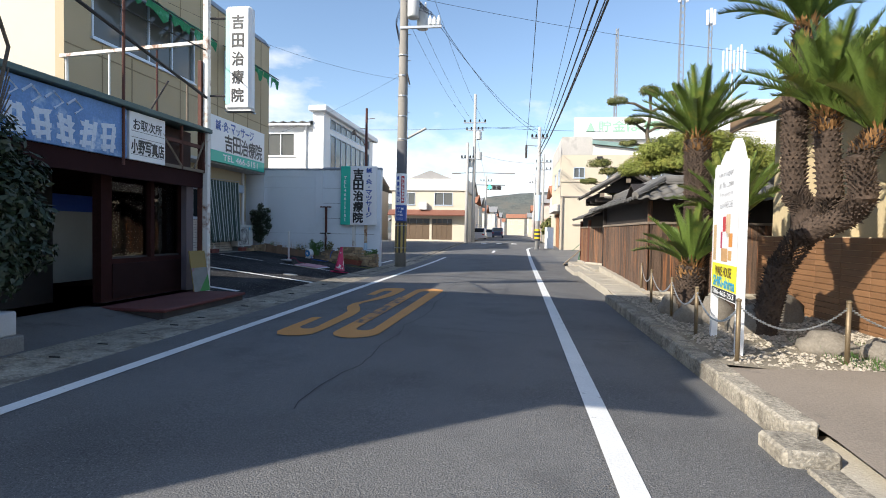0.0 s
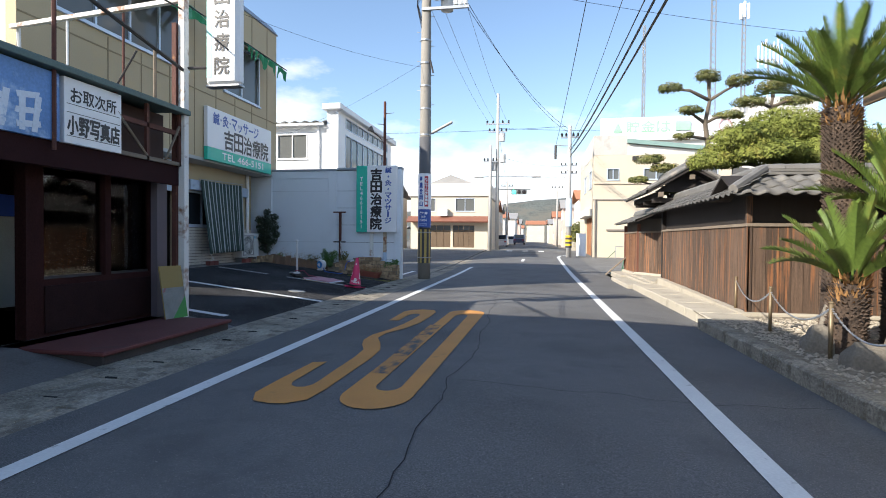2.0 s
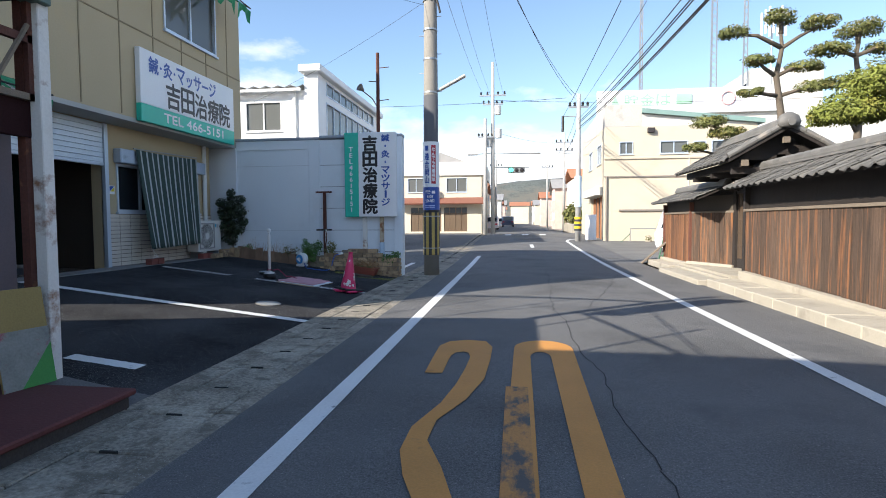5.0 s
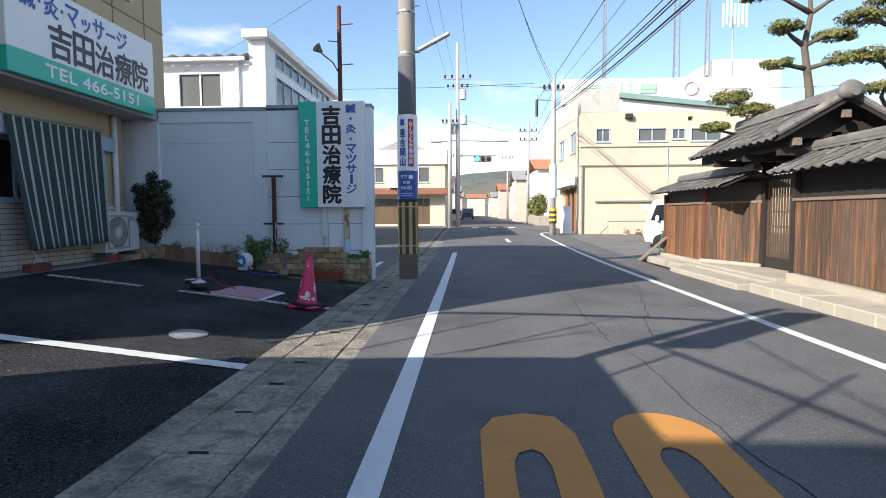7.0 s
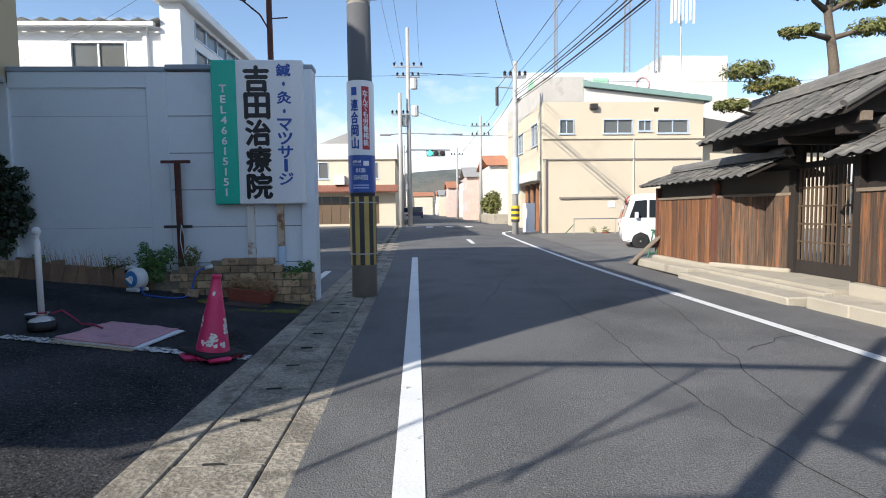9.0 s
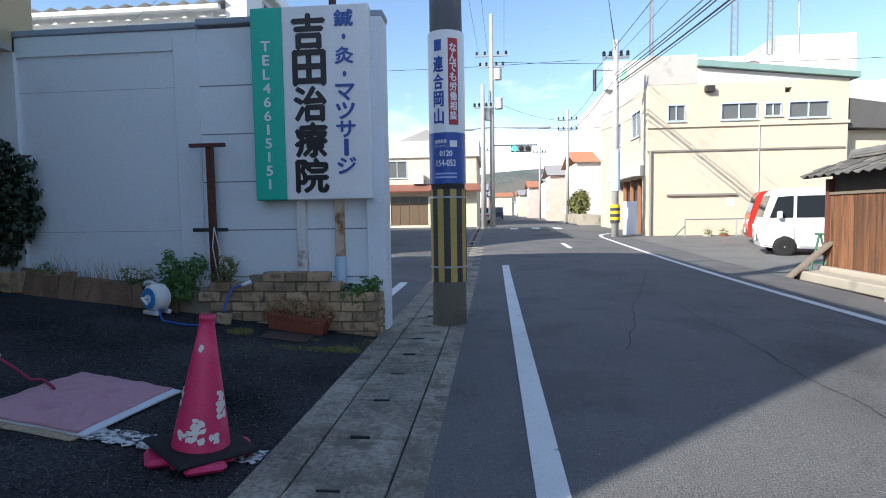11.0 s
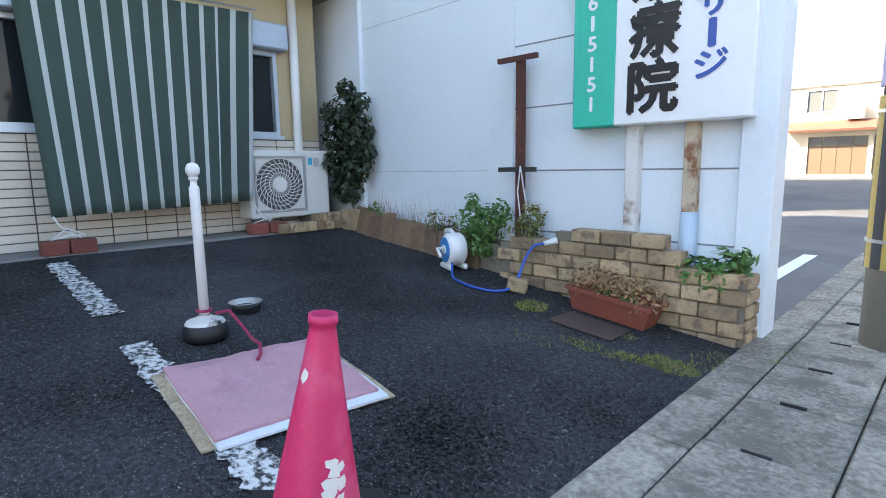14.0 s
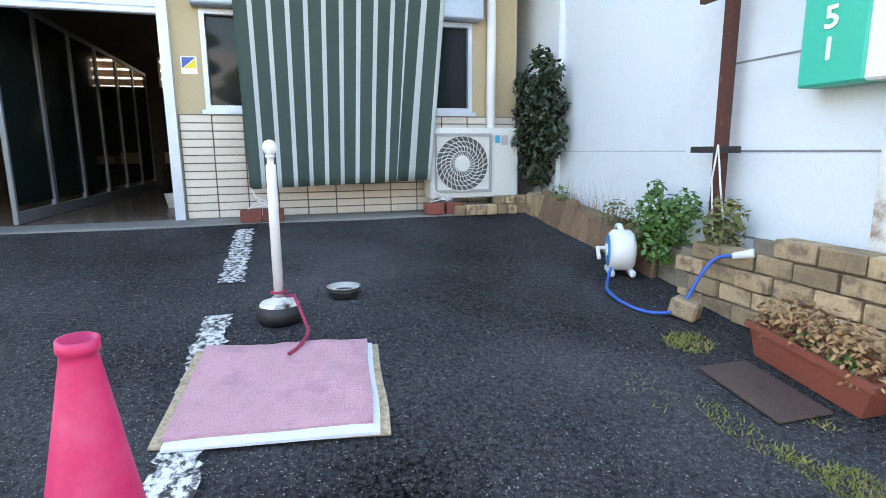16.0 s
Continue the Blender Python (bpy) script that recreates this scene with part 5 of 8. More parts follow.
def cycad(base, heads, label, fronds=34, length=1.0, radius=0.2, group="cycads in the garden"):
    """heads: (path of the trunk, its radius, leaf length)."""
    C = thing("cycad", base, label, "cycad", group)
    for path, r, ln in heads:
        pts = [Vector(p) for p in path]
        bm = rod(pts, [r * 1.12] + [r] * (len(pts) - 1), 14)
        tk = part("trunk", bm, CYCAD_BARK, C)
        sc = bmesh.new()
        total = sum((b - a).length for a, b in zip(pts, pts[1:]))
        rows_n = int(total / 0.032)
        for i in range(rows_n):
            t = i / rows_n * (len(pts) - 1)
            j = min(len(pts) - 2, int(t))
            o = pts[j].lerp(pts[j + 1], t - j)
            d = (pts[j + 1] - pts[j]).normalized()
            a = d.cross(Vector((0.9, 0.3, 0.1))).normalized()
            b = d.cross(a)
            m = max(9, int(r * 120))
            for k in range(m):
                an = (k + (i % 2) * 0.5 + rnd(-0.2, 0.2)) * math.tau / m
                n = a * math.cos(an) + b * math.sin(an)
                tg = d.cross(n)
                c = o + n * r * 0.97
                tip = c + n * rnd(0.015, 0.05) + d * rnd(0.0, 0.04)
                vs = [sc.verts.new(v) for v in (c + tg * 0.016 - d * 0.012, c - tg * 0.016 - d * 0.012, c + d * 0.02, tip)]
                sc.faces.new((vs[0], vs[1], vs[3]))
                sc.faces.new((vs[1], vs[2], vs[3]))
                sc.faces.new((vs[2], vs[0], vs[3]))
        part("bark", sc, CYCAD_BARK, tk)
        top, d = pts[-1], (pts[-1] - pts[-2]).normalized()
        tb = bmesh.new()
        for k in range(240):
            an, h = rnd(0, math.tau), rnd(-0.22, 0.1)
            n = Vector((math.cos(an), math.sin(an), 0))
            c = top + d * h + n * r * rnd(0.75, 1.02)
            tip = c + n * rnd(0.03, 0.09) + Vector((0, 0, rnd(0.02, 0.13)))
            sd = n.cross(Vector((0, 0, 1))) * 0.018
            tb.faces.new([tb.verts.new(v) for v in (c + sd, c - sd, tip)])
        part("crown_base", tb, CYCAD_TOP, C, "tawny shaggy crown base")
        for k in range(fronds):
            fb = bmesh.new()
            az = k * 2.39996 + rnd(-0.1, 0.1)
            u = (k + 0.5) / fronds
            frond(fb, top + Vector((math.cos(az), math.sin(az), 0)) * r * 0.45 + Vector((0, 0, 0.03)), az, 85 - 52 * u + rnd(-6, 6), ln * rnd(0.85, 1.1), 12 + 40 * u, 0.17 * ln)
            part("frond", fb, LEAF["cycad"], C)
    return C


cycad((2.95, 9.4, 0.05), [([(2.95, 9.4, 0.0), (2.98, 9.42, 1.2), (2.97, 9.45, 2.0), (2.95, 9.45, 2.78)], 0.19, 1.05)], "tall cycad with a shaggy trunk beside the board fence", 40)
cycad((2.6, 8.55, 0.05), [([(2.6, 8.6, 0.0), (2.62, 8.6, 0.4), (2.65, 8.6, 0.78)], 0.17, 0.85)], "low cycad sprouting among the garden stones", 26)
cycad((3.3, 8.9, 0.05), [([(3.35, 9.0, 0.0), (3.35, 9.0, 0.8), (3.38, 9.0, 1.45)], 0.16, 1.0)], "short bushy cycad behind the advert board", 26)
cycad((3.1, 7.2, 0.05), [
    ([(3.07, 7.2, 0.03), (3.24, 7.2, 0.84), (3.52, 7.2, 1.30), (3.66, 7.42, 1.5), (3.51, 7.5, 1.8), (3.48, 7.5, 2.85), (3.60, 7.5, 3.8)], 0.135, 1.1),
    ([(3.45, 7.2, 1.22), (3.70, 7.15, 1.48), (3.73, 7.1, 1.70), (3.64, 7.1, 2.65)], 0.13, 1.1),
    ([(3.5, 7.15, 1.28), (3.86, 6.95, 1.5), (3.86, 6.7, 1.71), (3.78, 6.7, 2.1), (3.97, 6.7, 2.36)], 0.13, 1.0),
], "old many-headed cycad leaning over the garden", 34)


def leaf_pad(bm, c, rx, ry, rz, count, size, flat=0.5):
    """A cushion of small leaves, denser on its rounded top."""
    c = Vector(c)
    for _ in range(count):
        while True:
            v = Vector((rnd(-1, 1), rnd(-1, 1), rnd(-flat, 1)))
            if 0.35 < v.length < 1:
                break
        lump = 1 + 0.22 * noise.noise((v.x * 3 + c.x * 7, v.y * 3 + c.y, v.z * 3))
        p = c + Vector((v.x * rx, v.y * ry, v.z * rz)) * lump
        n = (v + Vector((rnd(-0.8, 0.8), rnd(-0.8, 0.8), rnd(0, 0.9)))).normalized()
        a = n.cross(Vector((rnd(-1, 1), rnd(-1, 1), rnd(-1, 1)))).normalized()
        b = n.cross(a)
        s = size * rnd(0.6, 1.25)
        bm.faces.new([bm.verts.new(q) for q in (p + a * s, p + b * s * 0.45, p - a * s, p - b * s * 0.45)])


def niwaki(base, trunk, pads, label, leaf="niwaki", density=900, size=0.038, name="garden_pine", group="clipped garden trees"):
    T = thing(name, base, label, "tree", group)
    pts = [Vector(p) for p in trunk]
    k = len(pts)
    part("trunk", rod(pts, [0.125 - 0.095 * i / (k - 1) for i in range(k)], 9), BARK, T, "", True)
    for c, rx, rz in pads:
        c = Vector(c)
        o = min((a.lerp(b, t) for a, b in zip(pts, pts[1:]) for t in (0, 0.5, 1)), key=lambda q: (q - c + Vector((0, 0, 0.35))).length)
        mid = o.lerp(c, 0.55) + Vector((rnd(-0.08, 0.08), rnd(-0.1, 0.1), rnd(-0.02, 0.12)))
        part("limb", rod([o, mid, c - Vector((0, 0, rz * 0.2))], [0.06, 0.045, 0.02], 6), BARK, T, "", True)
        bm = bmesh.new()
        leaf_pad(bm, c, rx, rx * 0.9, rz, int(density * (rx / 0.45) ** 2), size)
        for _ in range(3):
            a = rnd(0, math.tau)
            leaf_pad(bm, c + Vector((math.cos(a) * rx * 0.7, math.sin(a) * rx * 0.6, rnd(-0.05, 0.08))), rx * 0.5, rx * 0.5, rz * 0.7, int(density * 0.3), size)
        part("crown", bm, LEAF[leaf], T)
    return T


niwaki((4.7, 20.4, 0.05), [(4.75, 20.4, 0.0), (4.72, 20.4, 2.4), (4.72, 20.45, 3.9), (4.6, 20.5, 4.9), (4.72, 20.5, 5.6), (4.65, 20.5, 6.3)],
       [((4.65, 20.5, 6.35), 0.42, 0.24), ((3.55, 20.4, 6.0), 0.36, 0.2), ((5.6, 20.5, 6.15), 0.42, 0.2), ((4.1, 20.4, 5.3), 0.36, 0.16), ((5.3, 20.6, 5.15), 0.4, 0.17), ((3.9, 20.3, 4.45), 0.3, 0.12), ((2.9, 20.3, 3.75), 0.42, 0.22), ((3.35, 20.2, 3.45), 0.4, 0.2), ((5.4, 20.5, 4.6), 0.36, 0.2), ((2.6, 20.2, 3.1), 0.28, 0.15), ((3.5, 20.3, 2.75), 0.3, 0.14)],
       "cloud-pruned tree with bare crooked limbs behind the gate")
niwaki((6.6, 20.8, 0.05), [(6.7, 20.8, 0.0), (6.65, 20.8, 2.6), (6.75, 20.8, 4.3), (6.6, 20.8, 5.4), (6.7, 20.8, 6.0)],
       [((6.7, 20.8, 6.05), 0.55, 0.25), ((6.0, 20.7, 5.55), 0.5, 0.2), ((7.4, 20.8, 5.6), 0.5, 0.22), ((6.1, 20.6, 4.7), 0.45, 0.2), ((7.2, 20.7, 4.75), 0.5, 0.22), ((6.4, 20.6, 4.0), 0.42, 0.18)],
       "cloud-pruned tree with dark tiered pads of leaves")
BP = [((3.2, 14.9, 2.95), 0.55, 0.3), ((3.8, 14.7, 3.35), 0.7, 0.4), ((4.6, 15.0, 3.6), 0.85, 0.5), ((5.4, 15.1, 3.4), 0.8, 0.5), ((4.2, 14.4, 3.0), 0.7, 0.3), ((5.1, 14.4, 2.95), 0.8, 0.35), ((6.2, 15.0, 3.2), 0.7, 0.4), ((5.9, 14.5, 2.7), 0.6, 0.3)]
niwaki((5.0, 15.2, 0.05), [(5.1, 15.3, 0.0), (5.0, 15.2, 1.4), (4.7, 15.1, 2.3), (4.7, 15.0, 3.2)], BP, "broad yellow-green pine spreading over the fence coping", "pine", 3000, 0.03)
niwaki((7.5, 13.0, 0.05), [(7.5, 13.0, 0.0), (7.4, 13.0, 2.0), (7.2, 12.9, 3.6), (7.0, 12.9, 5.0)],
       [((6.4, 12.9, 5.0), 0.7, 0.4), ((7.4, 12.9, 5.2), 0.75, 0.4), ((6.2, 12.8, 4.1), 0.7, 0.35), ((7.4, 12.8, 4.2), 0.8, 0.4), ((6.6, 12.7, 3.3), 0.7, 0.35)],
       "tall feathery pine beside the beige house", "pine", 1300, 0.045)

# ---- beige house with a brown tiled base, in the garden's back ----
BH = thing("garden_house", (7, 7, 0), "beige rendered house on a brown tiled base", "building")
BT = mat("brown_wall_tile", (0.22, 0.115, 0.055), 0.5, 0.15, 2, 50, 0.1, piece=0.15)
part("wall", box(4.62, 9, 3.6, 10.6, 1.25, 3.3), mat("yellow_beige_render", (0.52, 0.42, 0.25), 0.85, 0.1, 1, 40, 0.2), BH)
part("roof", prism([(4.05, 3.2), (9.5, 4.6), (9.5, 4.72), (4.05, 3.32)], "y", 3.0, 11.0), mat("green_copper_roof", (0.10, 0.16, 0.14), 0.5, 0.2), BH, "weathered green sheet roof")
part("eave_board", box(4.0, 4.06, 2.98, 11.02, 3.16, 3.36), mat("brown_eave_timber", (0.2, 0.13, 0.07), 0.8), BH)
part("drainpipe", rod([(4.5, 9.6, 0.1), (4.5, 9.6, 3.1)], 0.05, 8), mat("brown_pipe", (0.08, 0.05, 0.04), 0.6), BH, "", True)
TB = part("tiled_base", box(4.4, 9, 3.6, 10.6, 0.0, 1.25), mat("pale_base_joint", (0.55, 0.42, 0.26), 0.9), BH, "long brown tiles with pale joints")
course = None
for r in range(15):
    for c in range(11):
        y0, z0 = 3.62 + c * 0.634 + 0.0, 0.02 + r * 0.0817
        if course is None:
            ob = part("tile", box(4.384, 4.402, y0, y0 + 0.628, z0, z0 + 0.074, 0.002), BT, TB)
            course, c0 = ob.data, (y0, z0)
        else:
            ob = new("tile", course)
            ob.parent = TB
            ob.location = (0, y0 - c0[0], z0 - c0[1])
for r in range(15):
    part("tile", box(4.42, 5.6, 3.584, 3.602, 0.02 + r * 0.0817, 0.094 + r * 0.0817), BT, TB)

# ---- garden stones, gravel, posts with chain, advert board ----
STONE = mat("garden_stone", (0.20, 0.175, 0.14), 0.9, 0.3, 4, 40, 0.7, stain=(0.12, 0.11, 0.09), stain_scale=3, piece=0.2)


def boulder(x, y, r, h):
    bm = bmesh.new()
    bmesh.ops.create_icosphere(bm, subdivisions=3, radius=1.0)
    for v in bm.verts:
        f = 1 + 0.28 * noise.noise(v.co * 1.6 + Vector((x, y, 0)) * 5) + 0.16 * noise.noise(v.co * 4 + Vector((x, y, 3)))
        v.co = Vector((v.co.x * r * f + x, v.co.y * r * f * 0.85 + y, max(-0.1, v.co.z) * h * f + 0.06))
    return solid("garden_stone", bm, STONE, "rounded grey-brown garden stone on the gravel", "stone", "", "garden stones", True)


for x, y, r, h in ((2.8, 9.15, 0.2, 0.48), (2.78, 7.9, 0.27, 0.34), (2.48, 7.95, 0.25, 0.22), (3.0, 7.35, 0.28, 0.3), (3.3, 6.2, 0.3, 0.2), (3.7, 6.0, 0.25, 0.2), (2.4, 8.65, 0.18, 0.3), (3.75, 8.3, 0.3, 0.4)):
    boulder(x, y, r, h)
bm = bmesh.new()
for _ in range(4200):
    x, y, s = rnd(2.06, 4.35), rnd(5.35, 11.3), rnd(0.012, 0.045)
    z = 0.06 + 0.04 * noise.noise((x * 1.3, y * 1.3, 2))
    q = Matrix.Rotation(rnd(0, 6), 4, "Z") @ Matrix.Rotation(rnd(-0.4, 0.4), 4, "X")
    vs = [bm.verts.new(Vector((x, y, z)) + q @ Vector(c)) for c in ((s, 0, 0), (0, s * 0.8, 0), (-s, 0.2 * s, 0), (0, -s * 0.7, 0), (0.1 * s, 0, s * 0.6))]
    for i in range(4):
        bm.faces.new((vs[i], vs[(i + 1) % 4], vs[4]))
solid("gravel", bm, mat("pale_gravel", (0.36, 0.315, 0.25), 0.9, 0.4, 14, 40, 0.2), "pale loose gravel between the stones", "gravel", "stuff")
POST = mat("weathered_brass_post", (0.20, 0.15, 0.09), 0.5, 0.2, 3, 50, 0.1, metal=0.5)
posts = [(2.70, 12.0, 0.62), (2.42, 9.95, 0.62), (2.3, 8.25, 0.62), (2.2, 6.85, 0.62), (2.15, 5.5, 0.64), (3.15, 5.62, 0.64), (4.3, 5.7, 0.64)]
for x, y, h in posts:
    S = thing("chain_post", (x, y, 0.05), "thin weathered metal post standing in gravel", "post", "chain posts round the garden")
    part("shaft", rod([(x, y, 0.0), (x, y, h)], 0.022, 8), POST, S, "", True)
    part("cap", lathe([(0.004, 0.02), (0.024, 0.01), (0.026, 0.0), (0.02, -0.02)][::-1], 8, (x, y, h)), POST, S)
for i, ((x0, y0, h0), (x1, y1, h1)) in enumerate(zip(posts, posts[1:])):
    S = thing("hanging_chain", (x0, y0, h0 - 0.06), "slack metal chain hanging between two posts", "chain", "chains round the garden")
    n = 44
    for k in range(n):
        t = (k + 0.5) / n
        c = Vector((x0 + (x1 - x0) * t, y0 + (y1 - y0) * t, h0 - 0.05 - 0.22 * 4 * t * (1 - t)))
        d = Vector((x1 - x0, y1 - y0, 0)).normalized() * (0.55 * math.hypot(x1 - x0, y1 - y0) / n)
        if k == 0:
            lb = bmesh.new()
        rod([c - d, c + d], 0.0065 if k % 2 else 0.010, 5, lb)
    part("chain", lb, STEEL, S)
S = thing("advert_board", (2.42, 6.55, 0.05), "white speech-bubble advert board on two white posts", "sign")
BM = Matrix.Translation((2.27, 5.8, 0)) @ Matrix.Rotation(radians(90 - 6.5), 4, "Z")
# local: x along the board (0 near, 1.05 far), y out from its face towards the road, z up
out = [(0, 0.56), (1.05, 0.56), (1.05, 2.0), (0.95, 2.04), (0.86, 2.0), (0.72, 2.08), (0.58, 2.14), (0.46, 2.12), (0.34, 2.2), (0.22, 2.22), (0.12, 2.14), (0.0, 1.98)]
bm = bmesh.new()
fr, bk = [bm.verts.new(BM @ Vector((u, 0.03, v))) for u, v in out], [bm.verts.new(BM @ Vector((u, -0.03, v))) for u, v in out]
bm.faces.new(fr), bm.faces.new(bk[::-1])
for i in range(len(out)):
    bm.faces.new((fr[i], bk[i], bk[(i + 1) % len(out)], fr[(i + 1) % len(out)]))
bmesh.ops.recalc_face_normals(bm, faces=bm.faces)
part("board", bm, PANEL_WHITE, S)
part("post", box(-0.04, 0.04, -0.04, 0.03, 0, 1.98, 0.005, None, BM), WHITE_PAINT, S)
part("post", box(1.01, 1.09, -0.04, 0.03, 0, 1.9, 0.005, None, BM), WHITE_PAINT, S)
FB = lambda u, v, k: BM @ Vector((1.05 - u, 0.034 + k, v))
plate = lambda u0, u1, v0, v1, d=0.032: box(1.05 - u1, 1.05 - u0, d - 0.001, d, v0, v1, 0, None, BM)
part("yellow_band", plate(0.02, 1.03, 0.66, 0.93), mat("lemon_yellow_print", (0.85, 0.78, 0.04), 0.5), S)
part("black_band", plate(0.02, 1.03, 0.57, 0.655), SIGN_BLACK, S)
write("WARE HOUSE", [(0.18, 0.85, 0.80, 0.90)], mat("brown_print", (0.14, 0.09, 0.03), 0.5), S, FB, bold=0.003)
write("SHiKi-shima", [(0.1, 0.98, 0.68, 0.79)], mat("sky_blue_print", (0.03, 0.36, 0.62), 0.5), S, FB, bold=0.006)
write("086-465-253", [(0.08, 0.96, 0.59, 0.64)], PANEL_WHITE, S, FB, bold=0.002)
GREY_PRINT = mat("grey_print_letters", (0.35, 0.35, 0.36), 0.5)
for i, line in enumerate(("A lot of Luggage?", "ah! Yes ...then", "Why don't you carry them", "into our WARE HOUSE?")):
    write(line, [(0.2 + 0.03 * i, 0.82, 1.86 - 0.11 * i, 1.93 - 0.11 * i)], GREY_PRINT, S, FB)
for u0, u1, v0, v1, col in ((0.44, 0.56, 1.28, 1.44, (0.5, 0.04, 0.04)), (0.58, 0.74, 1.22, 1.46, (0.62, 0.45, 0.28)), (0.5, 0.66, 1.1, 1.26, (0.7, 0.72, 0.75)), (0.4, 0.66, 0.96, 1.1, (0.55, 0.32, 0.14)), (0.68, 0.82, 0.98, 1.08, (0.6, 0.36, 0.14)), (0.7, 0.84, 1.12, 1.26, (0.6, 0.25, 0.05)), (0.36, 0.43, 1.1, 1.28, (0.4, 0.03, 0.08))):
    part("picture", plate(u0, u1, v0, v1, 0.033), mat("print_%d" % int(1000 * u0 + 10 * v0), col, 0.5, 0.15, 12, 40, 0), S)
part("picture", plate(0.05, 0.17, 0.96, 1.36, 0.033), mat("tan_print", (0.6, 0.42, 0.22), 0.5, 0.2, 9, 40, 0), S)
# ---- things in the parking lot ----
CLOTH = mat("green_striped_cloth", (0.037, 0.064, 0.054), 0.85, 0.12, 3, 90, 0.2)
CLOTH_W = mat("white_cloth_stripe", (0.42, 0.455, 0.44), 0.85, 0.06, 3, 90, 0.2)
S = thing("striped_sunshade", (-9.2, 16.4, 0.8), "hanging green sunshade cloth with white stripes, tied to bricks", "sunshade")
bm = bmesh.new()
cols, n_st = [], 12
for i in range(n_st):
    cols += [(i, 0.0), (i, 0.74)]
cols.append((n_st - 0.26, 0))
edges = sorted({(i + f) / n_st for i, f in cols if (i + f) / n_st <= 1.0} | {(i + 0.37) / n_st for i in range(n_st)} | {1.0})
zs = span(0, 1, 0.06)
rows = []
for u in edges:
    col = []
    for v in zs:
        y_top, y_bot = 15.40 + u * 2.04, 15.46 + u * 1.74
        fold = 0.05 * math.exp(-((u - 0.83) / 0.05) ** 2) * (1 - v)
        y = y_top + (y_bot - y_top) * (1 - v) + (-0.10 * math.exp(-((u - 0.86) / 0.05) ** 2) * (0.4 + 0.6 * (1 - v)))
        x = -9.30 + 0.24 * (1 - v) ** 1.1 + 0.018 * math.sin(u * 31 + v * 2) * (1.15 - v) + fold
        z = 2.72 - (1 - v) * (1.96 - 0.05 * u) + 0.10 * (u - 0.0) * v * 0.3 - 0.02 * math.sin(u * math.pi) * v
        col.append(bm.verts.new((x, y, z)))
    rows.append(col)
white = []
for a in range(len(edges) - 1):
    mid = (edges[a] + edges[a + 1]) / 2 * n_st
    for b in range(len(zs) - 1):
        f = bm.faces.new((rows[a][b], rows[a + 1][b], rows[a + 1][b + 1], rows[a][b + 1]))
        f.material_index = 1 if (mid % 1.0) > 0.74 else 0
        f.smooth = True
cl = part("cloth", bm, CLOTH, S, "green and white striped cloth")
cl.data.materials.append(CLOTH_W)
md = cl.modifiers.new("thickness", "SOLIDIFY")
md.thickness = 0.004
part("hanging_rail", rod([(-9.31, 15.35, 2.73), (-9.31, 17.48, 2.79)], 0.012, 6), STEEL, S)
BRICK_RED = mat("dull_red_brick", (0.22, 0.065, 0.05), 0.85, 0.2, 5, 60, 0.4, piece=0.2)
for y, z in ((15.36, 0.455), (15.56, 0.455), (17.13, 0.455), (17.34, 0.455)):
    solid("red_brick", box(-9.14, -9.0, y, y + 0.19, z, z + 0.115, 0.008), BRICK_RED, "dull red weight brick tied under the sunshade", "brick", "", "weight bricks")
for y in (15.55, 17.28):
    S = thing("tie_rope", (-9.07, y, 0.57), "knotted white cord on a weight brick", "rope", "tie ropes")
    pts = [(-9.06, y - 0.08, 0.77), (-9.04, y - 0.04, 0.68), (-9.07, y + 0.08, 0.63), (-9.1, y + 0.14, 0.60), (-9.04, y + 0.02, 0.61), (-9.02, y - 0.12, 0.58), (-9.06, y - 0.02, 0.65), (-9.08, y + 0.1, 0.585)]
    part("cord", rod(pts, 0.008, 5), WHITE_PAINT, S)

AC_WHITE = mat("aged_white_enamel", (0.72, 0.72, 0.69), 0.45, 0.05, 1.5, 30, 0.03)
S = thing("air_conditioner", (-9.3, 17.68, 0.5), "ageing white outdoor air conditioner unit with a round fan grille", "air conditioner")
part("casing", box(-9.46, -9.17, 17.22, 18.2, 0.60, 1.33, 0.015), AC_WHITE, S)
part("fan_recess", lathe([(0.285, 0), (0.285, 0.004), (0.02, 0.004)], 28, (0, 0, 0), None, pose(-9.169, 17.56, 0.96, 0, 90, 0)), mat("dark_fan_cavity", (0.10, 0.10, 0.10), 0.6), S)
for k in range(28):
    a = k * math.tau / 28
    pts = []
    for t in (0.0, 0.5, 1.0):
        r = 0.08 + 0.2 * t
        pts.append((-9.155, 17.56 + r * math.cos(a + t * 0.7), 0.96 + r * math.sin(a + t * 0.7)))
    part("grille_blade", rod(pts, 0.0045, 4), AC_WHITE, S)
for r in (0.13, 0.18, 0.23, 0.285):
    part("grille_ring", rod([(-9.152, 17.56 + r * math.cos(k * math.tau / 28), 0.96 + r * math.sin(k * math.tau / 28)) for k in range(29)], 0.004, 4, caps=False), AC_WHITE, S)
part("grille_hub", lathe([(0.02, 0), (0.085, 0.0), (0.08, 0.012), (0.02, 0.014)], 18, (0, 0, 0), None, pose(-9.155, 17.56, 0.96, 0, 90, 0)), AC_WHITE, S)
part("grille_frame", holed("x", -9.17, -9.155, 17.24 + 0.03, 17.89, 0.66, 1.27, [(17.29, 17.86, 0.69, 1.24)]), mat("grey_grille_frame", (0.36, 0.36, 0.35), 0.5), S)
part("badge", box(-9.17, -9.166, 17.93, 17.98, 1.17, 1.25), mat("cyan_badge", (0.03, 0.4, 0.6), 0.5), S)
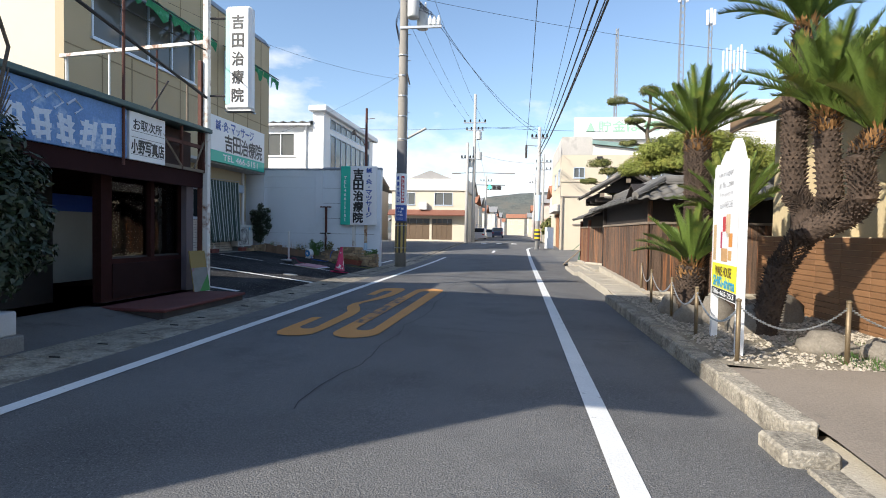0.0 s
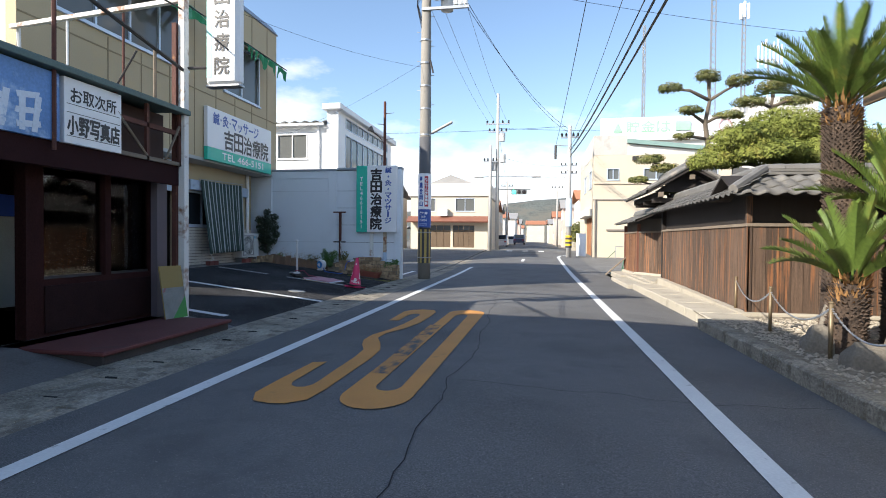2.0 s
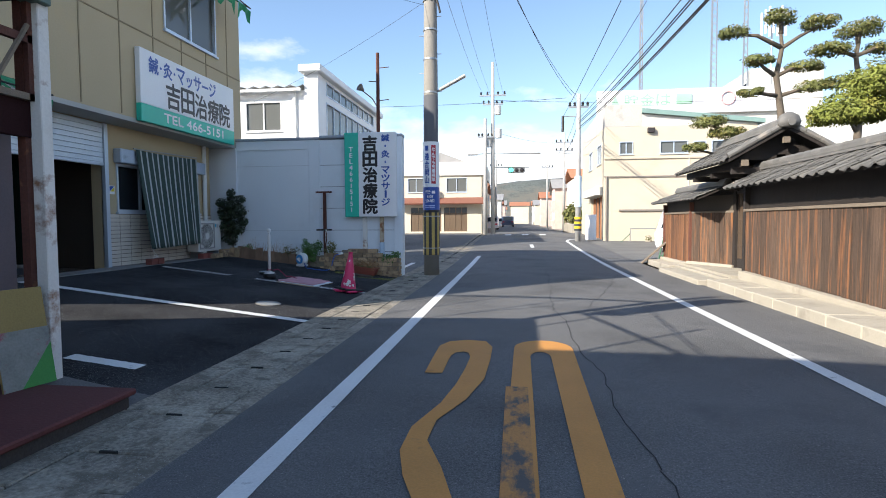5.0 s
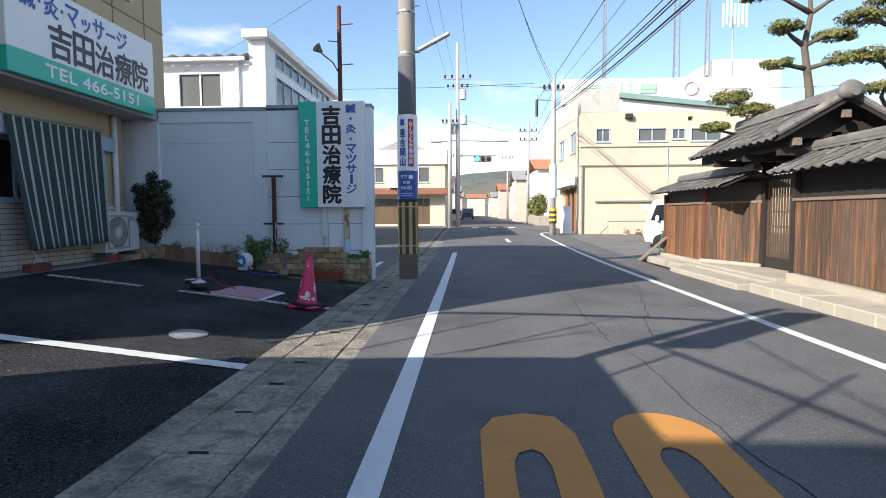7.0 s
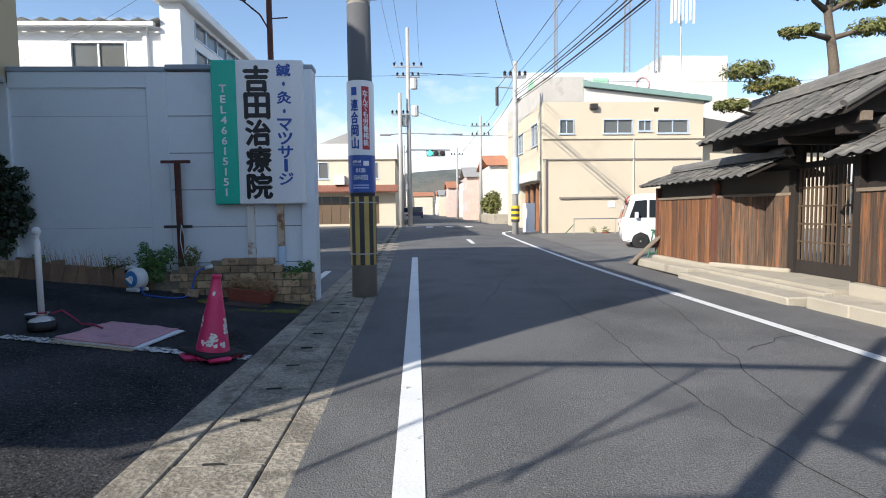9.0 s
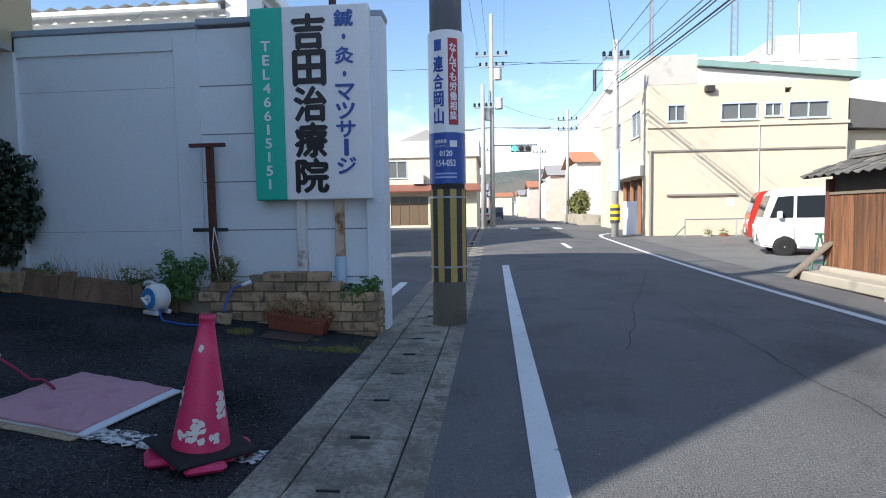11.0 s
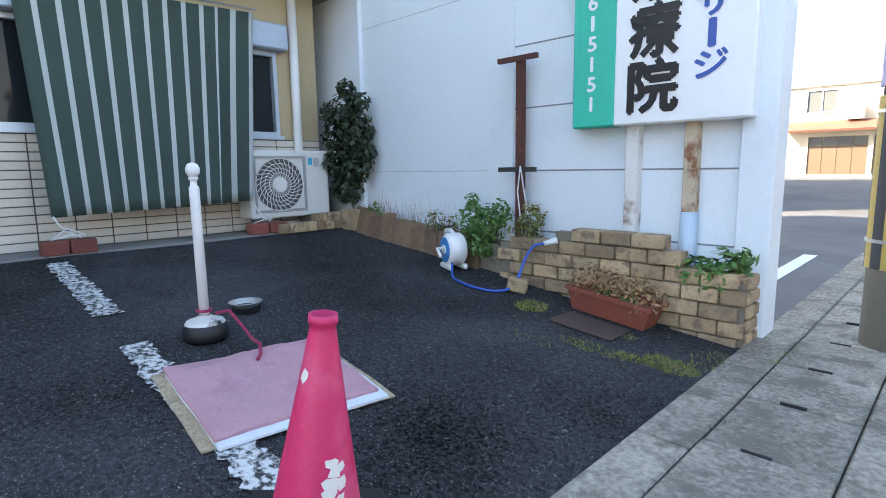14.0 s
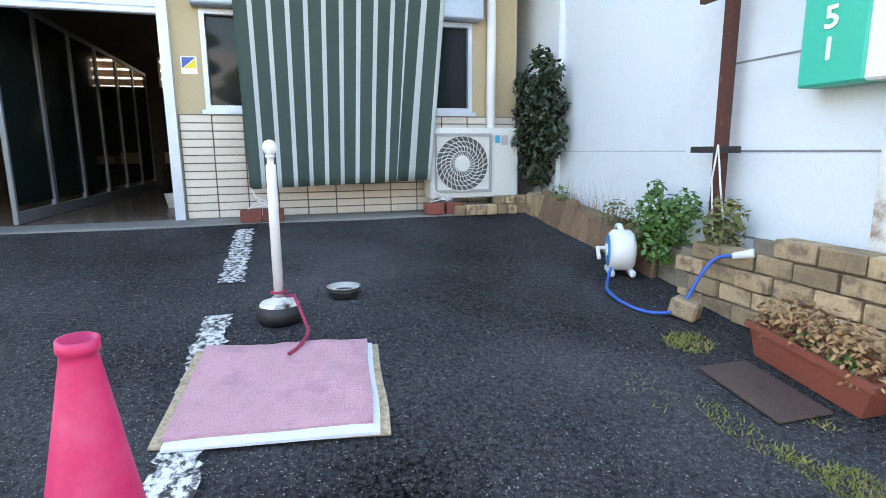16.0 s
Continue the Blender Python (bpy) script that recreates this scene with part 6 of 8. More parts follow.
part("badge", box(-9.17, -9.166, 18.0, 18.07, 1.15, 1.25), mat("grey_badge", (0.45, 0.46, 0.46), 0.5), S)
for y in (17.34, 17.95):
    part("foot", box(-9.46, -9.18, y, y + 0.12, 0.455, 0.60), mat("grey_plastic_foot", (0.16, 0.16, 0.16), 0.7), S)

TANB = mat("buff_brick", (0.42, 0.30, 0.18), 0.9, 0.25, 6, 60, 0.5, stain=(0.22, 0.15, 0.10), stain_scale=9, stain_at=0.5, piece=0.32)
MORTAR = mat("grey_mortar", (0.2, 0.17, 0.13), 0.95, 0.2, 4, 60, 0.4)
BW = thing("brick_planter_wall", (-5.6, 18.2, 0.1), "low stepped planter wall of worn buff bricks", "planter wall")
part("mortar_core", prism([(-6.6, 0.05), (-4.65, -0.08), (-4.65, 0.36), (-5.2, 0.36), (-5.2, 0.60), (-6.04, 0.60), (-6.04, 0.47), (-6.6, 0.47)], "y", 18.185, 18.27), MORTAR, BW)
part("mortar_core", box(-4.72, -4.645, 18.19, 18.5, -0.08, 0.36), MORTAR, BW)
part("soil", prism([(-6.55, 0.1), (-4.72, -0.05), (-4.72, 0.3), (-5.2, 0.32), (-6.55, 0.4)], "y", 18.27, 18.5), SOIL, BW)
for r in range(7):
    z = -0.10 + r * 0.106
    x = -6.6 + (0.12 if r % 2 else 0)
    while x < -4.68:
        w = 0.242
        top = 0.42 if x > -5.25 else (0.66 if x > -6.08 else 0.53)
        if z + 0.08 < top and z > 0.3 - 0.115 * (x + 7.6) - 0.42:
            dx = rnd(-0.006, 0.006)
            part("brick", box(x + dx, min(-4.64, x + w - 0.014), 18.155 + rnd(-0.012, 0.012), 18.29, z, z + 0.096 + rnd(-0.004, 0.002), 0.006), TANB, BW)
        x += w
for r in range(5):
    for k in range(2):
        part("brick", box(-4.735, -4.625 + rnd(-0.006, 0.006), 18.2 + k * 0.16, 18.345 + k * 0.16, -0.06 + r * 0.094, 0.022 + r * 0.094, 0.01), TANB, BW)
BW.location += Vector((-0.05, 0.07, 0))
solid("half_brick", box(-0.08, 0.08, -0.06, 0.06, 0, 0.11, 0.015, None, pose(-6.27, 17.98, z_lot(-6.27) + 0.005, 0, 12, 30)), TANB, "broken half brick lying on the asphalt", "brick")
# leaning flagstones at the foot of the wall
FLAG = mat("brown_flagstone", (0.22, 0.135, 0.085), 0.9, 0.3, 4, 50, 0.5, stain=(0.12, 0.08, 0.055), stain_scale=4, piece=0.3)
for k in range(11):
    x = -8.75 + k * 0.175
    h = rnd(0.22, 0.32)
    solid("flagstone", box(-0.09, 0.09, -0.03, 0.03, -0.05, h, 0.014, None, pose(x, 18.26, z_lot(x) + 0.01, -14 + rnd(-4, 4), rnd(-16, 10), rnd(-8, 8))), FLAG, "brown flagstone edging leaning by the wall", "stone", "", "flagstone edging")
solid("bed_soil", prism([(-8.95, 0.3), (-6.6, 0.1), (-6.6, 0.42), (-8.95, 0.62)], "y", 18.3, 18.53), SOIL, "strip of soil along the wall", "soil", "structure")
for k in range(9):
    y = 17.42 + k * 0.115
    solid("edging_brick", box(-9.06, -8.95, y, y + 0.108, 0.44, 0.545, 0.01), TANB, "worn buff edging brick below the air conditioner", "brick", "", "edging bricks")
for k in range(4):
    y = 17.86 + k * 0.115
    solid("edging_brick", box(-9.06, -8.96, y, y + 0.108, 0.545, 0.63, 0.01), TANB, "worn buff edging brick below the air conditioner", "brick", "", "edging bricks")
for x in (-8.95, -8.83):
    solid("edging_brick", box(x, x + 0.11, 18.2, 18.32, 0.42, 0.66, 0.012), TANB, "worn buff edging brick at the corner bed", "brick", "", "edging bricks")


def shrub(base, pads, leaf, label, size, count, name="shrub", stems=6):
    T = thing(name, base, label, "plant")
    for _ in range(stems):
        c = Vector(random.choice(pads)[0])
        part("stem", rod([base, Vector(base).lerp(c, 0.5) + Vector((rnd(-0.03, 0.03), rnd(-0.03, 0.03), 0)), c + Vector((rnd(-0.05, 0.05), rnd(-0.05, 0.05), 0))], 0.008, 4), BARK, T)
    bm = bmesh.new()
    for c, r in pads:
        leaf_pad(bm, c, r, r, r, int(count * (r / 0.2) ** 2), size, 0.9)
    part("foliage", bm, LEAF[leaf], T)
    return T


shrub((-8.95, 18.38, 0.6), [((-9.0, 18.33, 0.9), 0.2), ((-9.05, 18.3, 1.2), 0.22), ((-8.82, 18.34, 1.15), 0.2), ((-9.1, 18.3, 1.5), 0.2), ((-8.78, 18.33, 1.55), 0.22), ((-9.0, 18.35, 1.75), 0.22), ((-8.72, 18.33, 1.85), 0.13), ((-8.95, 18.33, 2.02), 0.12), ((-9.2, 18.25, 1.78), 0.12), ((-8.66, 18.35, 1.3), 0.13)], "shrub", "dark evergreen shrub growing in the wall corner", 0.04, 330)
shrub((-6.95, 18.36, 0.4), [((-6.95, 18.3, 0.55), 0.18), ((-6.8, 18.28, 0.62), 0.17), ((-7.02, 18.3, 0.7), 0.12), ((-6.7, 18.3, 0.72), 0.12), ((-7.05, 18.34, 0.82), 0.07), ((-6.88, 18.24, 0.45), 0.16)], "fresh", "bushy fresh green mint growing by the wall", 0.028, 420)
shrub((-6.42, 18.36, 0.4), [((-6.42, 18.33, 0.58), 0.15), ((-6.38, 18.33, 0.7), 0.13)], "niwaki", "small brown-green shrub beside the rusty post", 0.025, 420)
shrub((-4.95, 18.36, 0.32), [((-5.05, 18.34, 0.4), 0.13), ((-4.85, 18.34, 0.42), 0.15), ((-4.75, 18.32, 0.5), 0.09), ((-4.9, 18.3, 0.36), 0.12)], "fresh", "low dark green leafy plant in the brick planter", 0.036, 300)
shrub((-7.5, 18.36, 0.5), [((-7.5, 18.33, 0.58), 0.13), ((-7.3, 18.34, 0.57), 0.11)], "niwaki", "low creeping plant on the soil strip", 0.022, 300)
shrub((-8.6, 18.4, 0.6), [((-8.55, 18.36, 0.66), 0.12)], "fresh", "small green weed tuft in the corner bed", 0.025, 260)
# dry grasses and weeds
bm = bmesh.new()
for _ in range(130):
    x = rnd(-8.6, -7.3)
    p = Vector((x, rnd(18.3, 18.45), z_lot(x) + 0.15))
    h, lean = rnd(0.15, 0.42), Vector((rnd(-0.12, 0.12), rnd(-0.1, 0.03), 0))
    bm.faces.new([bm.verts.new(c) for c in (p, p + Vector((0.008, 0, 0)), p + lean + Vector((0, 0, h)))])
solid("dry_grass", bm, LEAF["dry"], "dry straw stalks along the wall foot", "grass", "stuff")
bm = bmesh.new()
for cx, cy, rx, ry, n in ((-5.98, 17.78, 0.12, 0.13, 520), (-5.3, 17.44, 0.22, 0.07, 260), (-5.05, 17.5, 0.12, 0.05, 260), (-4.88, 17.58, 0.16, 0.11, 900), (-5.25, 17.8, 0.07, 0.05, 90), (-5.6, 17.27, 0.2, 0.08, 60), (-4.75, 17.85, 0.1, 0.2, 120), (-4.45, 18.2, 0.06, 0.2, 60)):
    for _ in range(n):
        a, r = rnd(0, math.tau), math.sqrt(rnd(0, 1))
        x, y = cx + rx * r * math.cos(a), cy + ry * r * math.sin(a)
        z = z_lot(x) if x < -4.7 else -0.04
        p = Vector((x, y, z - 0.005))
        q = p + Vector((rnd(-0.03, 0.03), rnd(-0.03, 0.03), rnd(0.008, 0.035)))
        s = Vector((rnd(-1, 1), rnd(-1, 1), 0)).normalized() * 0.005
        bm.faces.new([bm.verts.new(c) for c in (p - s, p + s, q)])
solid("weeds", bm, mat("yellow_green_weed", (0.19, 0.20, 0.045), 0.7, 0.35, 9, 30, 0.0, stain=(0.3, 0.24, 0.1), stain_scale=6, stain_at=0.55), "patches of low green weeds in the asphalt", "weeds", "stuff")
bm = bmesh.new()
for _ in range(700):
    x, y = rnd(3.1, 4.3), rnd(5.4, 6.6)
    p = Vector((x, y, 0.05))
    q = p + Vector((rnd(-0.05, 0.05), rnd(-0.05, 0.05), rnd(0.03, 0.11)))
    bm.faces.new([bm.verts.new(c) for c in (p, p + Vector((0.012, 0.004, 0)), q)])
solid("grass_tuft", bm, LEAF["fresh"], "patch of bright grass on the gravel", "grass", "stuff")

# planter box with dry plants, iron cover
S = thing("planter_box", (-5.45, 18.0, 0.0), "terracotta plastic planter box with withered plants", "planter")
PM = pose(-5.50, 18.08, z_lot(-5.50) + 0.005, 0, 6.5, -2)
TERRA = mat("terracotta_plastic", (0.26, 0.07, 0.045), 0.6, 0.12, 3, 40, 0.1)
bm = bmesh.new()
lo = [(-0.28, -0.085), (0.28, -0.085), (0.28, 0.085), (-0.28, 0.085)]
hi = [(-0.32, -0.11), (0.32, -0.11), (0.32, 0.11), (-0.32, 0.11)]
inn = [(x * 0.95, y * 0.84) for x, y in hi]
rings = [[bm.verts.new(PM @ Vector((x, y, z))) for x, y in o] for o, z in ((lo, 0), (hi, 0.17), (inn, 0.17), (inn, 0.13))]
bm.faces.new(rings[0][::-1]), bm.faces.new(rings[3])
for r0, r1 in zip(rings, rings[1:]):
    for k in range(4):
        bm.faces.new((r0[k], r0[(k + 1) % 4], r1[(k + 1) % 4], r1[k]))
part("box", bm, TERRA, S)
bm = box(-0.335, 0.335, -0.125, -0.105, 0.145, 0.175, 0, None, PM)
box(-0.335, 0.335, 0.105, 0.125, 0.145, 0.175, 0, bm, PM)
part("rim", bm, TERRA, S)
bm = bmesh.new()
for k in range(3):
    leaf_pad(bm, PM @ Vector((-0.2 + k * 0.2, 0, 0.21)), 0.17, 0.15, 0.15, 420, 0.018, 0.8)
part("withered_plant", bm, LEAF["dry"], S, "withered straw-brown stalks and leaves")
bm = bmesh.new()
for k in range(2):
    leaf_pad(bm, PM @ Vector((-0.1 + k * 0.2, -0.03, 0.17)), 0.1, 0.08, 0.05, 60, 0.018, 0.8)
part("green_sprig", bm, LEAF["fresh"], S)
S = thing("iron_cover", (-5.5, 17.82, 0.0), "flat rusty brown iron cover on the asphalt", "cover")
IM = pose(-5.5, 17.76, z_lot(-5.5) + 0.006, 0, 6.5, 0)
part("plate", box(-0.23, 0.23, -0.14, 0.14, 0, 0.014, 0.004, None, IM), mat("rusty_iron_plate", (0.075, 0.045, 0.038), 0.8, 0.25, 4, 60, 0.4), S)
part("hole", lathe([(0.004, 0.0145), (0.014, 0.0145), (0.014, 0.0155), (0.004, 0.0155)], 10, (0, 0, 0), None, IM), CABLE, S)
S = thing("drain_lid", (-5.62, 13.3, 0.05), "round pale inspection lid in the asphalt", "cover")
part("lid", lathe([(0.01, 0.004), (0.15, 0.004), (0.16, 0.0), (0.16, 0.012), (0.145, 0.016), (0.01, 0.018)], 24, (0, 0, 0), None, pose(-5.62, 13.3, z_lot(-5.62) + 0.003, 0, 6.5, 0)), mat("pale_lid", (0.25, 0.26, 0.26), 0.7, 0.15, 4), S)
part("lid_ring", lathe([(0.166, 0.0), (0.185, 0.0), (0.185, 0.012), (0.166, 0.012)], 24, (0, 0, 0), None, pose(-5.62, 13.3, z_lot(-5.62) + 0.003, 0, 6.5, 0)), CONCRETE, S)

# traffic cone
PINK = mat("faded_pink_red_plastic", (0.62, 0.03, 0.13), 0.45, 0.1, 3, 50, 0.05, stain=(0.68, 0.08, 0.19), stain_scale=3, stain_at=0.55)
S = thing("traffic_cone", (-5.02, 15.325, 0.0), "faded pinkish-red traffic cone with a black rubber weight", "traffic cone")
cz = z_lot(-4.98) + 0.005
CM = pose(-5.02, 15.325, cz, 0, 5, 35) @ Matrix.Diagonal((1, 1, 0.945, 1))
bm = bmesh.new()
for a in range(4):
    box(-0.1, 0.1, 0.1, 0.26, 0, 0.045, 0.02, bm, CM @ Matrix.Rotation(a * math.pi / 2 + math.pi / 4 * 0, 4, "Z"))
box(-0.15, 0.15, -0.15, 0.15, 0.002, 0.04, 0.01, bm, CM)
part("base", bm, PINK, S)
part("rubber_weight", box(-0.215, 0.215, -0.215, 0.215, 0.048, 0.075, 0.01, None, CM @ Matrix.Rotation(radians(20), 4, "Z") @ pose(0, 0, 0, 3, 2, 0)), mat("black_rubber", (0.012, 0.012, 0.013), 0.75), S, "black square rubber weight")
part("body", lathe([(0.150, 0.03), (0.148, 0.05), (0.128, 0.18), (0.075, 0.50), (0.038, 0.735), (0.036, 0.757), (0.0415, 0.760), (0.0405, 0.785), (0.033, 0.787), (0.029, 0.70), (0.01, 0.695)], 28, (0, 0, 0), None, CM), PINK, S, "", True)
FLAKE = mat("flaked_white_sticker", (0.72, 0.70, 0.66), 0.6, 0.06, 5)


def flake(az, z0, count, spread, zr, size=0.018):
    for _ in range(count):
        bm = bmesh.new()
        a, z = az + rnd(-spread, spread), z0 + rnd(-zr, zr) + 0.0
        n = 7
        c = []
        for k in range(n):
            t = k * math.tau / n
            s = size * rnd(0.5, 1.4)
            zz = z + s * math.sin(t)
            r = 0.128 - (zz - 0.18) * 0.166 + 0.0025 if zz > 0.18 else 0.148 - (zz - 0.05) * 0.154 + 0.0025
            aa = a + s * math.cos(t) / r
            c.append(bm.verts.new(CM @ Vector((r * math.cos(aa), r * math.sin(aa), zz))))
        bm.faces.new(c)
        part("sticker_scrap", bm, FLAKE, S)


for az, z0, n, sp, zr in ((-1.55, 0.16, 9, 0.5, 0.035), (-1.2, 0.21, 6, 0.22, 0.03), (-2.5, 0.36, 8, 0.16, 0.05), (-0.15, 0.30, 12, 0.18, 0.07), (-1.4, 0.62, 1, 0.05, 0.01), (-0.6, 0.14, 4, 0.2, 0.02)):
    flake(az - radians(35), z0, n, sp, zr)

# chain-post stand, bowl, leash, mat
S = thing("pole_stand", (-6.7, 15.72, 0.2), "white plastic pole on a round black and white weighted base", "post")
sx, sy, sz = -6.74, 15.72, z_lot(-6.74) + 0.003
part("base", lathe([(0.02, 0), (0.112, 0.0), (0.124, 0.03), (0.12, 0.07), (0.095, 0.105), (0.045, 0.12), (0.03, 0.135), (0.01, 0.135)], 24, (sx, sy, sz)), mat("black_plastic_base", (0.015, 0.015, 0.017), 0.5), S, "", True)
part("base_cap", lathe([(0.108, 0.092), (0.098, 0.108), (0.047, 0.124), (0.034, 0.138), (0.03, 0.13)], 24, (sx, sy, sz)), mat("chipped_white_paint", (0.62, 0.60, 0.57), 0.6, 0.1, 4, 50, 0.1, stain=(0.02, 0.02, 0.02), stain_scale=7, stain_at=0.54), S)
part("pole", lathe([(0.027, 0.11), (0.027, 0.84), (0.025, 0.85), (0.018, 0.855), (0.018, 0.885), (0.026, 0.89), (0.026, 0.9), (0.01, 0.905)], 14, (sx, sy, sz)), WHITE_PAINT, S, "", True)
part("ball", lathe([(0.005, 0.895), (0.025, 0.905), (0.037, 0.93), (0.037, 0.95), (0.025, 0.972), (0.005, 0.98)], 14, (sx, sy, sz)), WHITE_PAINT, S, "", True)
S = thing("dog_bowl", (-7.04, 16.10, 0.24), "shallow stainless steel bowl with a dark rubber foot", "bowl")
bz = z_lot(-7.04) + 0.003
part("bowl", lathe([(0.07, 0.012), (0.098, 0.055), (0.106, 0.06), (0.098, 0.061), (0.072, 0.02), (0.01, 0.018)], 26, (-7.04, 16.10, bz)), mat("bright_steel", (0.82, 0.82, 0.82), 0.42, 0.05, 3, metal=1.0), S, "", True)
part("foot", lathe([(0.02, 0.0), (0.09, 0.0), (0.095, 0.026), (0.076, 0.03), (0.02, 0.026)], 24, (-7.04, 16.10, bz)), mat("black_plastic_base", (0.015, 0.015, 0.017)), S)
S = thing("red_leash", (-6.6, 15.75, 0.25), "twisted red leash tied to the pole base", "leash")
pts = [(-6.68, 15.76, sz + 0.15), (-6.6, 15.8, sz + 0.17), (-6.53, 15.83, sz + 0.1), (-6.46, 15.86, sz - 0.0 + 0.02), (-6.36, 15.85, z_lot(-6.36) + 0.07), (-6.26, 15.8, z_lot(-6.26) + 0.06), (-6.16, 15.72, z_lot(-6.16) + 0.06)]
part("rope", rod([Vector(a).lerp(Vector(b), t) for a, b in zip(pts, pts[1:]) for t in (0, 0.5)], 0.009, 7), mat("red_pink_rope", (0.32, 0.03, 0.08), 0.8, 0.3, 40, 90, 0.3), S)
part("knot", rod([(sx + 0.04 * math.cos(a), sy + 0.04 * math.sin(a), sz + 0.165) for a in [k * 0.7 for k in range(10)]], 0.008, 6), mat("red_pink_rope", (0.32, 0.03, 0.08)), S)


def mat_sheet(pts, dz, thick, wob):
    """A soft folded mat over four corners."""
    bm = bmesh.new()
    a, b, c, d = [Vector((x, y, 0)) for x, y in pts]
    n, m = 22, 22
    top, bot = [], []
    for i in range(n + 1):
        r0, r1 = [], []
        for j in range(m + 1):
            u, v = i / n, j / m
            p = a.lerp(b, u).lerp(d.lerp(c, u), v)
            p += Vector((0.012 * noise.noise((v * 7, u * 2, 1)), 0.012 * noise.noise((u * 7, 2, v * 2)), 0))
            z = z_lot(p.x) + dz
            h = thick + wob * noise.noise((p.x * 6, p.y * 6, dz)) + wob * 0.5 * noise.noise((p.x * 17, p.y * 17, dz))
            r0.append(bm.verts.new((p.x, p.y, z + max(0.004, h * min(1, 6 * min(u, v, 1 - u, 1 - v) + 0.55)))))
            r1.append(bm.verts.new((p.x, p.y, z)))
        top.append(r0), bot.append(r1)
    for i in range(n):
        for j in range(m):
            bm.faces.new((top[i][j], top[i + 1][j], top[i + 1][j + 1], top[i][j + 1]))
    for i in range(n):
        bm.faces.new((bot[i][0], bot[i + 1][0], top[i + 1][0], top[i][0]))
        bm.faces.new((bot[i + 1][m], bot[i][m], top[i][m], top[i + 1][m]))
    for j in range(m):
        bm.faces.new((bot[0][j + 1], bot[0][j], top[0][j], top[0][j + 1]))
        bm.faces.new((bot[n][j], bot[n][j + 1], top[n][j + 1], top[n][j]))
    return bm


S = thing("dog_mat", (-6.0, 15.8, 0.1), "folded pink towel over a straw mat and white blanket", "mat")
part("straw_mat", mat_sheet(((-5.70, 15.27), (-5.58, 16.12), (-6.32, 16.19), (-6.44, 15.33)), 0.004, 0.012, 0.004), mat("speckled_straw", (0.42, 0.33, 0.22), 0.95, 0.4, 20, 60, 0.8), S)
part("white_blanket", mat_sheet(((-5.66, 15.32), (-5.58, 16.08), (-6.31, 16.16), (-6.39, 15.38)), 0.014, 0.02, 0.005), mat("white_towel", (0.66, 0.70, 0.74), 0.95, 0.08, 5, 90, 0.5), S, "white towelling edge")
part("pink_towel", mat_sheet(((-5.70, 15.32), (-5.63, 16.06), (-6.33, 16.14), (-6.41, 15.38)), 0.030, 0.024, 0.02), mat("dusty_pink_towel", (0.54, 0.30, 0.34), 0.95, 0.12, 5, 120, 0.8, stain=(0.46, 0.24, 0.29), stain_scale=5, stain_at=0.55), S, "dusty pink terry towel")

# hose reel and hose
S = thing("hose_reel", (-7.0, 17.95, 0.24), "white plastic hose reel with a blue drum", "hose reel")
HM = pose(-7.02, 18.05, z_lot(-7.02) + 0.005, 0, 0, -24)
part("housing", lathe([(0.02, -0.085), (0.12, -0.085), (0.145, -0.06), (0.145, 0.06), (0.12, 0.085), (0.02, 0.085)], 22, (0, 0, 0), None, HM @ pose(0, 0, 0.175, 90, 0, 0)), WHITE_PAINT, S, "", True)
part("drum_face", lathe([(0.01, 0.0), (0.112, 0.0), (0.112, 0.008), (0.01, 0.012)], 22, (0, 0, 0), None, HM @ pose(0, -0.084, 0.175, 90, 0, 0)), mat("aqua_blue_plastic", (0.06, 0.28, 0.62), 0.4), S, "blue drum face")
part("drum_rim", lathe([(0.03, 0.0), (0.045, 0.0), (0.045, 0.012), (0.03, 0.012)], 16, (0, 0, 0), None, HM @ pose(0, -0.092, 0.175, 90, 0, 0)), WHITE_PAINT, S)
for s in (-1, 1):
    part("leg", box(-0.12, 0.12, s * 0.07 - 0.02, s * 0.07 + 0.02, 0, 0.05, 0.012, None, HM), WHITE_PAINT, S)
part("carry_handle", rod([HM @ Vector(c) for c in ((0.0, 0, 0.31), (-0.08, 0, 0.335), (-0.17, 0, 0.325), (-0.19, 0, 0.29))], 0.022, 8), WHITE_PAINT, S, "", True)
part("nozzle", rod([HM @ Vector(c) for c in ((-0.19, 0, 0.29), (-0.195, 0, 0.25))], 0.026, 8), CABLE, S)
part("crank", rod([HM @ Vector(c) for c in ((0, -0.11, 0.19), (0, -0.16, 0.19), (0.09, -0.16, 0.13))], 0.014, 7), WHITE_PAINT, S)
S = thing("garden_hose", (-6.5, 17.9, 0.2), "blue garden hose lying on the asphalt with a white connector", "hose")
hp = [(-6.9, 17.9, 0.1), (-6.82, 17.82, 0.015), (-6.7, 17.76, 0.015), (-6.5, 17.74, 0.015), (-6.34, 17.82, 0.015), (-6.27, 17.95, 0.06), (-6.25, 18.06, 0.25), (-6.22, 18.14, 0.36), (-6.14, 18.2, 0.39)]
pts = [(x, y, z_lot(x) + z) for x, y, z in hp]
smooth_pts = []
for i in range(len(pts) - 1):
    p0, p1, p2, p3 = [Vector(pts[max(0, min(len(pts) - 1, i + k))]) for k in (-1, 0, 1, 2)]
    for t in (0, 0.25, 0.5, 0.75):
        smooth_pts.append(0.5 * (2 * p1 + (p2 - p0) * t + (2 * p0 - 5 * p1 + 4 * p2 - p3) * t * t + (3 * p1 - p0 - 3 * p2 + p3) * t ** 3))
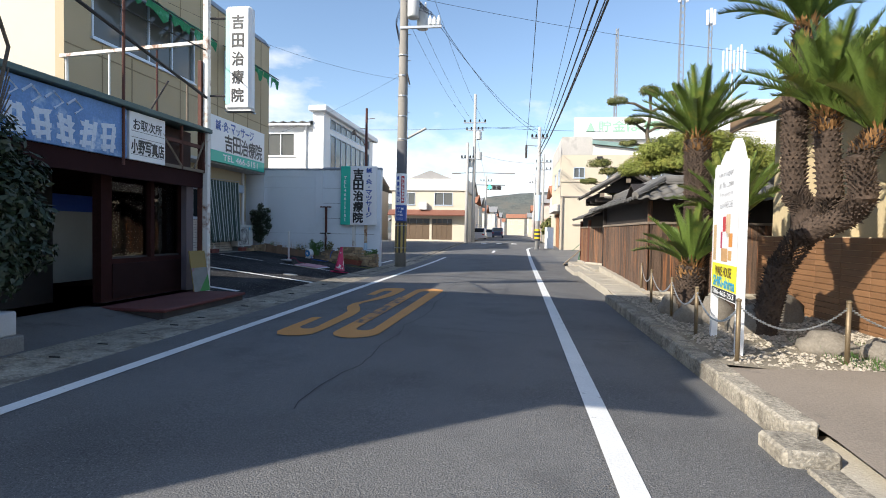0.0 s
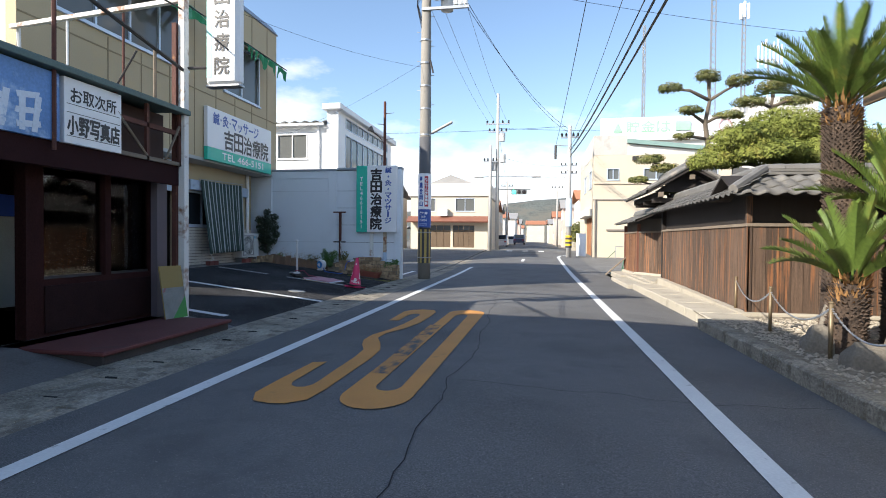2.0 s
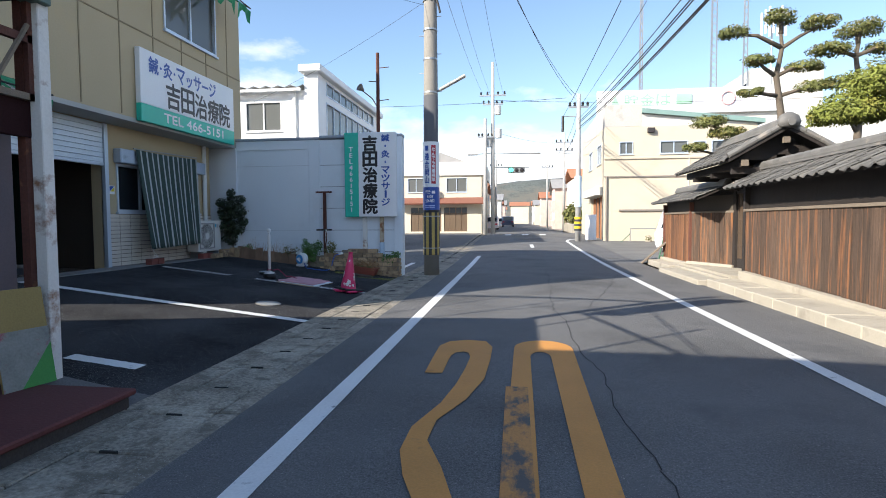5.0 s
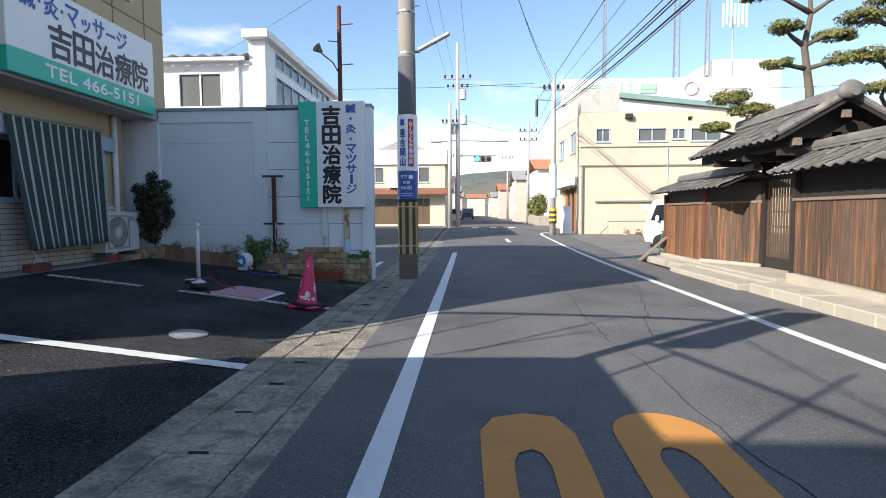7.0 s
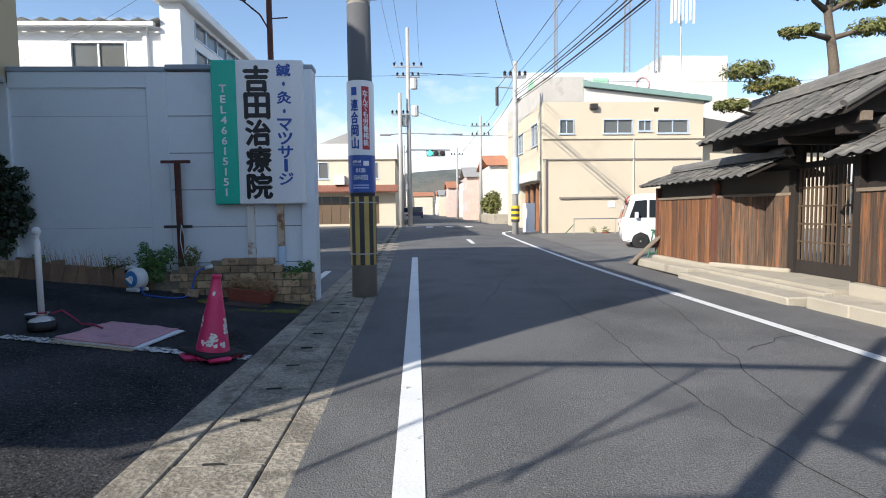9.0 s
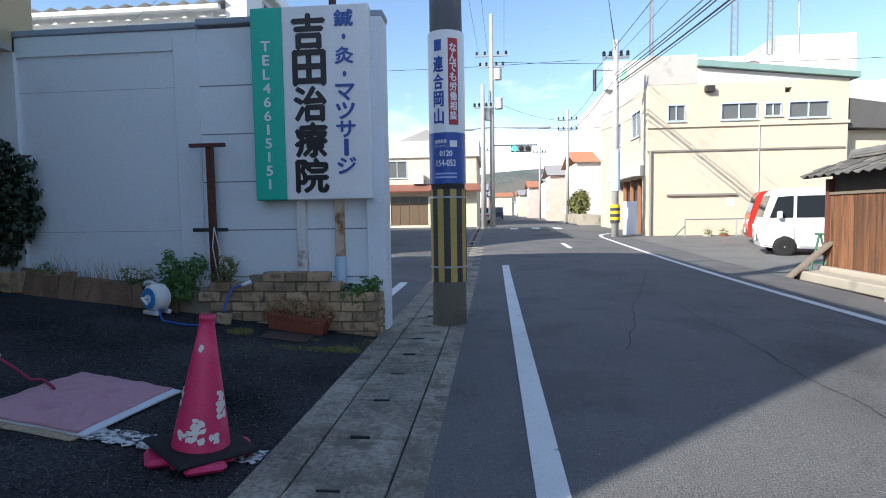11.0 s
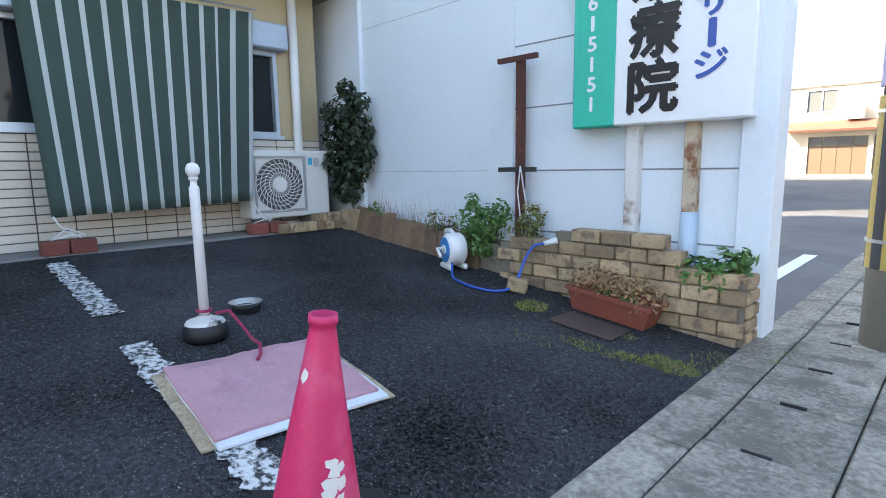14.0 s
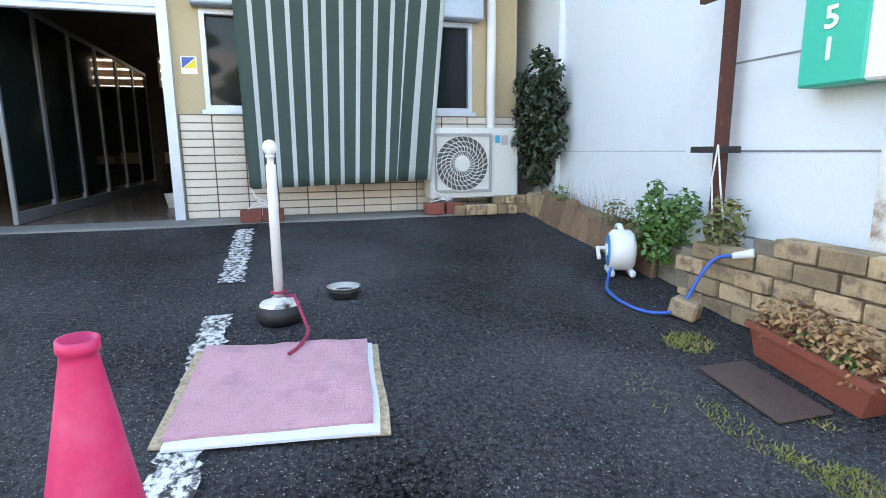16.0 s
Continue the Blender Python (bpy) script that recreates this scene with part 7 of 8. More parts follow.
part("hose", rod(smooth_pts, 0.011, 8), mat("blue_hose", (0.02, 0.10, 0.45), 0.4), S, "", True)
part("connector", rod([smooth_pts[-1], (-6.06, 18.24, pts[-1][2] + 0.03)], [0.02, 0.028], 10), WHITE_PAINT, S, "", True)

# shrub in a pot by the shop
S = thing("potted_shrub", (-4.95, 4.85, 0.0), "dark straggling shrub in a white pot by the shop", "plant")
part("pot", box(-5.08, -4.82, 4.66, 4.92, 0.12, 0.36, 0.015), mat("grey_white_pot", (0.5, 0.5, 0.5), 0.7), S)
part("pot_stand", box(-5.12, -4.78, 4.62, 4.96, -0.06, 0.12, 0.01), CONCRETE, S)
bm = bmesh.new()
for c, r in (((-4.95, 4.8, 0.75), 0.28), ((-4.95, 4.75, 1.15), 0.36), ((-4.95, 4.7, 1.6), 0.4), ((-4.9, 4.95, 1.35), 0.28), ((-4.95, 4.75, 2.05), 0.3), ((-4.85, 5.0, 0.9), 0.2), ((-4.98, 5.2, 1.3), 0.26), ((-5.0, 5.3, 0.95), 0.2), ((-5.0, 5.15, 1.75), 0.25)):
    leaf_pad(bm, c, r, r, r, int(700 * (r / 0.3) ** 2), 0.045, 0.9)
part("foliage", bm, LEAF["shrub"], S)
part("stem", rod([(-4.95, 4.8, 0.3), (-4.95, 4.78, 1.2), (-4.9, 4.75, 2.2), (-4.98, 5.0, 3.0), (-4.95, 4.85, 3.3)], 0.018, 6), BARK, S)
for k in range(5):
    part("stem", rod([(-4.9, 4.75, 2.1), (-4.85 - 0.1 * k, 4.9 + 0.09 * k, 2.4 + 0.12 * k)], 0.007, 4), BARK, S)

# ---- buildings across the side street and down the road ----
def storey_windows(parent, axis, p, out, rows):
    for u0, u1, v0, v1, n in rows:
        window(parent, axis, p, out, u0, u1, v0, v1, n)


WB = thing("white_workshop", (-13, 30, 0), "white two-storey workshop with tall side windows", "building")
part("wall", holed("y", 26.0, 26.2, -20, -9.5, -0.2, 6.4, [(-12.5, -11.0, 4.85, 6.0)]), WHITE_PAINT, WB)
part("wall", holed("x", -9.7, -9.5, 26.2, 35, -0.2, 7.1, [(26.9, 34.2, 4.0, 6.1), (26.9, 34.2, 6.35, 6.9)]), WHITE_PAINT, WB)
part("wall", box(-20, -9.7, 34.8, 35, -0.2, 7.1), WHITE_PAINT, WB)
window(WB, "y", 26.0, -1, -12.5, -11.0, 4.85, 6.0, 2, WHITE_PAINT)
window(WB, "x", -9.5, 1, 26.9, 34.2, 4.0, 6.1, 8, ALU)
window(WB, "x", -9.5, 1, 26.9, 34.2, 6.35, 6.9, 8, ALU, sill=False)
part("fascia", box(-10.15, -9.25, 25.6, 35.4, 7.0, 7.28, 0.03), WHITE_PAINT, WB)
part("corner_column", box(-10.0, -9.46, 25.85, 26.3, -0.2, 7.0), WHITE_PAINT, WB)
part("corner_column", box(-10.5, -10.4, 25.9, 26.0, 3.0, 6.4), WHITE_PAINT, WB)
bm = bmesh.new()
ys = [25.7, 35.2]
ring = []
for i in range(81):
    x = -20 + i * 0.125
    ring.append([bm.verts.new((x, y, 6.5 + 0.045 * math.cos(i * math.pi / 2) + 0.05 * (y > 30))) for y in ys])
for p, q in zip(ring, ring[1:]):
    bm.faces.new((p[0], q[0], q[1], p[1]))
part("roof", bm, mat("grey_corrugated_sheet", (0.4, 0.4, 0.39), 0.6), WB)
part("gutter", box(-20, -10.1, 25.66, 25.8, 6.32, 6.42), WHITE_PAINT, WB)

HS = thing("corner_house", (-7.8, 51, 0.4), "cream two-storey house with brown shutters and a pent roof", "building")
part("wall", holed("y", 47, 47.25, -11, -4.5, 0.2, 5.0, [(-10.2, -8.9, 3.5, 4.6), (-7.2, -5.6, 3.5, 4.6), (-10.0, -7.6, 0.5, 2.35), (-7.4, -5.6, 0.5, 2.35)]), RENDER_CREAM, HS)
part("side_wall", box(-4.7, -4.5, 47.25, 56, 0.2, 5.0), RENDER_CREAM, HS)
part("side_wall", box(-11, -10.8, 47.25, 56, 0.2, 5.0), RENDER_CREAM, HS)
part("parapet", box(-11.2, -4.3, 46.85, 56, 4.75, 5.8, 0.03), RENDER_WHITE, HS)
part("roof", prism([(-9.8, 5.8), (-7.7, 6.6), (-5.6, 5.8)], "y", 47.6, 55), mat("grey_far_tile", (0.3, 0.29, 0.28), 0.7), HS)
window(HS, "y", 47, -1, -10.2, -8.9, 3.5, 4.6, 2)
window(HS, "y", 47, -1, -7.2, -5.6, 3.5, 4.6, 2)
part("pent_roof", prism([(46.2, 2.55), (47, 3.0), (47, 3.1), (46.15, 2.65)], "x", -11.2, -4.3), mat("red_brown_sheet", (0.22, 0.09, 0.06), 0.6), HS)
SH = mat("brown_steel_shutter", (0.16, 0.11, 0.07), 0.5, 0.1, 1, 40, 0.1, metal=0.3)
for u0, u1 in ((-10.0, -7.6), (-7.4, -5.6)):
    for k in range(4):
        w = (u1 - u0) / 4
        part("shutter_panel", box(u0 + k * w + 0.01, u0 + (k + 1) * w - 0.01, 47.06, 47.12, 0.5, 1.9), SH, HS)
        part("pane", box(u0 + k * w + 0.02, u0 + (k + 1) * w - 0.02, 47.08, 47.12, 1.92, 2.33), SKY_PANE, HS)
part("air_unit", box(-8.5, -7.8, 46.6, 46.98, 3.1, 3.7, 0.02), AC_WHITE, HS)

CB = thing("cream_office", (6.5, 40, 0.1), "cream two-storey office with a green metal roof edge", "building")
CO = mat("cream_stucco", (0.60, 0.52, 0.395), 0.85, 0.05, 0.5, 40, 0.2, stain=(0.53, 0.46, 0.35), stain_scale=0.3)
part("wall", holed("y", 35.4, 35.65, 2.75, 10.3, -0.1, 6.2, [(3.5, 4.2, 4.75, 5.42), (5.55, 6.95, 4.75, 5.42), (7.2, 7.85, 4.85, 5.38), (8.1, 9.6, 4.75, 5.4), (7.95, 8.2, 5.75, 5.95)]), CO, CB)
part("wall", holed("x", 2.75, 3.0, 35.65, 45, -0.1, 6.2, [(36.2, 40.5, 0.2, 2.6), (36.5, 38.0, 4.4, 5.5), (40.0, 41.5, 4.4, 5.5)]), CO, CB)
part("corner_block", box(2.74, 4.62, 35.39, 45, 6.2, 7.35, 0.01), mat("grey_stained_concrete", (0.50, 0.47, 0.43), 0.9, 0.15, 0.8, 40, 0.3, stain=(0.36, 0.34, 0.31), stain_scale=0.8), CB)
part("upper_wall", prism([(4.62, 6.2), (10.3, 6.2), (10.3, 6.22), (4.62, 6.85)], "y", 35.41, 45), RENDER_WHITE, CB)
part("roof_edge", prism([(4.6, 6.88), (10.6, 6.2), (10.6, 6.42), (4.6, 7.12)], "y", 35.2, 45), mat("green_metal_fascia", (0.22, 0.33, 0.30), 0.5), CB, "weathered green metal roof edge")
part("band", box(2.7, 10.35, 35.33, 35.4, 4.5, 4.62, 0.01), CO, CB)
part("pipe", box(2.72, 10.2, 35.34, 35.4, 3.55, 3.62), mat("grey_brown_pipe", (0.25, 0.22, 0.19), 0.6), CB)
part("pipe", rod([(2.85, 35.34, 0.0), (2.85, 35.34, 3.6)], 0.05, 8), mat("grey_brown_pipe", (0.25, 0.22, 0.19)), CB)
part("pipe", rod([(7.0, 35.36, 4.5), (7.0, 35.36, 1.9)], 0.02, 6), WHITE_PAINT, CB)
part("hood", box(4.9, 5.25, 35.2, 35.4, 5.85, 6.1, 0.02), DARK_STEEL, CB)
part("ledge", box(3.5, 6.2, 35.3, 35.4, 1.78, 1.86), mat("grey_brown_pipe", (0.25, 0.22, 0.19)), CB)
part("notice", box(5.8, 6.15, 35.385, 35.4, 1.35, 1.65), PANEL_WHITE, CB)
part("east_wall", box(10.05, 10.3, 35.65, 45, -0.1, 6.2), CO, CB)
part("canopy", box(2.35, 2.75, 35.9, 41, 2.65, 3.1, 0.02), RENDER_WHITE, CB)
part("shop_interior", box(3.0, 3.1, 36.2, 40.5, 0.1, 2.6), mat("dim_doorway", (0.08, 0.06, 0.05), 0.8), CB)
for y in (36.9, 38.2, 39.5):
    part("door_post", box(2.78, 2.9, y, y + 0.12, 0.1, 2.6), mat("orange_brown_post", (0.35, 0.16, 0.08), 0.7), CB)
storey_windows(CB, "y", 35.4, -1, ((3.5, 4.2, 4.75, 5.42, 2), (5.55, 6.95, 4.75, 5.42, 2), (7.2, 7.85, 4.85, 5.38, 2), (8.1, 9.6, 4.75, 5.4, 2)))
storey_windows(CB, "x", 2.75, -1, ((36.5, 38.0, 4.4, 5.5, 2), (40.0, 41.5, 4.4, 5.5, 2)))
LB = thing("low_annex", (13, 37, 0), "low cream annex with a dark lean-to roof", "building")
part("wall", box(10.3, 18, 36, 44, -0.1, 4.3), CO, LB)
part("roof", prism([(10.32, 4.35), (18.2, 4.0), (18.2, 4.15), (10.32, 5.5)], "y", 35.5, 44), mat("dark_lean_roof", (0.10, 0.095, 0.09), 0.7), LB)

JB = thing("white_hall", (20, 66, 0), "long white hall with a pale green roof sign", "building")
part("wall", box(6, 34, 60, 74, 0, 11.4), RENDER_WHITE, JB)
part("roof_sign", box(5.8, 22.3, 59.6, 60.0, 11.3, 13.6, 0.03), PANEL_WHITE, JB)
write("貯金は", [(8.2, 12.6, 12.1, 13.2)], mat("pale_green_letters", (0.35, 0.6, 0.42), 0.5), JB, FY(59.58), bold=0.03)
bm = prism([(7.0, 12.1), (7.9, 12.1), (7.45, 13.1)], "y", 59.5, 59.59)
part("sign_mark", bm, mat("pale_green_letters", (0.35, 0.6, 0.42)), JB)
part("sign_mark", box(13.0, 14.4, 59.5, 59.59, 12.2, 13.1), mat("pale_green_letters", (0.35, 0.6, 0.42)), JB)
part("sign_mark", rod([(17.6 + 0.6 * math.cos(k * math.tau / 16), 59.55, 12.6 + 0.6 * math.sin(k * math.tau / 16)) for k in range(17)], 0.09, 5, caps=False), mat("pale_pink_mark", (0.75, 0.45, 0.45), 0.5), JB)
for k in range(7):
    window(JB, "y", 60, -1, 7 + k * 3.6, 9 + k * 3.6, 8.4, 9.6, 3, sill=False)
part("penthouse", box(20.5, 27, 62, 70, 11.4, 15.8, 0.05), RENDER_WHITE, JB)
for k in range(4):
    part("penthouse_window", box(20.44, 20.5, 63 + k * 1.7, 63.8 + k * 1.7, 13.2, 14.6), DARK_PANE, JB)


def mast(x, y, z0, z1, w, heads):
    """A lattice mast with panel antennas."""
    M = thing("antenna_mast", (x, y, z0), "slim grey lattice mast with white antennas", "mast", "antenna masts")
    for dx, dy in ((-w, -w), (w, -w), (0, w)):
        part("leg", rod([(x + dx, y + dy, z0), (x + dx * 0.7, y + dy * 0.7, z1)], 0.06, 5), STEEL, M)
    bm = bmesh.new()
    z = z0
    while z < z1 - 0.7:
        rod([(x - w, y - w, z), (x + w, y - w, z + 0.7)], 0.03, 4, bm)
        rod([(x + w, y - w, z), (x - w, y - w, z + 0.7)], 0.03, 4, bm)
        z += 0.7
    part("lattice", bm, STEEL, M)
    for dx, dz, h in heads:
        part("antenna", box(x + dx - 0.12, x + dx + 0.12, y - w - 0.2, y - w, z1 - dz, z1 - dz + h, 0.03), WHITE_PAINT, M)
        part("antenna_bracket", rod([(x, y, z1 - dz + h / 2), (x + dx, y - w, z1 - dz + h / 2)], 0.035, 4), STEEL, M)


mast(17.0, 62, 11.4, 28.0, 0.3, ((-0.4, 1.9, 2.0), (0.4, 1.9, 2.0), (0.0, 1.7, 2.0)))
mast(19.9, 62, 11.4, 24.0, 0.22, ((-0.35, 0.4, 1.6), (0.35, 0.4, 1.6), (0, 0.2, 1.6)))
mast(10.5, 63, 11.4, 24.0, 0.16, ())
S = thing("panel_antenna", (22.3, 62, 15.8), "cluster of thin white panel antennas on a pole", "antenna")
part("pole", rod([(22.3, 62, 11.4), (22.3, 62, 19.6)], 0.08, 6), STEEL, S)
for k in range(7):
    part("panel", box(21.2 + k * 0.36, 21.34 + k * 0.36, 61.7, 61.85, 18.7 + 0.3 * (k % 2), 20.9 + 0.3 * (k % 3)), WHITE_PAINT, S)
    part("bracket", rod([(22.3, 62, 19.4), (21.27 + k * 0.36, 61.8, 19.6)], 0.03, 4), STEEL, S)


def far_house(x0, x1, y0, y1, h, wall, roof, base=0.4, label="small two-storey house down the road", ridge_h=1.3):
    F = thing("street_house", ((x0 + x1) / 2, (y0 + y1) / 2, base), label, "building", "houses down the road")
    part("wall", box(x0, x1, y0, y1, base - 0.3, base + h), wall, F)
    m = (y0 + y1) / 2
    part("roof", prism([(y0 - 0.4, base + h - 0.05), (m, base + h + ridge_h), (y1 + 0.4, base + h - 0.05), (m, base + h + ridge_h - 0.15)], "x", x0 - 0.4, x1 + 0.4) if ridge_h > 0.9 else box(x0 - 0.1, x1 + 0.1, y0 - 0.1, y1 + 0.1, base + h, base + h + 0.3), roof, F)
    n = max(1, int((x1 - x0) / 2.6))
    for st in (0.9, 3.4):
        if st + 1.2 < h:
            for k in range(n):
                u = x0 + (k + 0.5) * (x1 - x0) / n
                window(F, "y", y0 - 0.02, -1, u - 0.6, u + 0.6, base + st, base + st + 1.1, 2, sill=False)
            s, p = (-1, x0) if x0 > 0 else (1, x1)
            for k in range(max(1, int((y1 - y0) / 3))):
                w = y0 + 0.8 + k * 3
                window(F, "x", p + s * 0.02, s, w, w + 1.2, base + st, base + st + 1.1, 2, sill=False)


TR = mat("terracotta_far_tile", (0.40, 0.17, 0.09), 0.8, 0.15, 1, 40, 0.2)
GR = mat("grey_far_tile", (0.3, 0.29, 0.28))
far_house(4.0, 9.0, 62, 70, 5.2, RENDER_WHITE, TR, 0.4)
far_house(2.9, 6.5, 74, 80, 4.9, mat("pink_render", (0.62, 0.46, 0.40), 0.85), GR, 0.4)
far_house(6.0, 10.0, 52, 58, 4.6, RENDER_WHITE, GR, 0.4, ridge_h=0.5)
far_house(4.5, 9, 84, 92, 5.0, RENDER_CREAM, TR)
far_house(4.5, 9, 97, 105, 5.5, RENDER_WHITE, GR)
far_house(-12, -5.2, 58, 66, 5.2, mat("orange_render", (0.55, 0.33, 0.2), 0.85), GR)
far_house(-12, -5.6, 70, 78, 4.6, RENDER_WHITE, TR)
far_house(-11, -6, 84, 92, 5.0, RENDER_CREAM, GR)
far_house(-11, -6, 98, 108, 4.6, RENDER_WHITE, TR)
far_house(-20, -13.5, 48, 56, 4.8, RENDER_CREAM, GR)
far_house(-30, -22, 50, 60, 5.2, RENDER_WHITE, GR)
for k in range(16):
    x = -62 + k * 8.3 + rnd(-1, 1)
    if abs(x + 1) > 5 or k % 2:
        y = rnd(165, 260)
        far_house(x, x + rnd(5, 8), y, y + 8, rnd(3.2, 5.6), random.choice((RENDER_WHITE, RENDER_CREAM, RENDER_WHITE)), random.choice((TR, GR, GR)), 0.4)
far_house(-12, -5, 125, 135, 4.6, RENDER_CREAM, TR)
far_house(4, 12, 125, 135, 4.6, RENDER_WHITE, GR)
solid("garden_wall", box(2.6, 4.0, 50.5, 60, 0.2, 1.0, 0.03), PALE_CONCRETE, "low pale stone wall before the far gardens", "wall", "structure")
solid("white_hoarding", box(4.2, 6.2, 51.0, 51.2, 0.15, 3.0, 0.02), WHITE_PAINT, "plain white board standing at the crossing", "board")
shrub((3.2, 56, 1.0), [((3.2, 56, 1.8), 0.9), ((3.6, 57.5, 2.2), 0.8)], "niwaki", "clipped green tree behind the garden wall", 0.16, 40, "street_tree")
far_house(2.9, 7.0, 110, 117, 5.2, mat("pink_render", (0.62, 0.46, 0.40), 0.85), TR)
far_house(2.7, 7.0, 140, 148, 4.8, RENDER_CREAM, GR)
far_house(2.6, 7.5, 152, 160, 5.0, RENDER_WHITE, TR)
far_house(-10, -4.7, 112, 120, 5.0, RENDER_WHITE, GR)
far_house(-9, -4.5, 140, 150, 4.8, mat("pink_render", (0.62, 0.46, 0.40), 0.85), GR)
# wooded hills, with haze mixed into their green
bm = bmesh.new()
xs, prev = span(-700, 700, 14), None
for x in xs:
    h = 26 + 20 * math.exp(-((x - 10) / 150) ** 2) + 9 * noise.noise((x / 140, 0, 0)) + 2.0 * noise.noise((x / 22, 3, 0)) + 0.9 * noise.noise((x / 7, 3, 0))
    row = [bm.verts.new((x, 520 + k * 30, -1 + h * (0, 0.55, 0.9, 1.0)[k] + (1.5 * noise.noise((x / 9, k * 5, 1)) if k else 0))) for k in range(4)]
    if prev:
        for k in range(3):
            bm.faces.new((prev[k], row[k], row[k + 1], prev[k + 1]))
    prev = row
solid("wooded_hills", bm, LEAF["hill"], "distant low wooded hills", "hills", "structure", "", True)

# ---- street poles, signal, wires ----
def street_pole(x, y, z0, z1, label, arms=()):
    Q = thing("utility_pole", (x, y, z0), label, "pole", "utility poles along the road")
    part("shaft", rod([(x, y, z0 - 0.2), (x, y, z1)], [0.15, 0.10], 12), mat("pale_pole_concrete", (0.42, 0.41, 0.39), 0.9, 0.12), Q, "", True)
    for z, half in arms:
        part("crossarm", box(x - half, x + half, y - 0.05, y + 0.05, z, z + 0.09), STEEL, Q)
        for s in (-0.9, -0.4, 0.4, 0.9):
            part("insulator", lathe([(0.04, 0), (0.08, 0.04), (0.05, 0.1), (0.08, 0.14), (0.02, 0.22)], 8, (x + s * half, y, z + 0.09)), CABLE, Q)
    return Q


JP = street_pole(1.3, 34.6, 0.1, 7.8, "concrete utility pole before the cream office", ((7.1, 0.5),))
for k in range(6):
    part("hazard_band", rod([(1.3, 34.6, 0.75 + k * 0.12), (1.3, 34.6, 0.865 + k * 0.12)], 0.185, 14), mat("signal_yellow", (0.75, 0.5, 0.02), 0.6) if k % 2 else BLK, JP)
part("advert", rod([(1.3, 34.6, 2.0), (1.3, 34.6, 3.6)], 0.182, 14), mat("pale_blue_advert", (0.55, 0.7, 0.82), 0.5), JP, "pale blue wrapped advert")
part("bracket", rod([(1.3, 34.6, 6.65), (0.5, 34.6, 6.7)], 0.03, 5), STEEL, JP)
part("cable_closure", rod([(0.5, 34.6, 6.7), (0.5, 34.6, 5.9)], 0.07, 8), DARK_STEEL, JP)
P2 = street_pole(-3.5, 43.6, 0.45, 12.2, "tall utility pole with many crossarms at the crossing", ((9.9, 0.9), (9.3, 0.7)))
P3 = street_pole(-4.0, 43.2, 0.45, 8.3, "shorter utility pole beside the crossing", ((7.0, 0.5),))
for z, dx in ((7.0, 0.4), (6.4, -0.3), (8.6, 0.35)):
    part("transformer", lathe([(0.02, 0), (0.22, 0), (0.22, 0.6), (0.02, 0.66)], 12, (-3.5 + dx, 43.5, z)), TRANSF, P2)
street_pole(2.6, 58, 0.42, 9.5, "utility pole down the road", ((8.6, 0.8), (7.8, 0.8)))
street_pole(2.4, 82, 0.42, 9.5, "utility pole down the road", ((8.6, 0.8),))
street_pole(-4.4, 75, 0.42, 9.0, "utility pole down the road", ((8.2, 0.8),))
SG = thing("traffic_signal", (-3.5, 43.6, 4.6), "horizontal traffic signal showing green on a long arm", "traffic signal")
part("arm", rod([(-3.5, 43.6, 5.0), (-1.0, 43.8, 5.0)], 0.04, 6), STEEL, SG)
part("housing", box(-2.45, -1.3, 43.72, 43.9, 4.62, 5.0, 0.05), mat("grey_signal_housing", (0.2, 0.21, 0.21), 0.6), SG)
for k in range(3):
    lamp = mat("lit_green_lens", (0.05, 0.9, 0.55), 0.3, emit=3.0) if k == 0 else mat("unlit_lens", (0.03, 0.025, 0.025), 0.3)
    part("lens", lathe([(0.01, 0.0), (0.15, 0.0), (0.14, 0.03), (0.01, 0.05)], 16, (0, 0, 0), None, pose(-2.24 + k * 0.37, 43.72, 4.81, 90, 0, 0)), lamp, SG, "lit green lens" if k == 0 else "")
for x, z in ((-4.9, 5.85), (-0.6, 5.85)):
    S = thing("street_lamp", (x, 43.5, z), "flat street lamp head on a thin arm", "lamp", "street lamps at the crossing")
    part("head", box(x - 0.35, x + 0.35, 43.4, 43.6, z, z + 0.1, 0.03), mat("grey_lamp", (0.3, 0.3, 0.3), 0.5), S)
    part("arm", rod([(x, 43.5, z + 0.05), (-3.5, 43.6, z + 0.15)], 0.03, 5), STEEL, S)

SP = thing("speaker_pole", (-5.56, 19.85, 0), "thin dark steel pole with a horn lamp behind the wall", "pole")
part("pole", rod([(-5.56, 19.85, -0.1), (-5.56, 19.85, 5.75)], [0.06, 0.045], 8), RUST, SP)
for z, l in ((5.35, 0.3), (4.5, 0.3), (5.0, -0.25)):
    part("arm", rod([(-5.56, 19.85, z), (-5.56 + l, 19.85, z + 0.02)], 0.012, 5), RUST, SP)
part("arm", rod([(-5.56, 19.85, 4.3), (-5.7, 19.8, 4.55), (-5.95, 19.75, 4.75)], 0.015, 5), RUST, SP)
part("horn", lathe([(0.03, 0), (0.05, 0.05), (0.11, 0.16), (0.1, 0.17), (0.02, 0.1)], 12, (0, 0, 0), None, pose(-5.92, 19.75, 4.75, 60, 0, -40)), mat("grey_brown_horn", (0.2, 0.17, 0.15), 0.6), SP)


def wire(a, b, sag, r=0.012, label="black overhead cable strung between poles", n=18):
    a, b = Vector(a), Vector(b)
    S = solid("overhead_wire", rod([a.lerp(b, i / n) - Vector((0, 0, sag * 4 * (i / n) * (1 - i / n))) for i in range(n + 1)], r, 5), CABLE, label, "cable", "", "overhead wires")
    return S


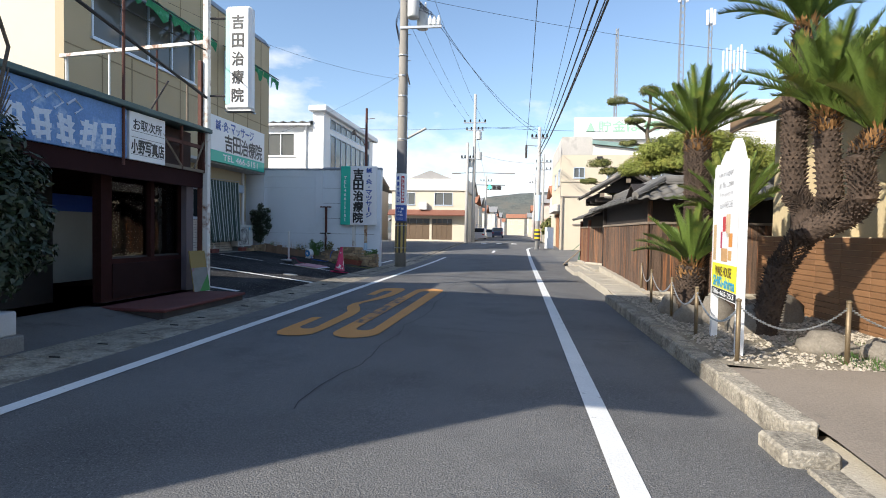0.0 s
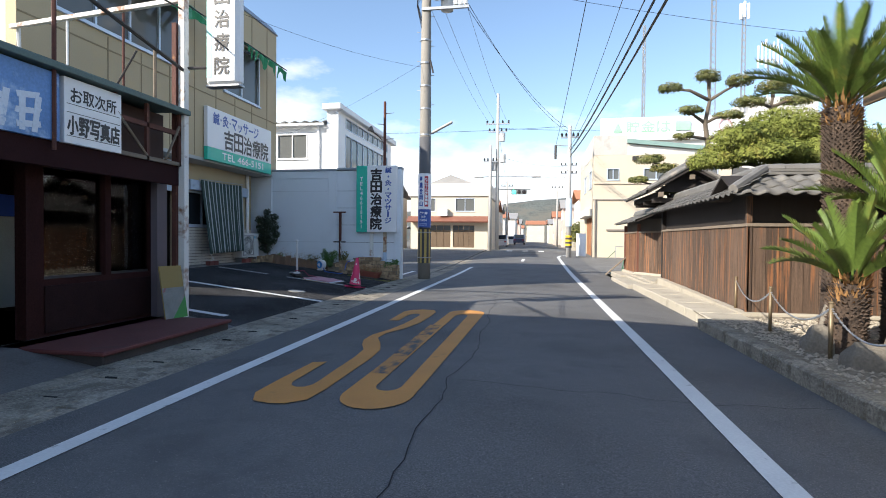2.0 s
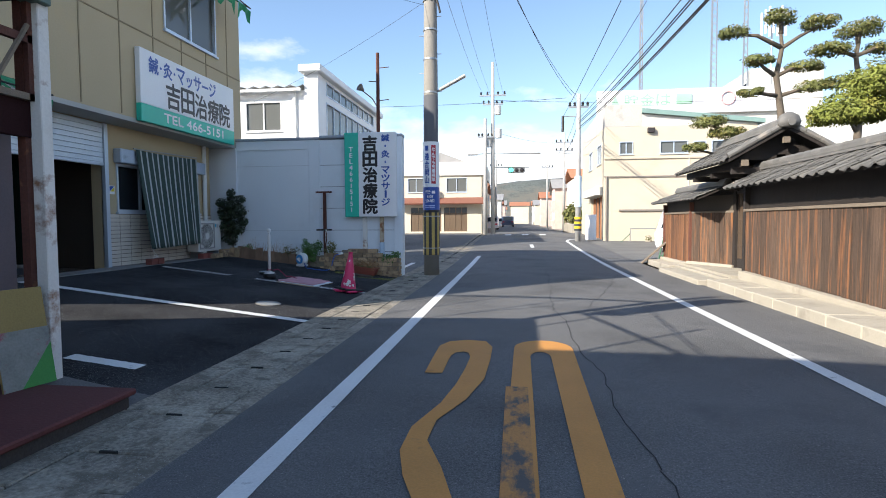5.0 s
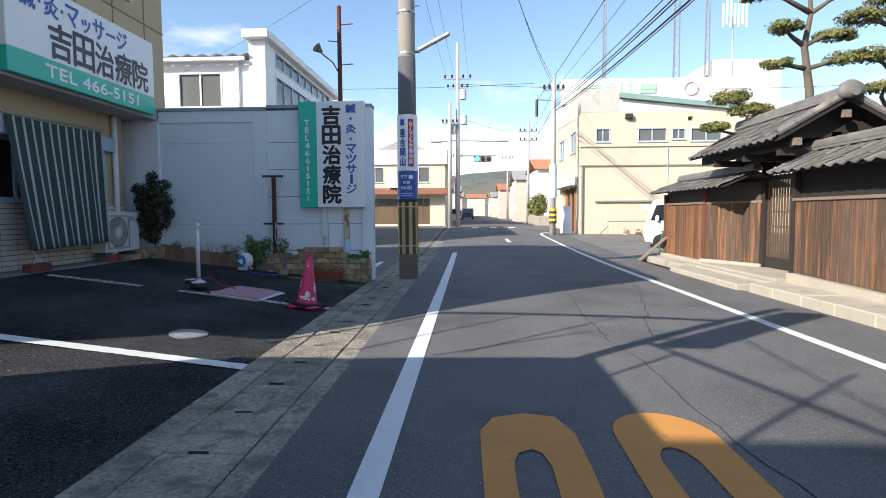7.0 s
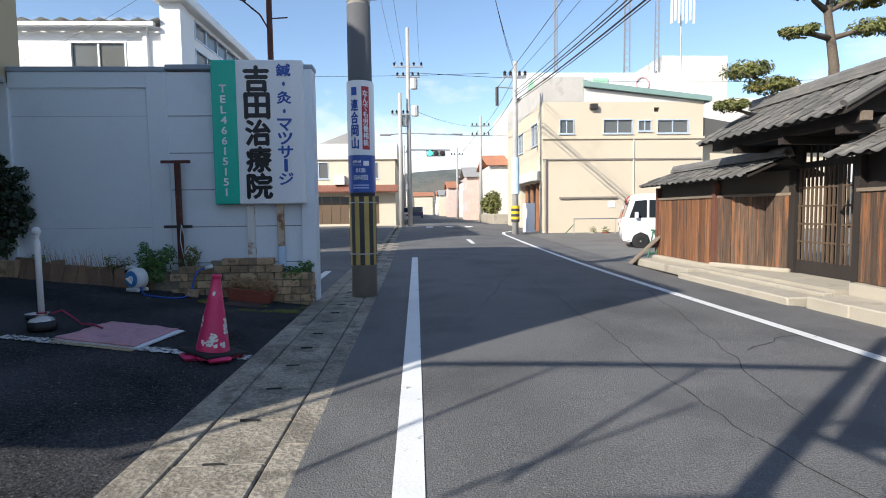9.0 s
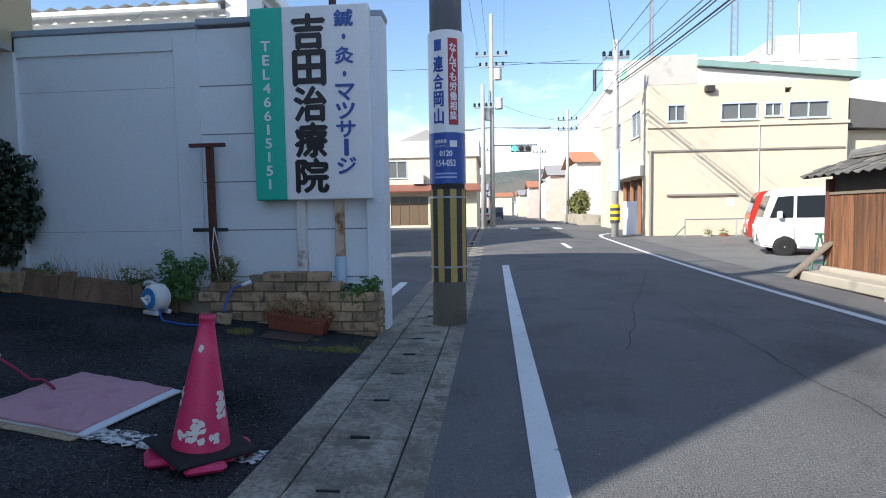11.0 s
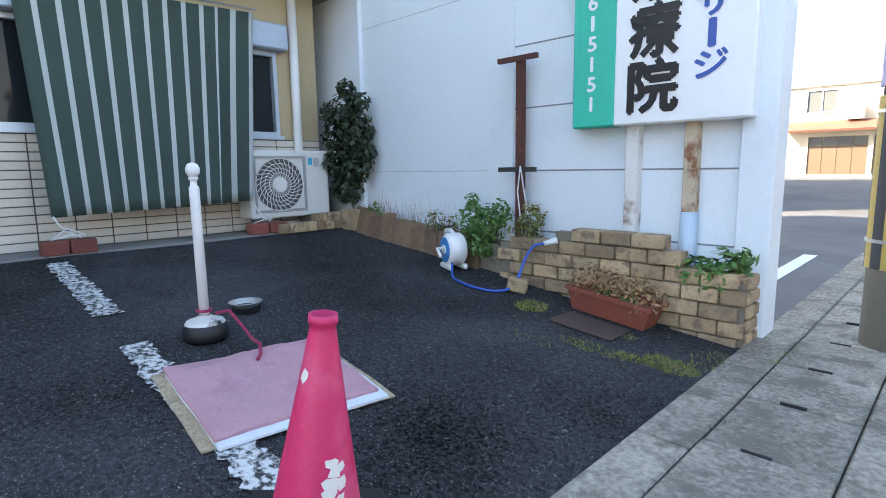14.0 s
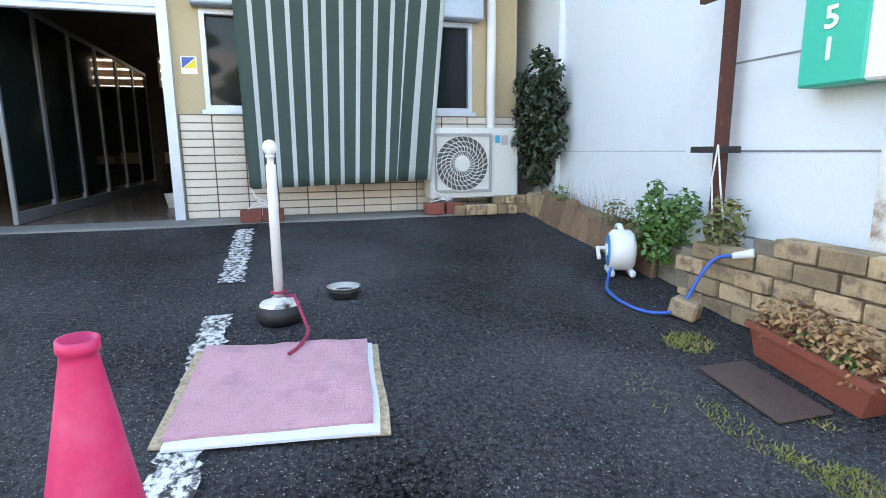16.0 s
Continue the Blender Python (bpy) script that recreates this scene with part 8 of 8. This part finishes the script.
for k, (dz, dx, r) in enumerate(((0.0, 0.0, 0.016), (0.12, 0.03, 0.016), (0.2, -0.05, 0.012), (-0.14, 0.08, 0.022), (-0.28, 0.02, 0.012))):
    wire((1.3 + dx, 34.6, 6.3 + dz), (1.45 + dx * 2, -6, 5.6 + dz), 0.6, r)
wire((1.45, 34.6, 7.3), (1.3, -6, 7.7), 0.6, 0.008)
bm = wire((0.5, 34.6, 6.65), (0.35, -6, 6.9), 0.5, 0.010, "messenger cable wound with a spiral hanger")
for dx in (-0.7, -0.2, 0.7):
    wire((px + dx, py, 10.25), (-3.5 + dx, 43.6, 10.1), 0.5, 0.007)
    wire((px + dx, py, 10.25), (px + dx + 0.6, -8, 10.4), 0.6, 0.007)
wire((px + 1.2, py, 8.4), (1.3, 34.6, 7.6), 0.5, 0.009)
wire((px + 1.3, py, 8.4), (1.3, 34.6, 7.4), 0.6, 0.009)
wire((px, py, 6.7), (-14, 26.2, 5.5), 0.3, 0.004)
wire((px, py, 6.5), (-9.0, 13.0, 7.0), 0.3, 0.004)
wire((-24, 44, 9.9), (1.6, 45, 9.9), 0.3, 0.014)
wire((-3.5, 43.6, 9.6), (26, 45, 9.6), 0.4, 0.014)
wire((-3.5, 43.6, 7.5), (2.6, 58, 8.6), 0.3, 0.01)
wire((-3.5, 43.6, 6.0), (7, 46, 6.4), 0.2, 0.01)
wire((-3.5, 43.6, 9.9), (-4.4, 75, 8.3), 0.4, 0.01)
wire((1.3, 34.6, 7.2), (2.6, 58, 8.6), 0.4, 0.012)
wire((1.3, 34.6, 6.4), (2.6, 58, 7.8), 0.4, 0.016)
wire((2.6, 58, 8.6), (2.4, 82, 8.6), 0.4, 0.012)
wire((px, py, 9.4), (26, 30, 9.5), 0.8, 0.007)
wire((-5.5, 9.3, 4.4), (-5.9, 2, 4.6), 0.1, 0.012)

# ---- vehicles and the car park ----
def tyre(parent, x, y, z, r, w):
    ty = part("wheel", lathe([(r * 0.6, -w / 2), (r * 0.92, -w / 2), (r, -w / 3), (r, w / 3), (r * 0.92, w / 2), (r * 0.6, w / 2)], 24, (0, 0, 0), None, pose(x, y, z, 90, 0, 0)), mat("tyre_rubber", (0.012, 0.012, 0.012), 0.8), parent, "", True)
    part("rim", lathe([(0.02, -w / 2 - 0.002), (r * 0.62, -w / 2 + 0.01), (r * 0.62, w / 2 - 0.01), (0.02, w / 2)], 20, (0, 0, 0), None, pose(x, y, z, 90, 0, 0)), mat("silver_wheel", (0.6, 0.6, 0.62), 0.35, metal=0.7), ty, "silver wheel trim")
    for k in range(8):
        a = k * math.tau / 8
        part("rim_hole", lathe([(0.01, 0), (0.026, 0), (0.026, 0.006), (0.01, 0.006)], 8, (0, 0, 0), None, pose(x + 0.1 * math.cos(a), y - w / 2 + 0.0, z + 0.1 * math.sin(a), 90, 0, 0)), DARK_PANE, ty)


def small_van(x, y, z, paint, label, long=3.35, wide=1.46, high=1.78, turn=0):
    """A box-shaped small van, nose towards -x."""
    V = thing("van", (x + long / 2, y + wide / 2, z), label, "van")
    prof = [(0.05, 0.28), (0.0, 0.5), (0.01, 0.78), (0.06, 0.98), (0.26, 1.64), (0.36, high - 0.03), (0.6, high), (3.1, high), (3.28, high - 0.08), (3.35, 0.9), (3.33, 0.3), (2.95, 0.24), (2.9, 0.42), (2.72, 0.52), (2.54, 0.42), (2.48, 0.24), (0.82, 0.24), (0.77, 0.42), (0.58, 0.52), (0.39, 0.42), (0.34, 0.24)]
    bm = prism([(x + a, z + b) for a, b in prof], "y", y, y + wide)
    bmesh.ops.bevel(bm, geom=[e for e in bm.edges if len({round(v.co.y, 3) for v in e.verts}) == 1], offset=0.05, segments=2, affect="EDGES")
    part("body", bm, paint, V, "", False)
    for side in (y - 0.004, y + wide - 0.004):
        part("side_window", prism([(x + 0.22, z + 1.02), (x + 0.40, z + 1.56), (x + 0.75, z + 1.58), (x + 0.75, z + 1.02)], "y", side, side + 0.008), DARK_PANE, V)
        part("side_window", prism([(x + 0.82, z + 1.02), (x + 0.82, z + 1.58), (x + 1.75, z + 1.58), (x + 1.75, z + 1.02)], "y", side, side + 0.008), DARK_PANE, V)
        part("side_window", prism([(x + 1.83, z + 1.02), (x + 1.83, z + 1.58), (x + 2.9, z + 1.58), (x + 2.95, z + 1.02)], "y", side, side + 0.008), DARK_PANE, V)
        part("door_seam", box(x + 0.78, x + 0.79, side, side + 0.007, z + 0.35, z + 1.0), DARK_STEEL, V)
        part("door_seam", box(x + 1.78, x + 1.79, side, side + 0.007, z + 0.35, z + 1.0), DARK_STEEL, V)
        part("door_handle", box(x + 1.58, x + 1.7, side - 0.01, side + 0.015, z + 0.9, z + 0.925, 0.004), paint, V)
    wsn = Vector((-0.7, 0, 0.3)).normalized()
    bm = bmesh.new()
    bm.faces.new([bm.verts.new(c) for c in ((x + 0.08, y + 0.1, z + 1.04), (x + 0.08, y + wide - 0.1, z + 1.04), (x + 0.25, y + wide - 0.14, z + 1.6), (x + 0.25, y + 0.14, z + 1.6))])
    bmesh.ops.translate(bm, verts=bm.verts, vec=wsn * 0.012)
    part("windscreen", bm, DARK_PANE, V)
    for yy in (y + 0.06, y + wide - 0.32):
        part("headlight", box(x - 0.015, x + 0.06, yy, yy + 0.26, z + 0.68, z + 0.86, 0.03), mat("headlight_lens", (0.7, 0.72, 0.74), 0.1), V)
    part("grille", box(x - 0.01, x + 0.03, y + 0.4, y + wide - 0.4, z + 0.42, z + 0.58, 0.01), BLK, V)
    part("number_plate", box(x - 0.02, x + 0.01, y + 0.56, y + 0.9, z + 0.42, z + 0.58), PANEL_WHITE, V)
    part("mirror", box(x + 0.38, x + 0.5, y - 0.17, y - 0.02, z + 1.0, z + 1.2, 0.03), paint, V)
    if turn:
        V.rotation_euler = (0, 0, radians(turn))
        V.location = (x + 1.75, y + 0.25, z)
    for a in (0.58, 2.72):
        tyre(V, x + a, y + 0.09, z + 0.27, 0.27, 0.16)
        tyre(V, x + a, y + wide - 0.09, z + 0.27, 0.27, 0.16)


small_van(3.5, 27.45, -0.04, mat("white_car_paint", (0.78, 0.79, 0.8), 0.25, 0.02, 1, 30, 0), "white boxy small van parked behind the fence", turn=-18)
small_van(4.8, 31.0, 0.02, mat("red_car_paint", (0.42, 0.03, 0.02), 0.25, 0.02, 1, 30, 0), "red boxy small van parked in the car park", turn=-18)


def far_car(x, y, z, paint, label):
    V = thing("car", (x, y, z), label, "car", "cars down the road")
    bm = prism([(y - 2.0, z + 0.3), (y - 2.05, z + 0.85), (y - 1.6, z + 0.95), (y - 1.1, z + 1.5), (y + 0.6, z + 1.52), (y + 1.3, z + 0.95), (y + 2.0, z + 0.8), (y + 2.0, z + 0.3)], "x", x - 0.8, x + 0.8)
    part("body", bm, paint, V)
    part("rear_window", prism([(y - 1.62, z + 1.0), (y - 1.16, z + 1.46), (y - 1.12, z + 1.44), (y - 1.58, z + 1.0)], "x", x - 0.65, x + 0.65), DARK_PANE, V)
    for s in (-0.62, 0.62):
        part("tail_light", box(x + s - 0.12, x + s + 0.12, y - 2.07, y - 2.0, z + 0.65, z + 0.8), SIGN_RED, V)
        for b in (-1.2, 1.2):
            part("wheel", lathe([(0.05, -0.09), (0.3, -0.09), (0.3, 0.09), (0.05, 0.09)], 16, (0, 0, 0), None, pose(x + s * 1.15, y + b, z + 0.3, 0, 90, 0)), mat("tyre_rubber", (0.012, 0.012, 0.012)), V)


far_car(-3.0, 84, 0.42, mat("dark_blue_car_paint", (0.05, 0.07, 0.12), 0.3, 0.02, 1, 30, 0), "dark blue car standing down the road")
far_car(-4.6, 66, 0.22, mat("white_car_paint", (0.78, 0.79, 0.8)), "white car parked beside a far house")
far_car(-4.7, 92, 0.22, mat("white_car_paint", (0.78, 0.79, 0.8)), "white car parked beside a far house")

solid("wheel_stop", box(-5.75, -5.0, 19.62, 19.76, -0.06, 0.08, 0.02), OLD_CONCRETE, "short concrete wheel stop behind the wall", "kerb")
S = thing("folding_trestle", (2.75, 23.6, -0.05), "green steel trestle with a grey plank leaning on it", "trestle")
TG = mat("green_steel_paint", (0.05, 0.16, 0.09), 0.6, 0.15, 3, 40, 0.1)
for y in (23.35, 23.75):
    part("leg", rod([(2.62, y, -0.08), (2.78, y, 0.72)], 0.02, 6), TG, S)
    part("leg", rod([(2.98, y, -0.08), (2.8, y, 0.72)], 0.02, 6), TG, S)
    part("brace", rod([(2.66, y, 0.15), (2.94, y, 0.15)], 0.014, 5), TG, S)
part("top_bar", rod([(2.79, 23.2, 0.72), (2.79, 23.9, 0.72)], 0.024, 6), TG, S)
part("plank", box(-0.02, 0.02, -0.09, 0.09, 0, 1.05, 0.004, None, pose(2.0, 23.3, -0.07, 0, 48, 0)), GREY_WOOD, S, "grey weathered plank")
S = thing("pipe_railing", (6, 34.4, 0.1), "low white pipe railing before the office wall", "railing")
for x in (3.9, 5.8, 7.7):
    part("post", rod([(x, 34.4, 0.05), (x, 34.4, 0.85)], 0.025, 6), STEEL, S)
part("rail", rod([(3.9, 34.4, 0.85), (7.7, 34.4, 0.85)], 0.025, 6), STEEL, S)
part("brace", rod([(3.9, 34.4, 0.6), (3.3, 34.2, 0.05)], 0.02, 6), TG, S)
for k, x in enumerate((4.9, 5.5, 6.3, 7.0, 7.4)):
    S = thing("flower_pot", (x, 34.8, 0.1), "small potted plant by the office wall", "plant", "pots by the office wall")
    part("pot", lathe([(0.06, 0), (0.14, 0), (0.18, 0.18), (0.16, 0.18), (0.05, 0.15)], 10, (x, 34.8, 0.06)), TERRA if k % 2 else PALE_CONCRETE, S)
    bm = bmesh.new()
    leaf_pad(bm, (x, 34.8, 0.34), 0.18, 0.18, 0.16, 60, 0.05, 0.8)
    part("leaves", bm, LEAF["niwaki"], S)
S = thing("sandwich_board", (2.05, 35.3, 0.1), "white standing sign board at the office corner", "sign")
part("board", box(1.8, 2.35, 35.4, 35.46, 0.25, 1.6, 0.01), PANEL_WHITE, S)
for x in (1.85, 2.3):
    part("leg", box(x - 0.02, x + 0.02, 35.4, 35.44, 0.05, 0.25), STEEL, S)
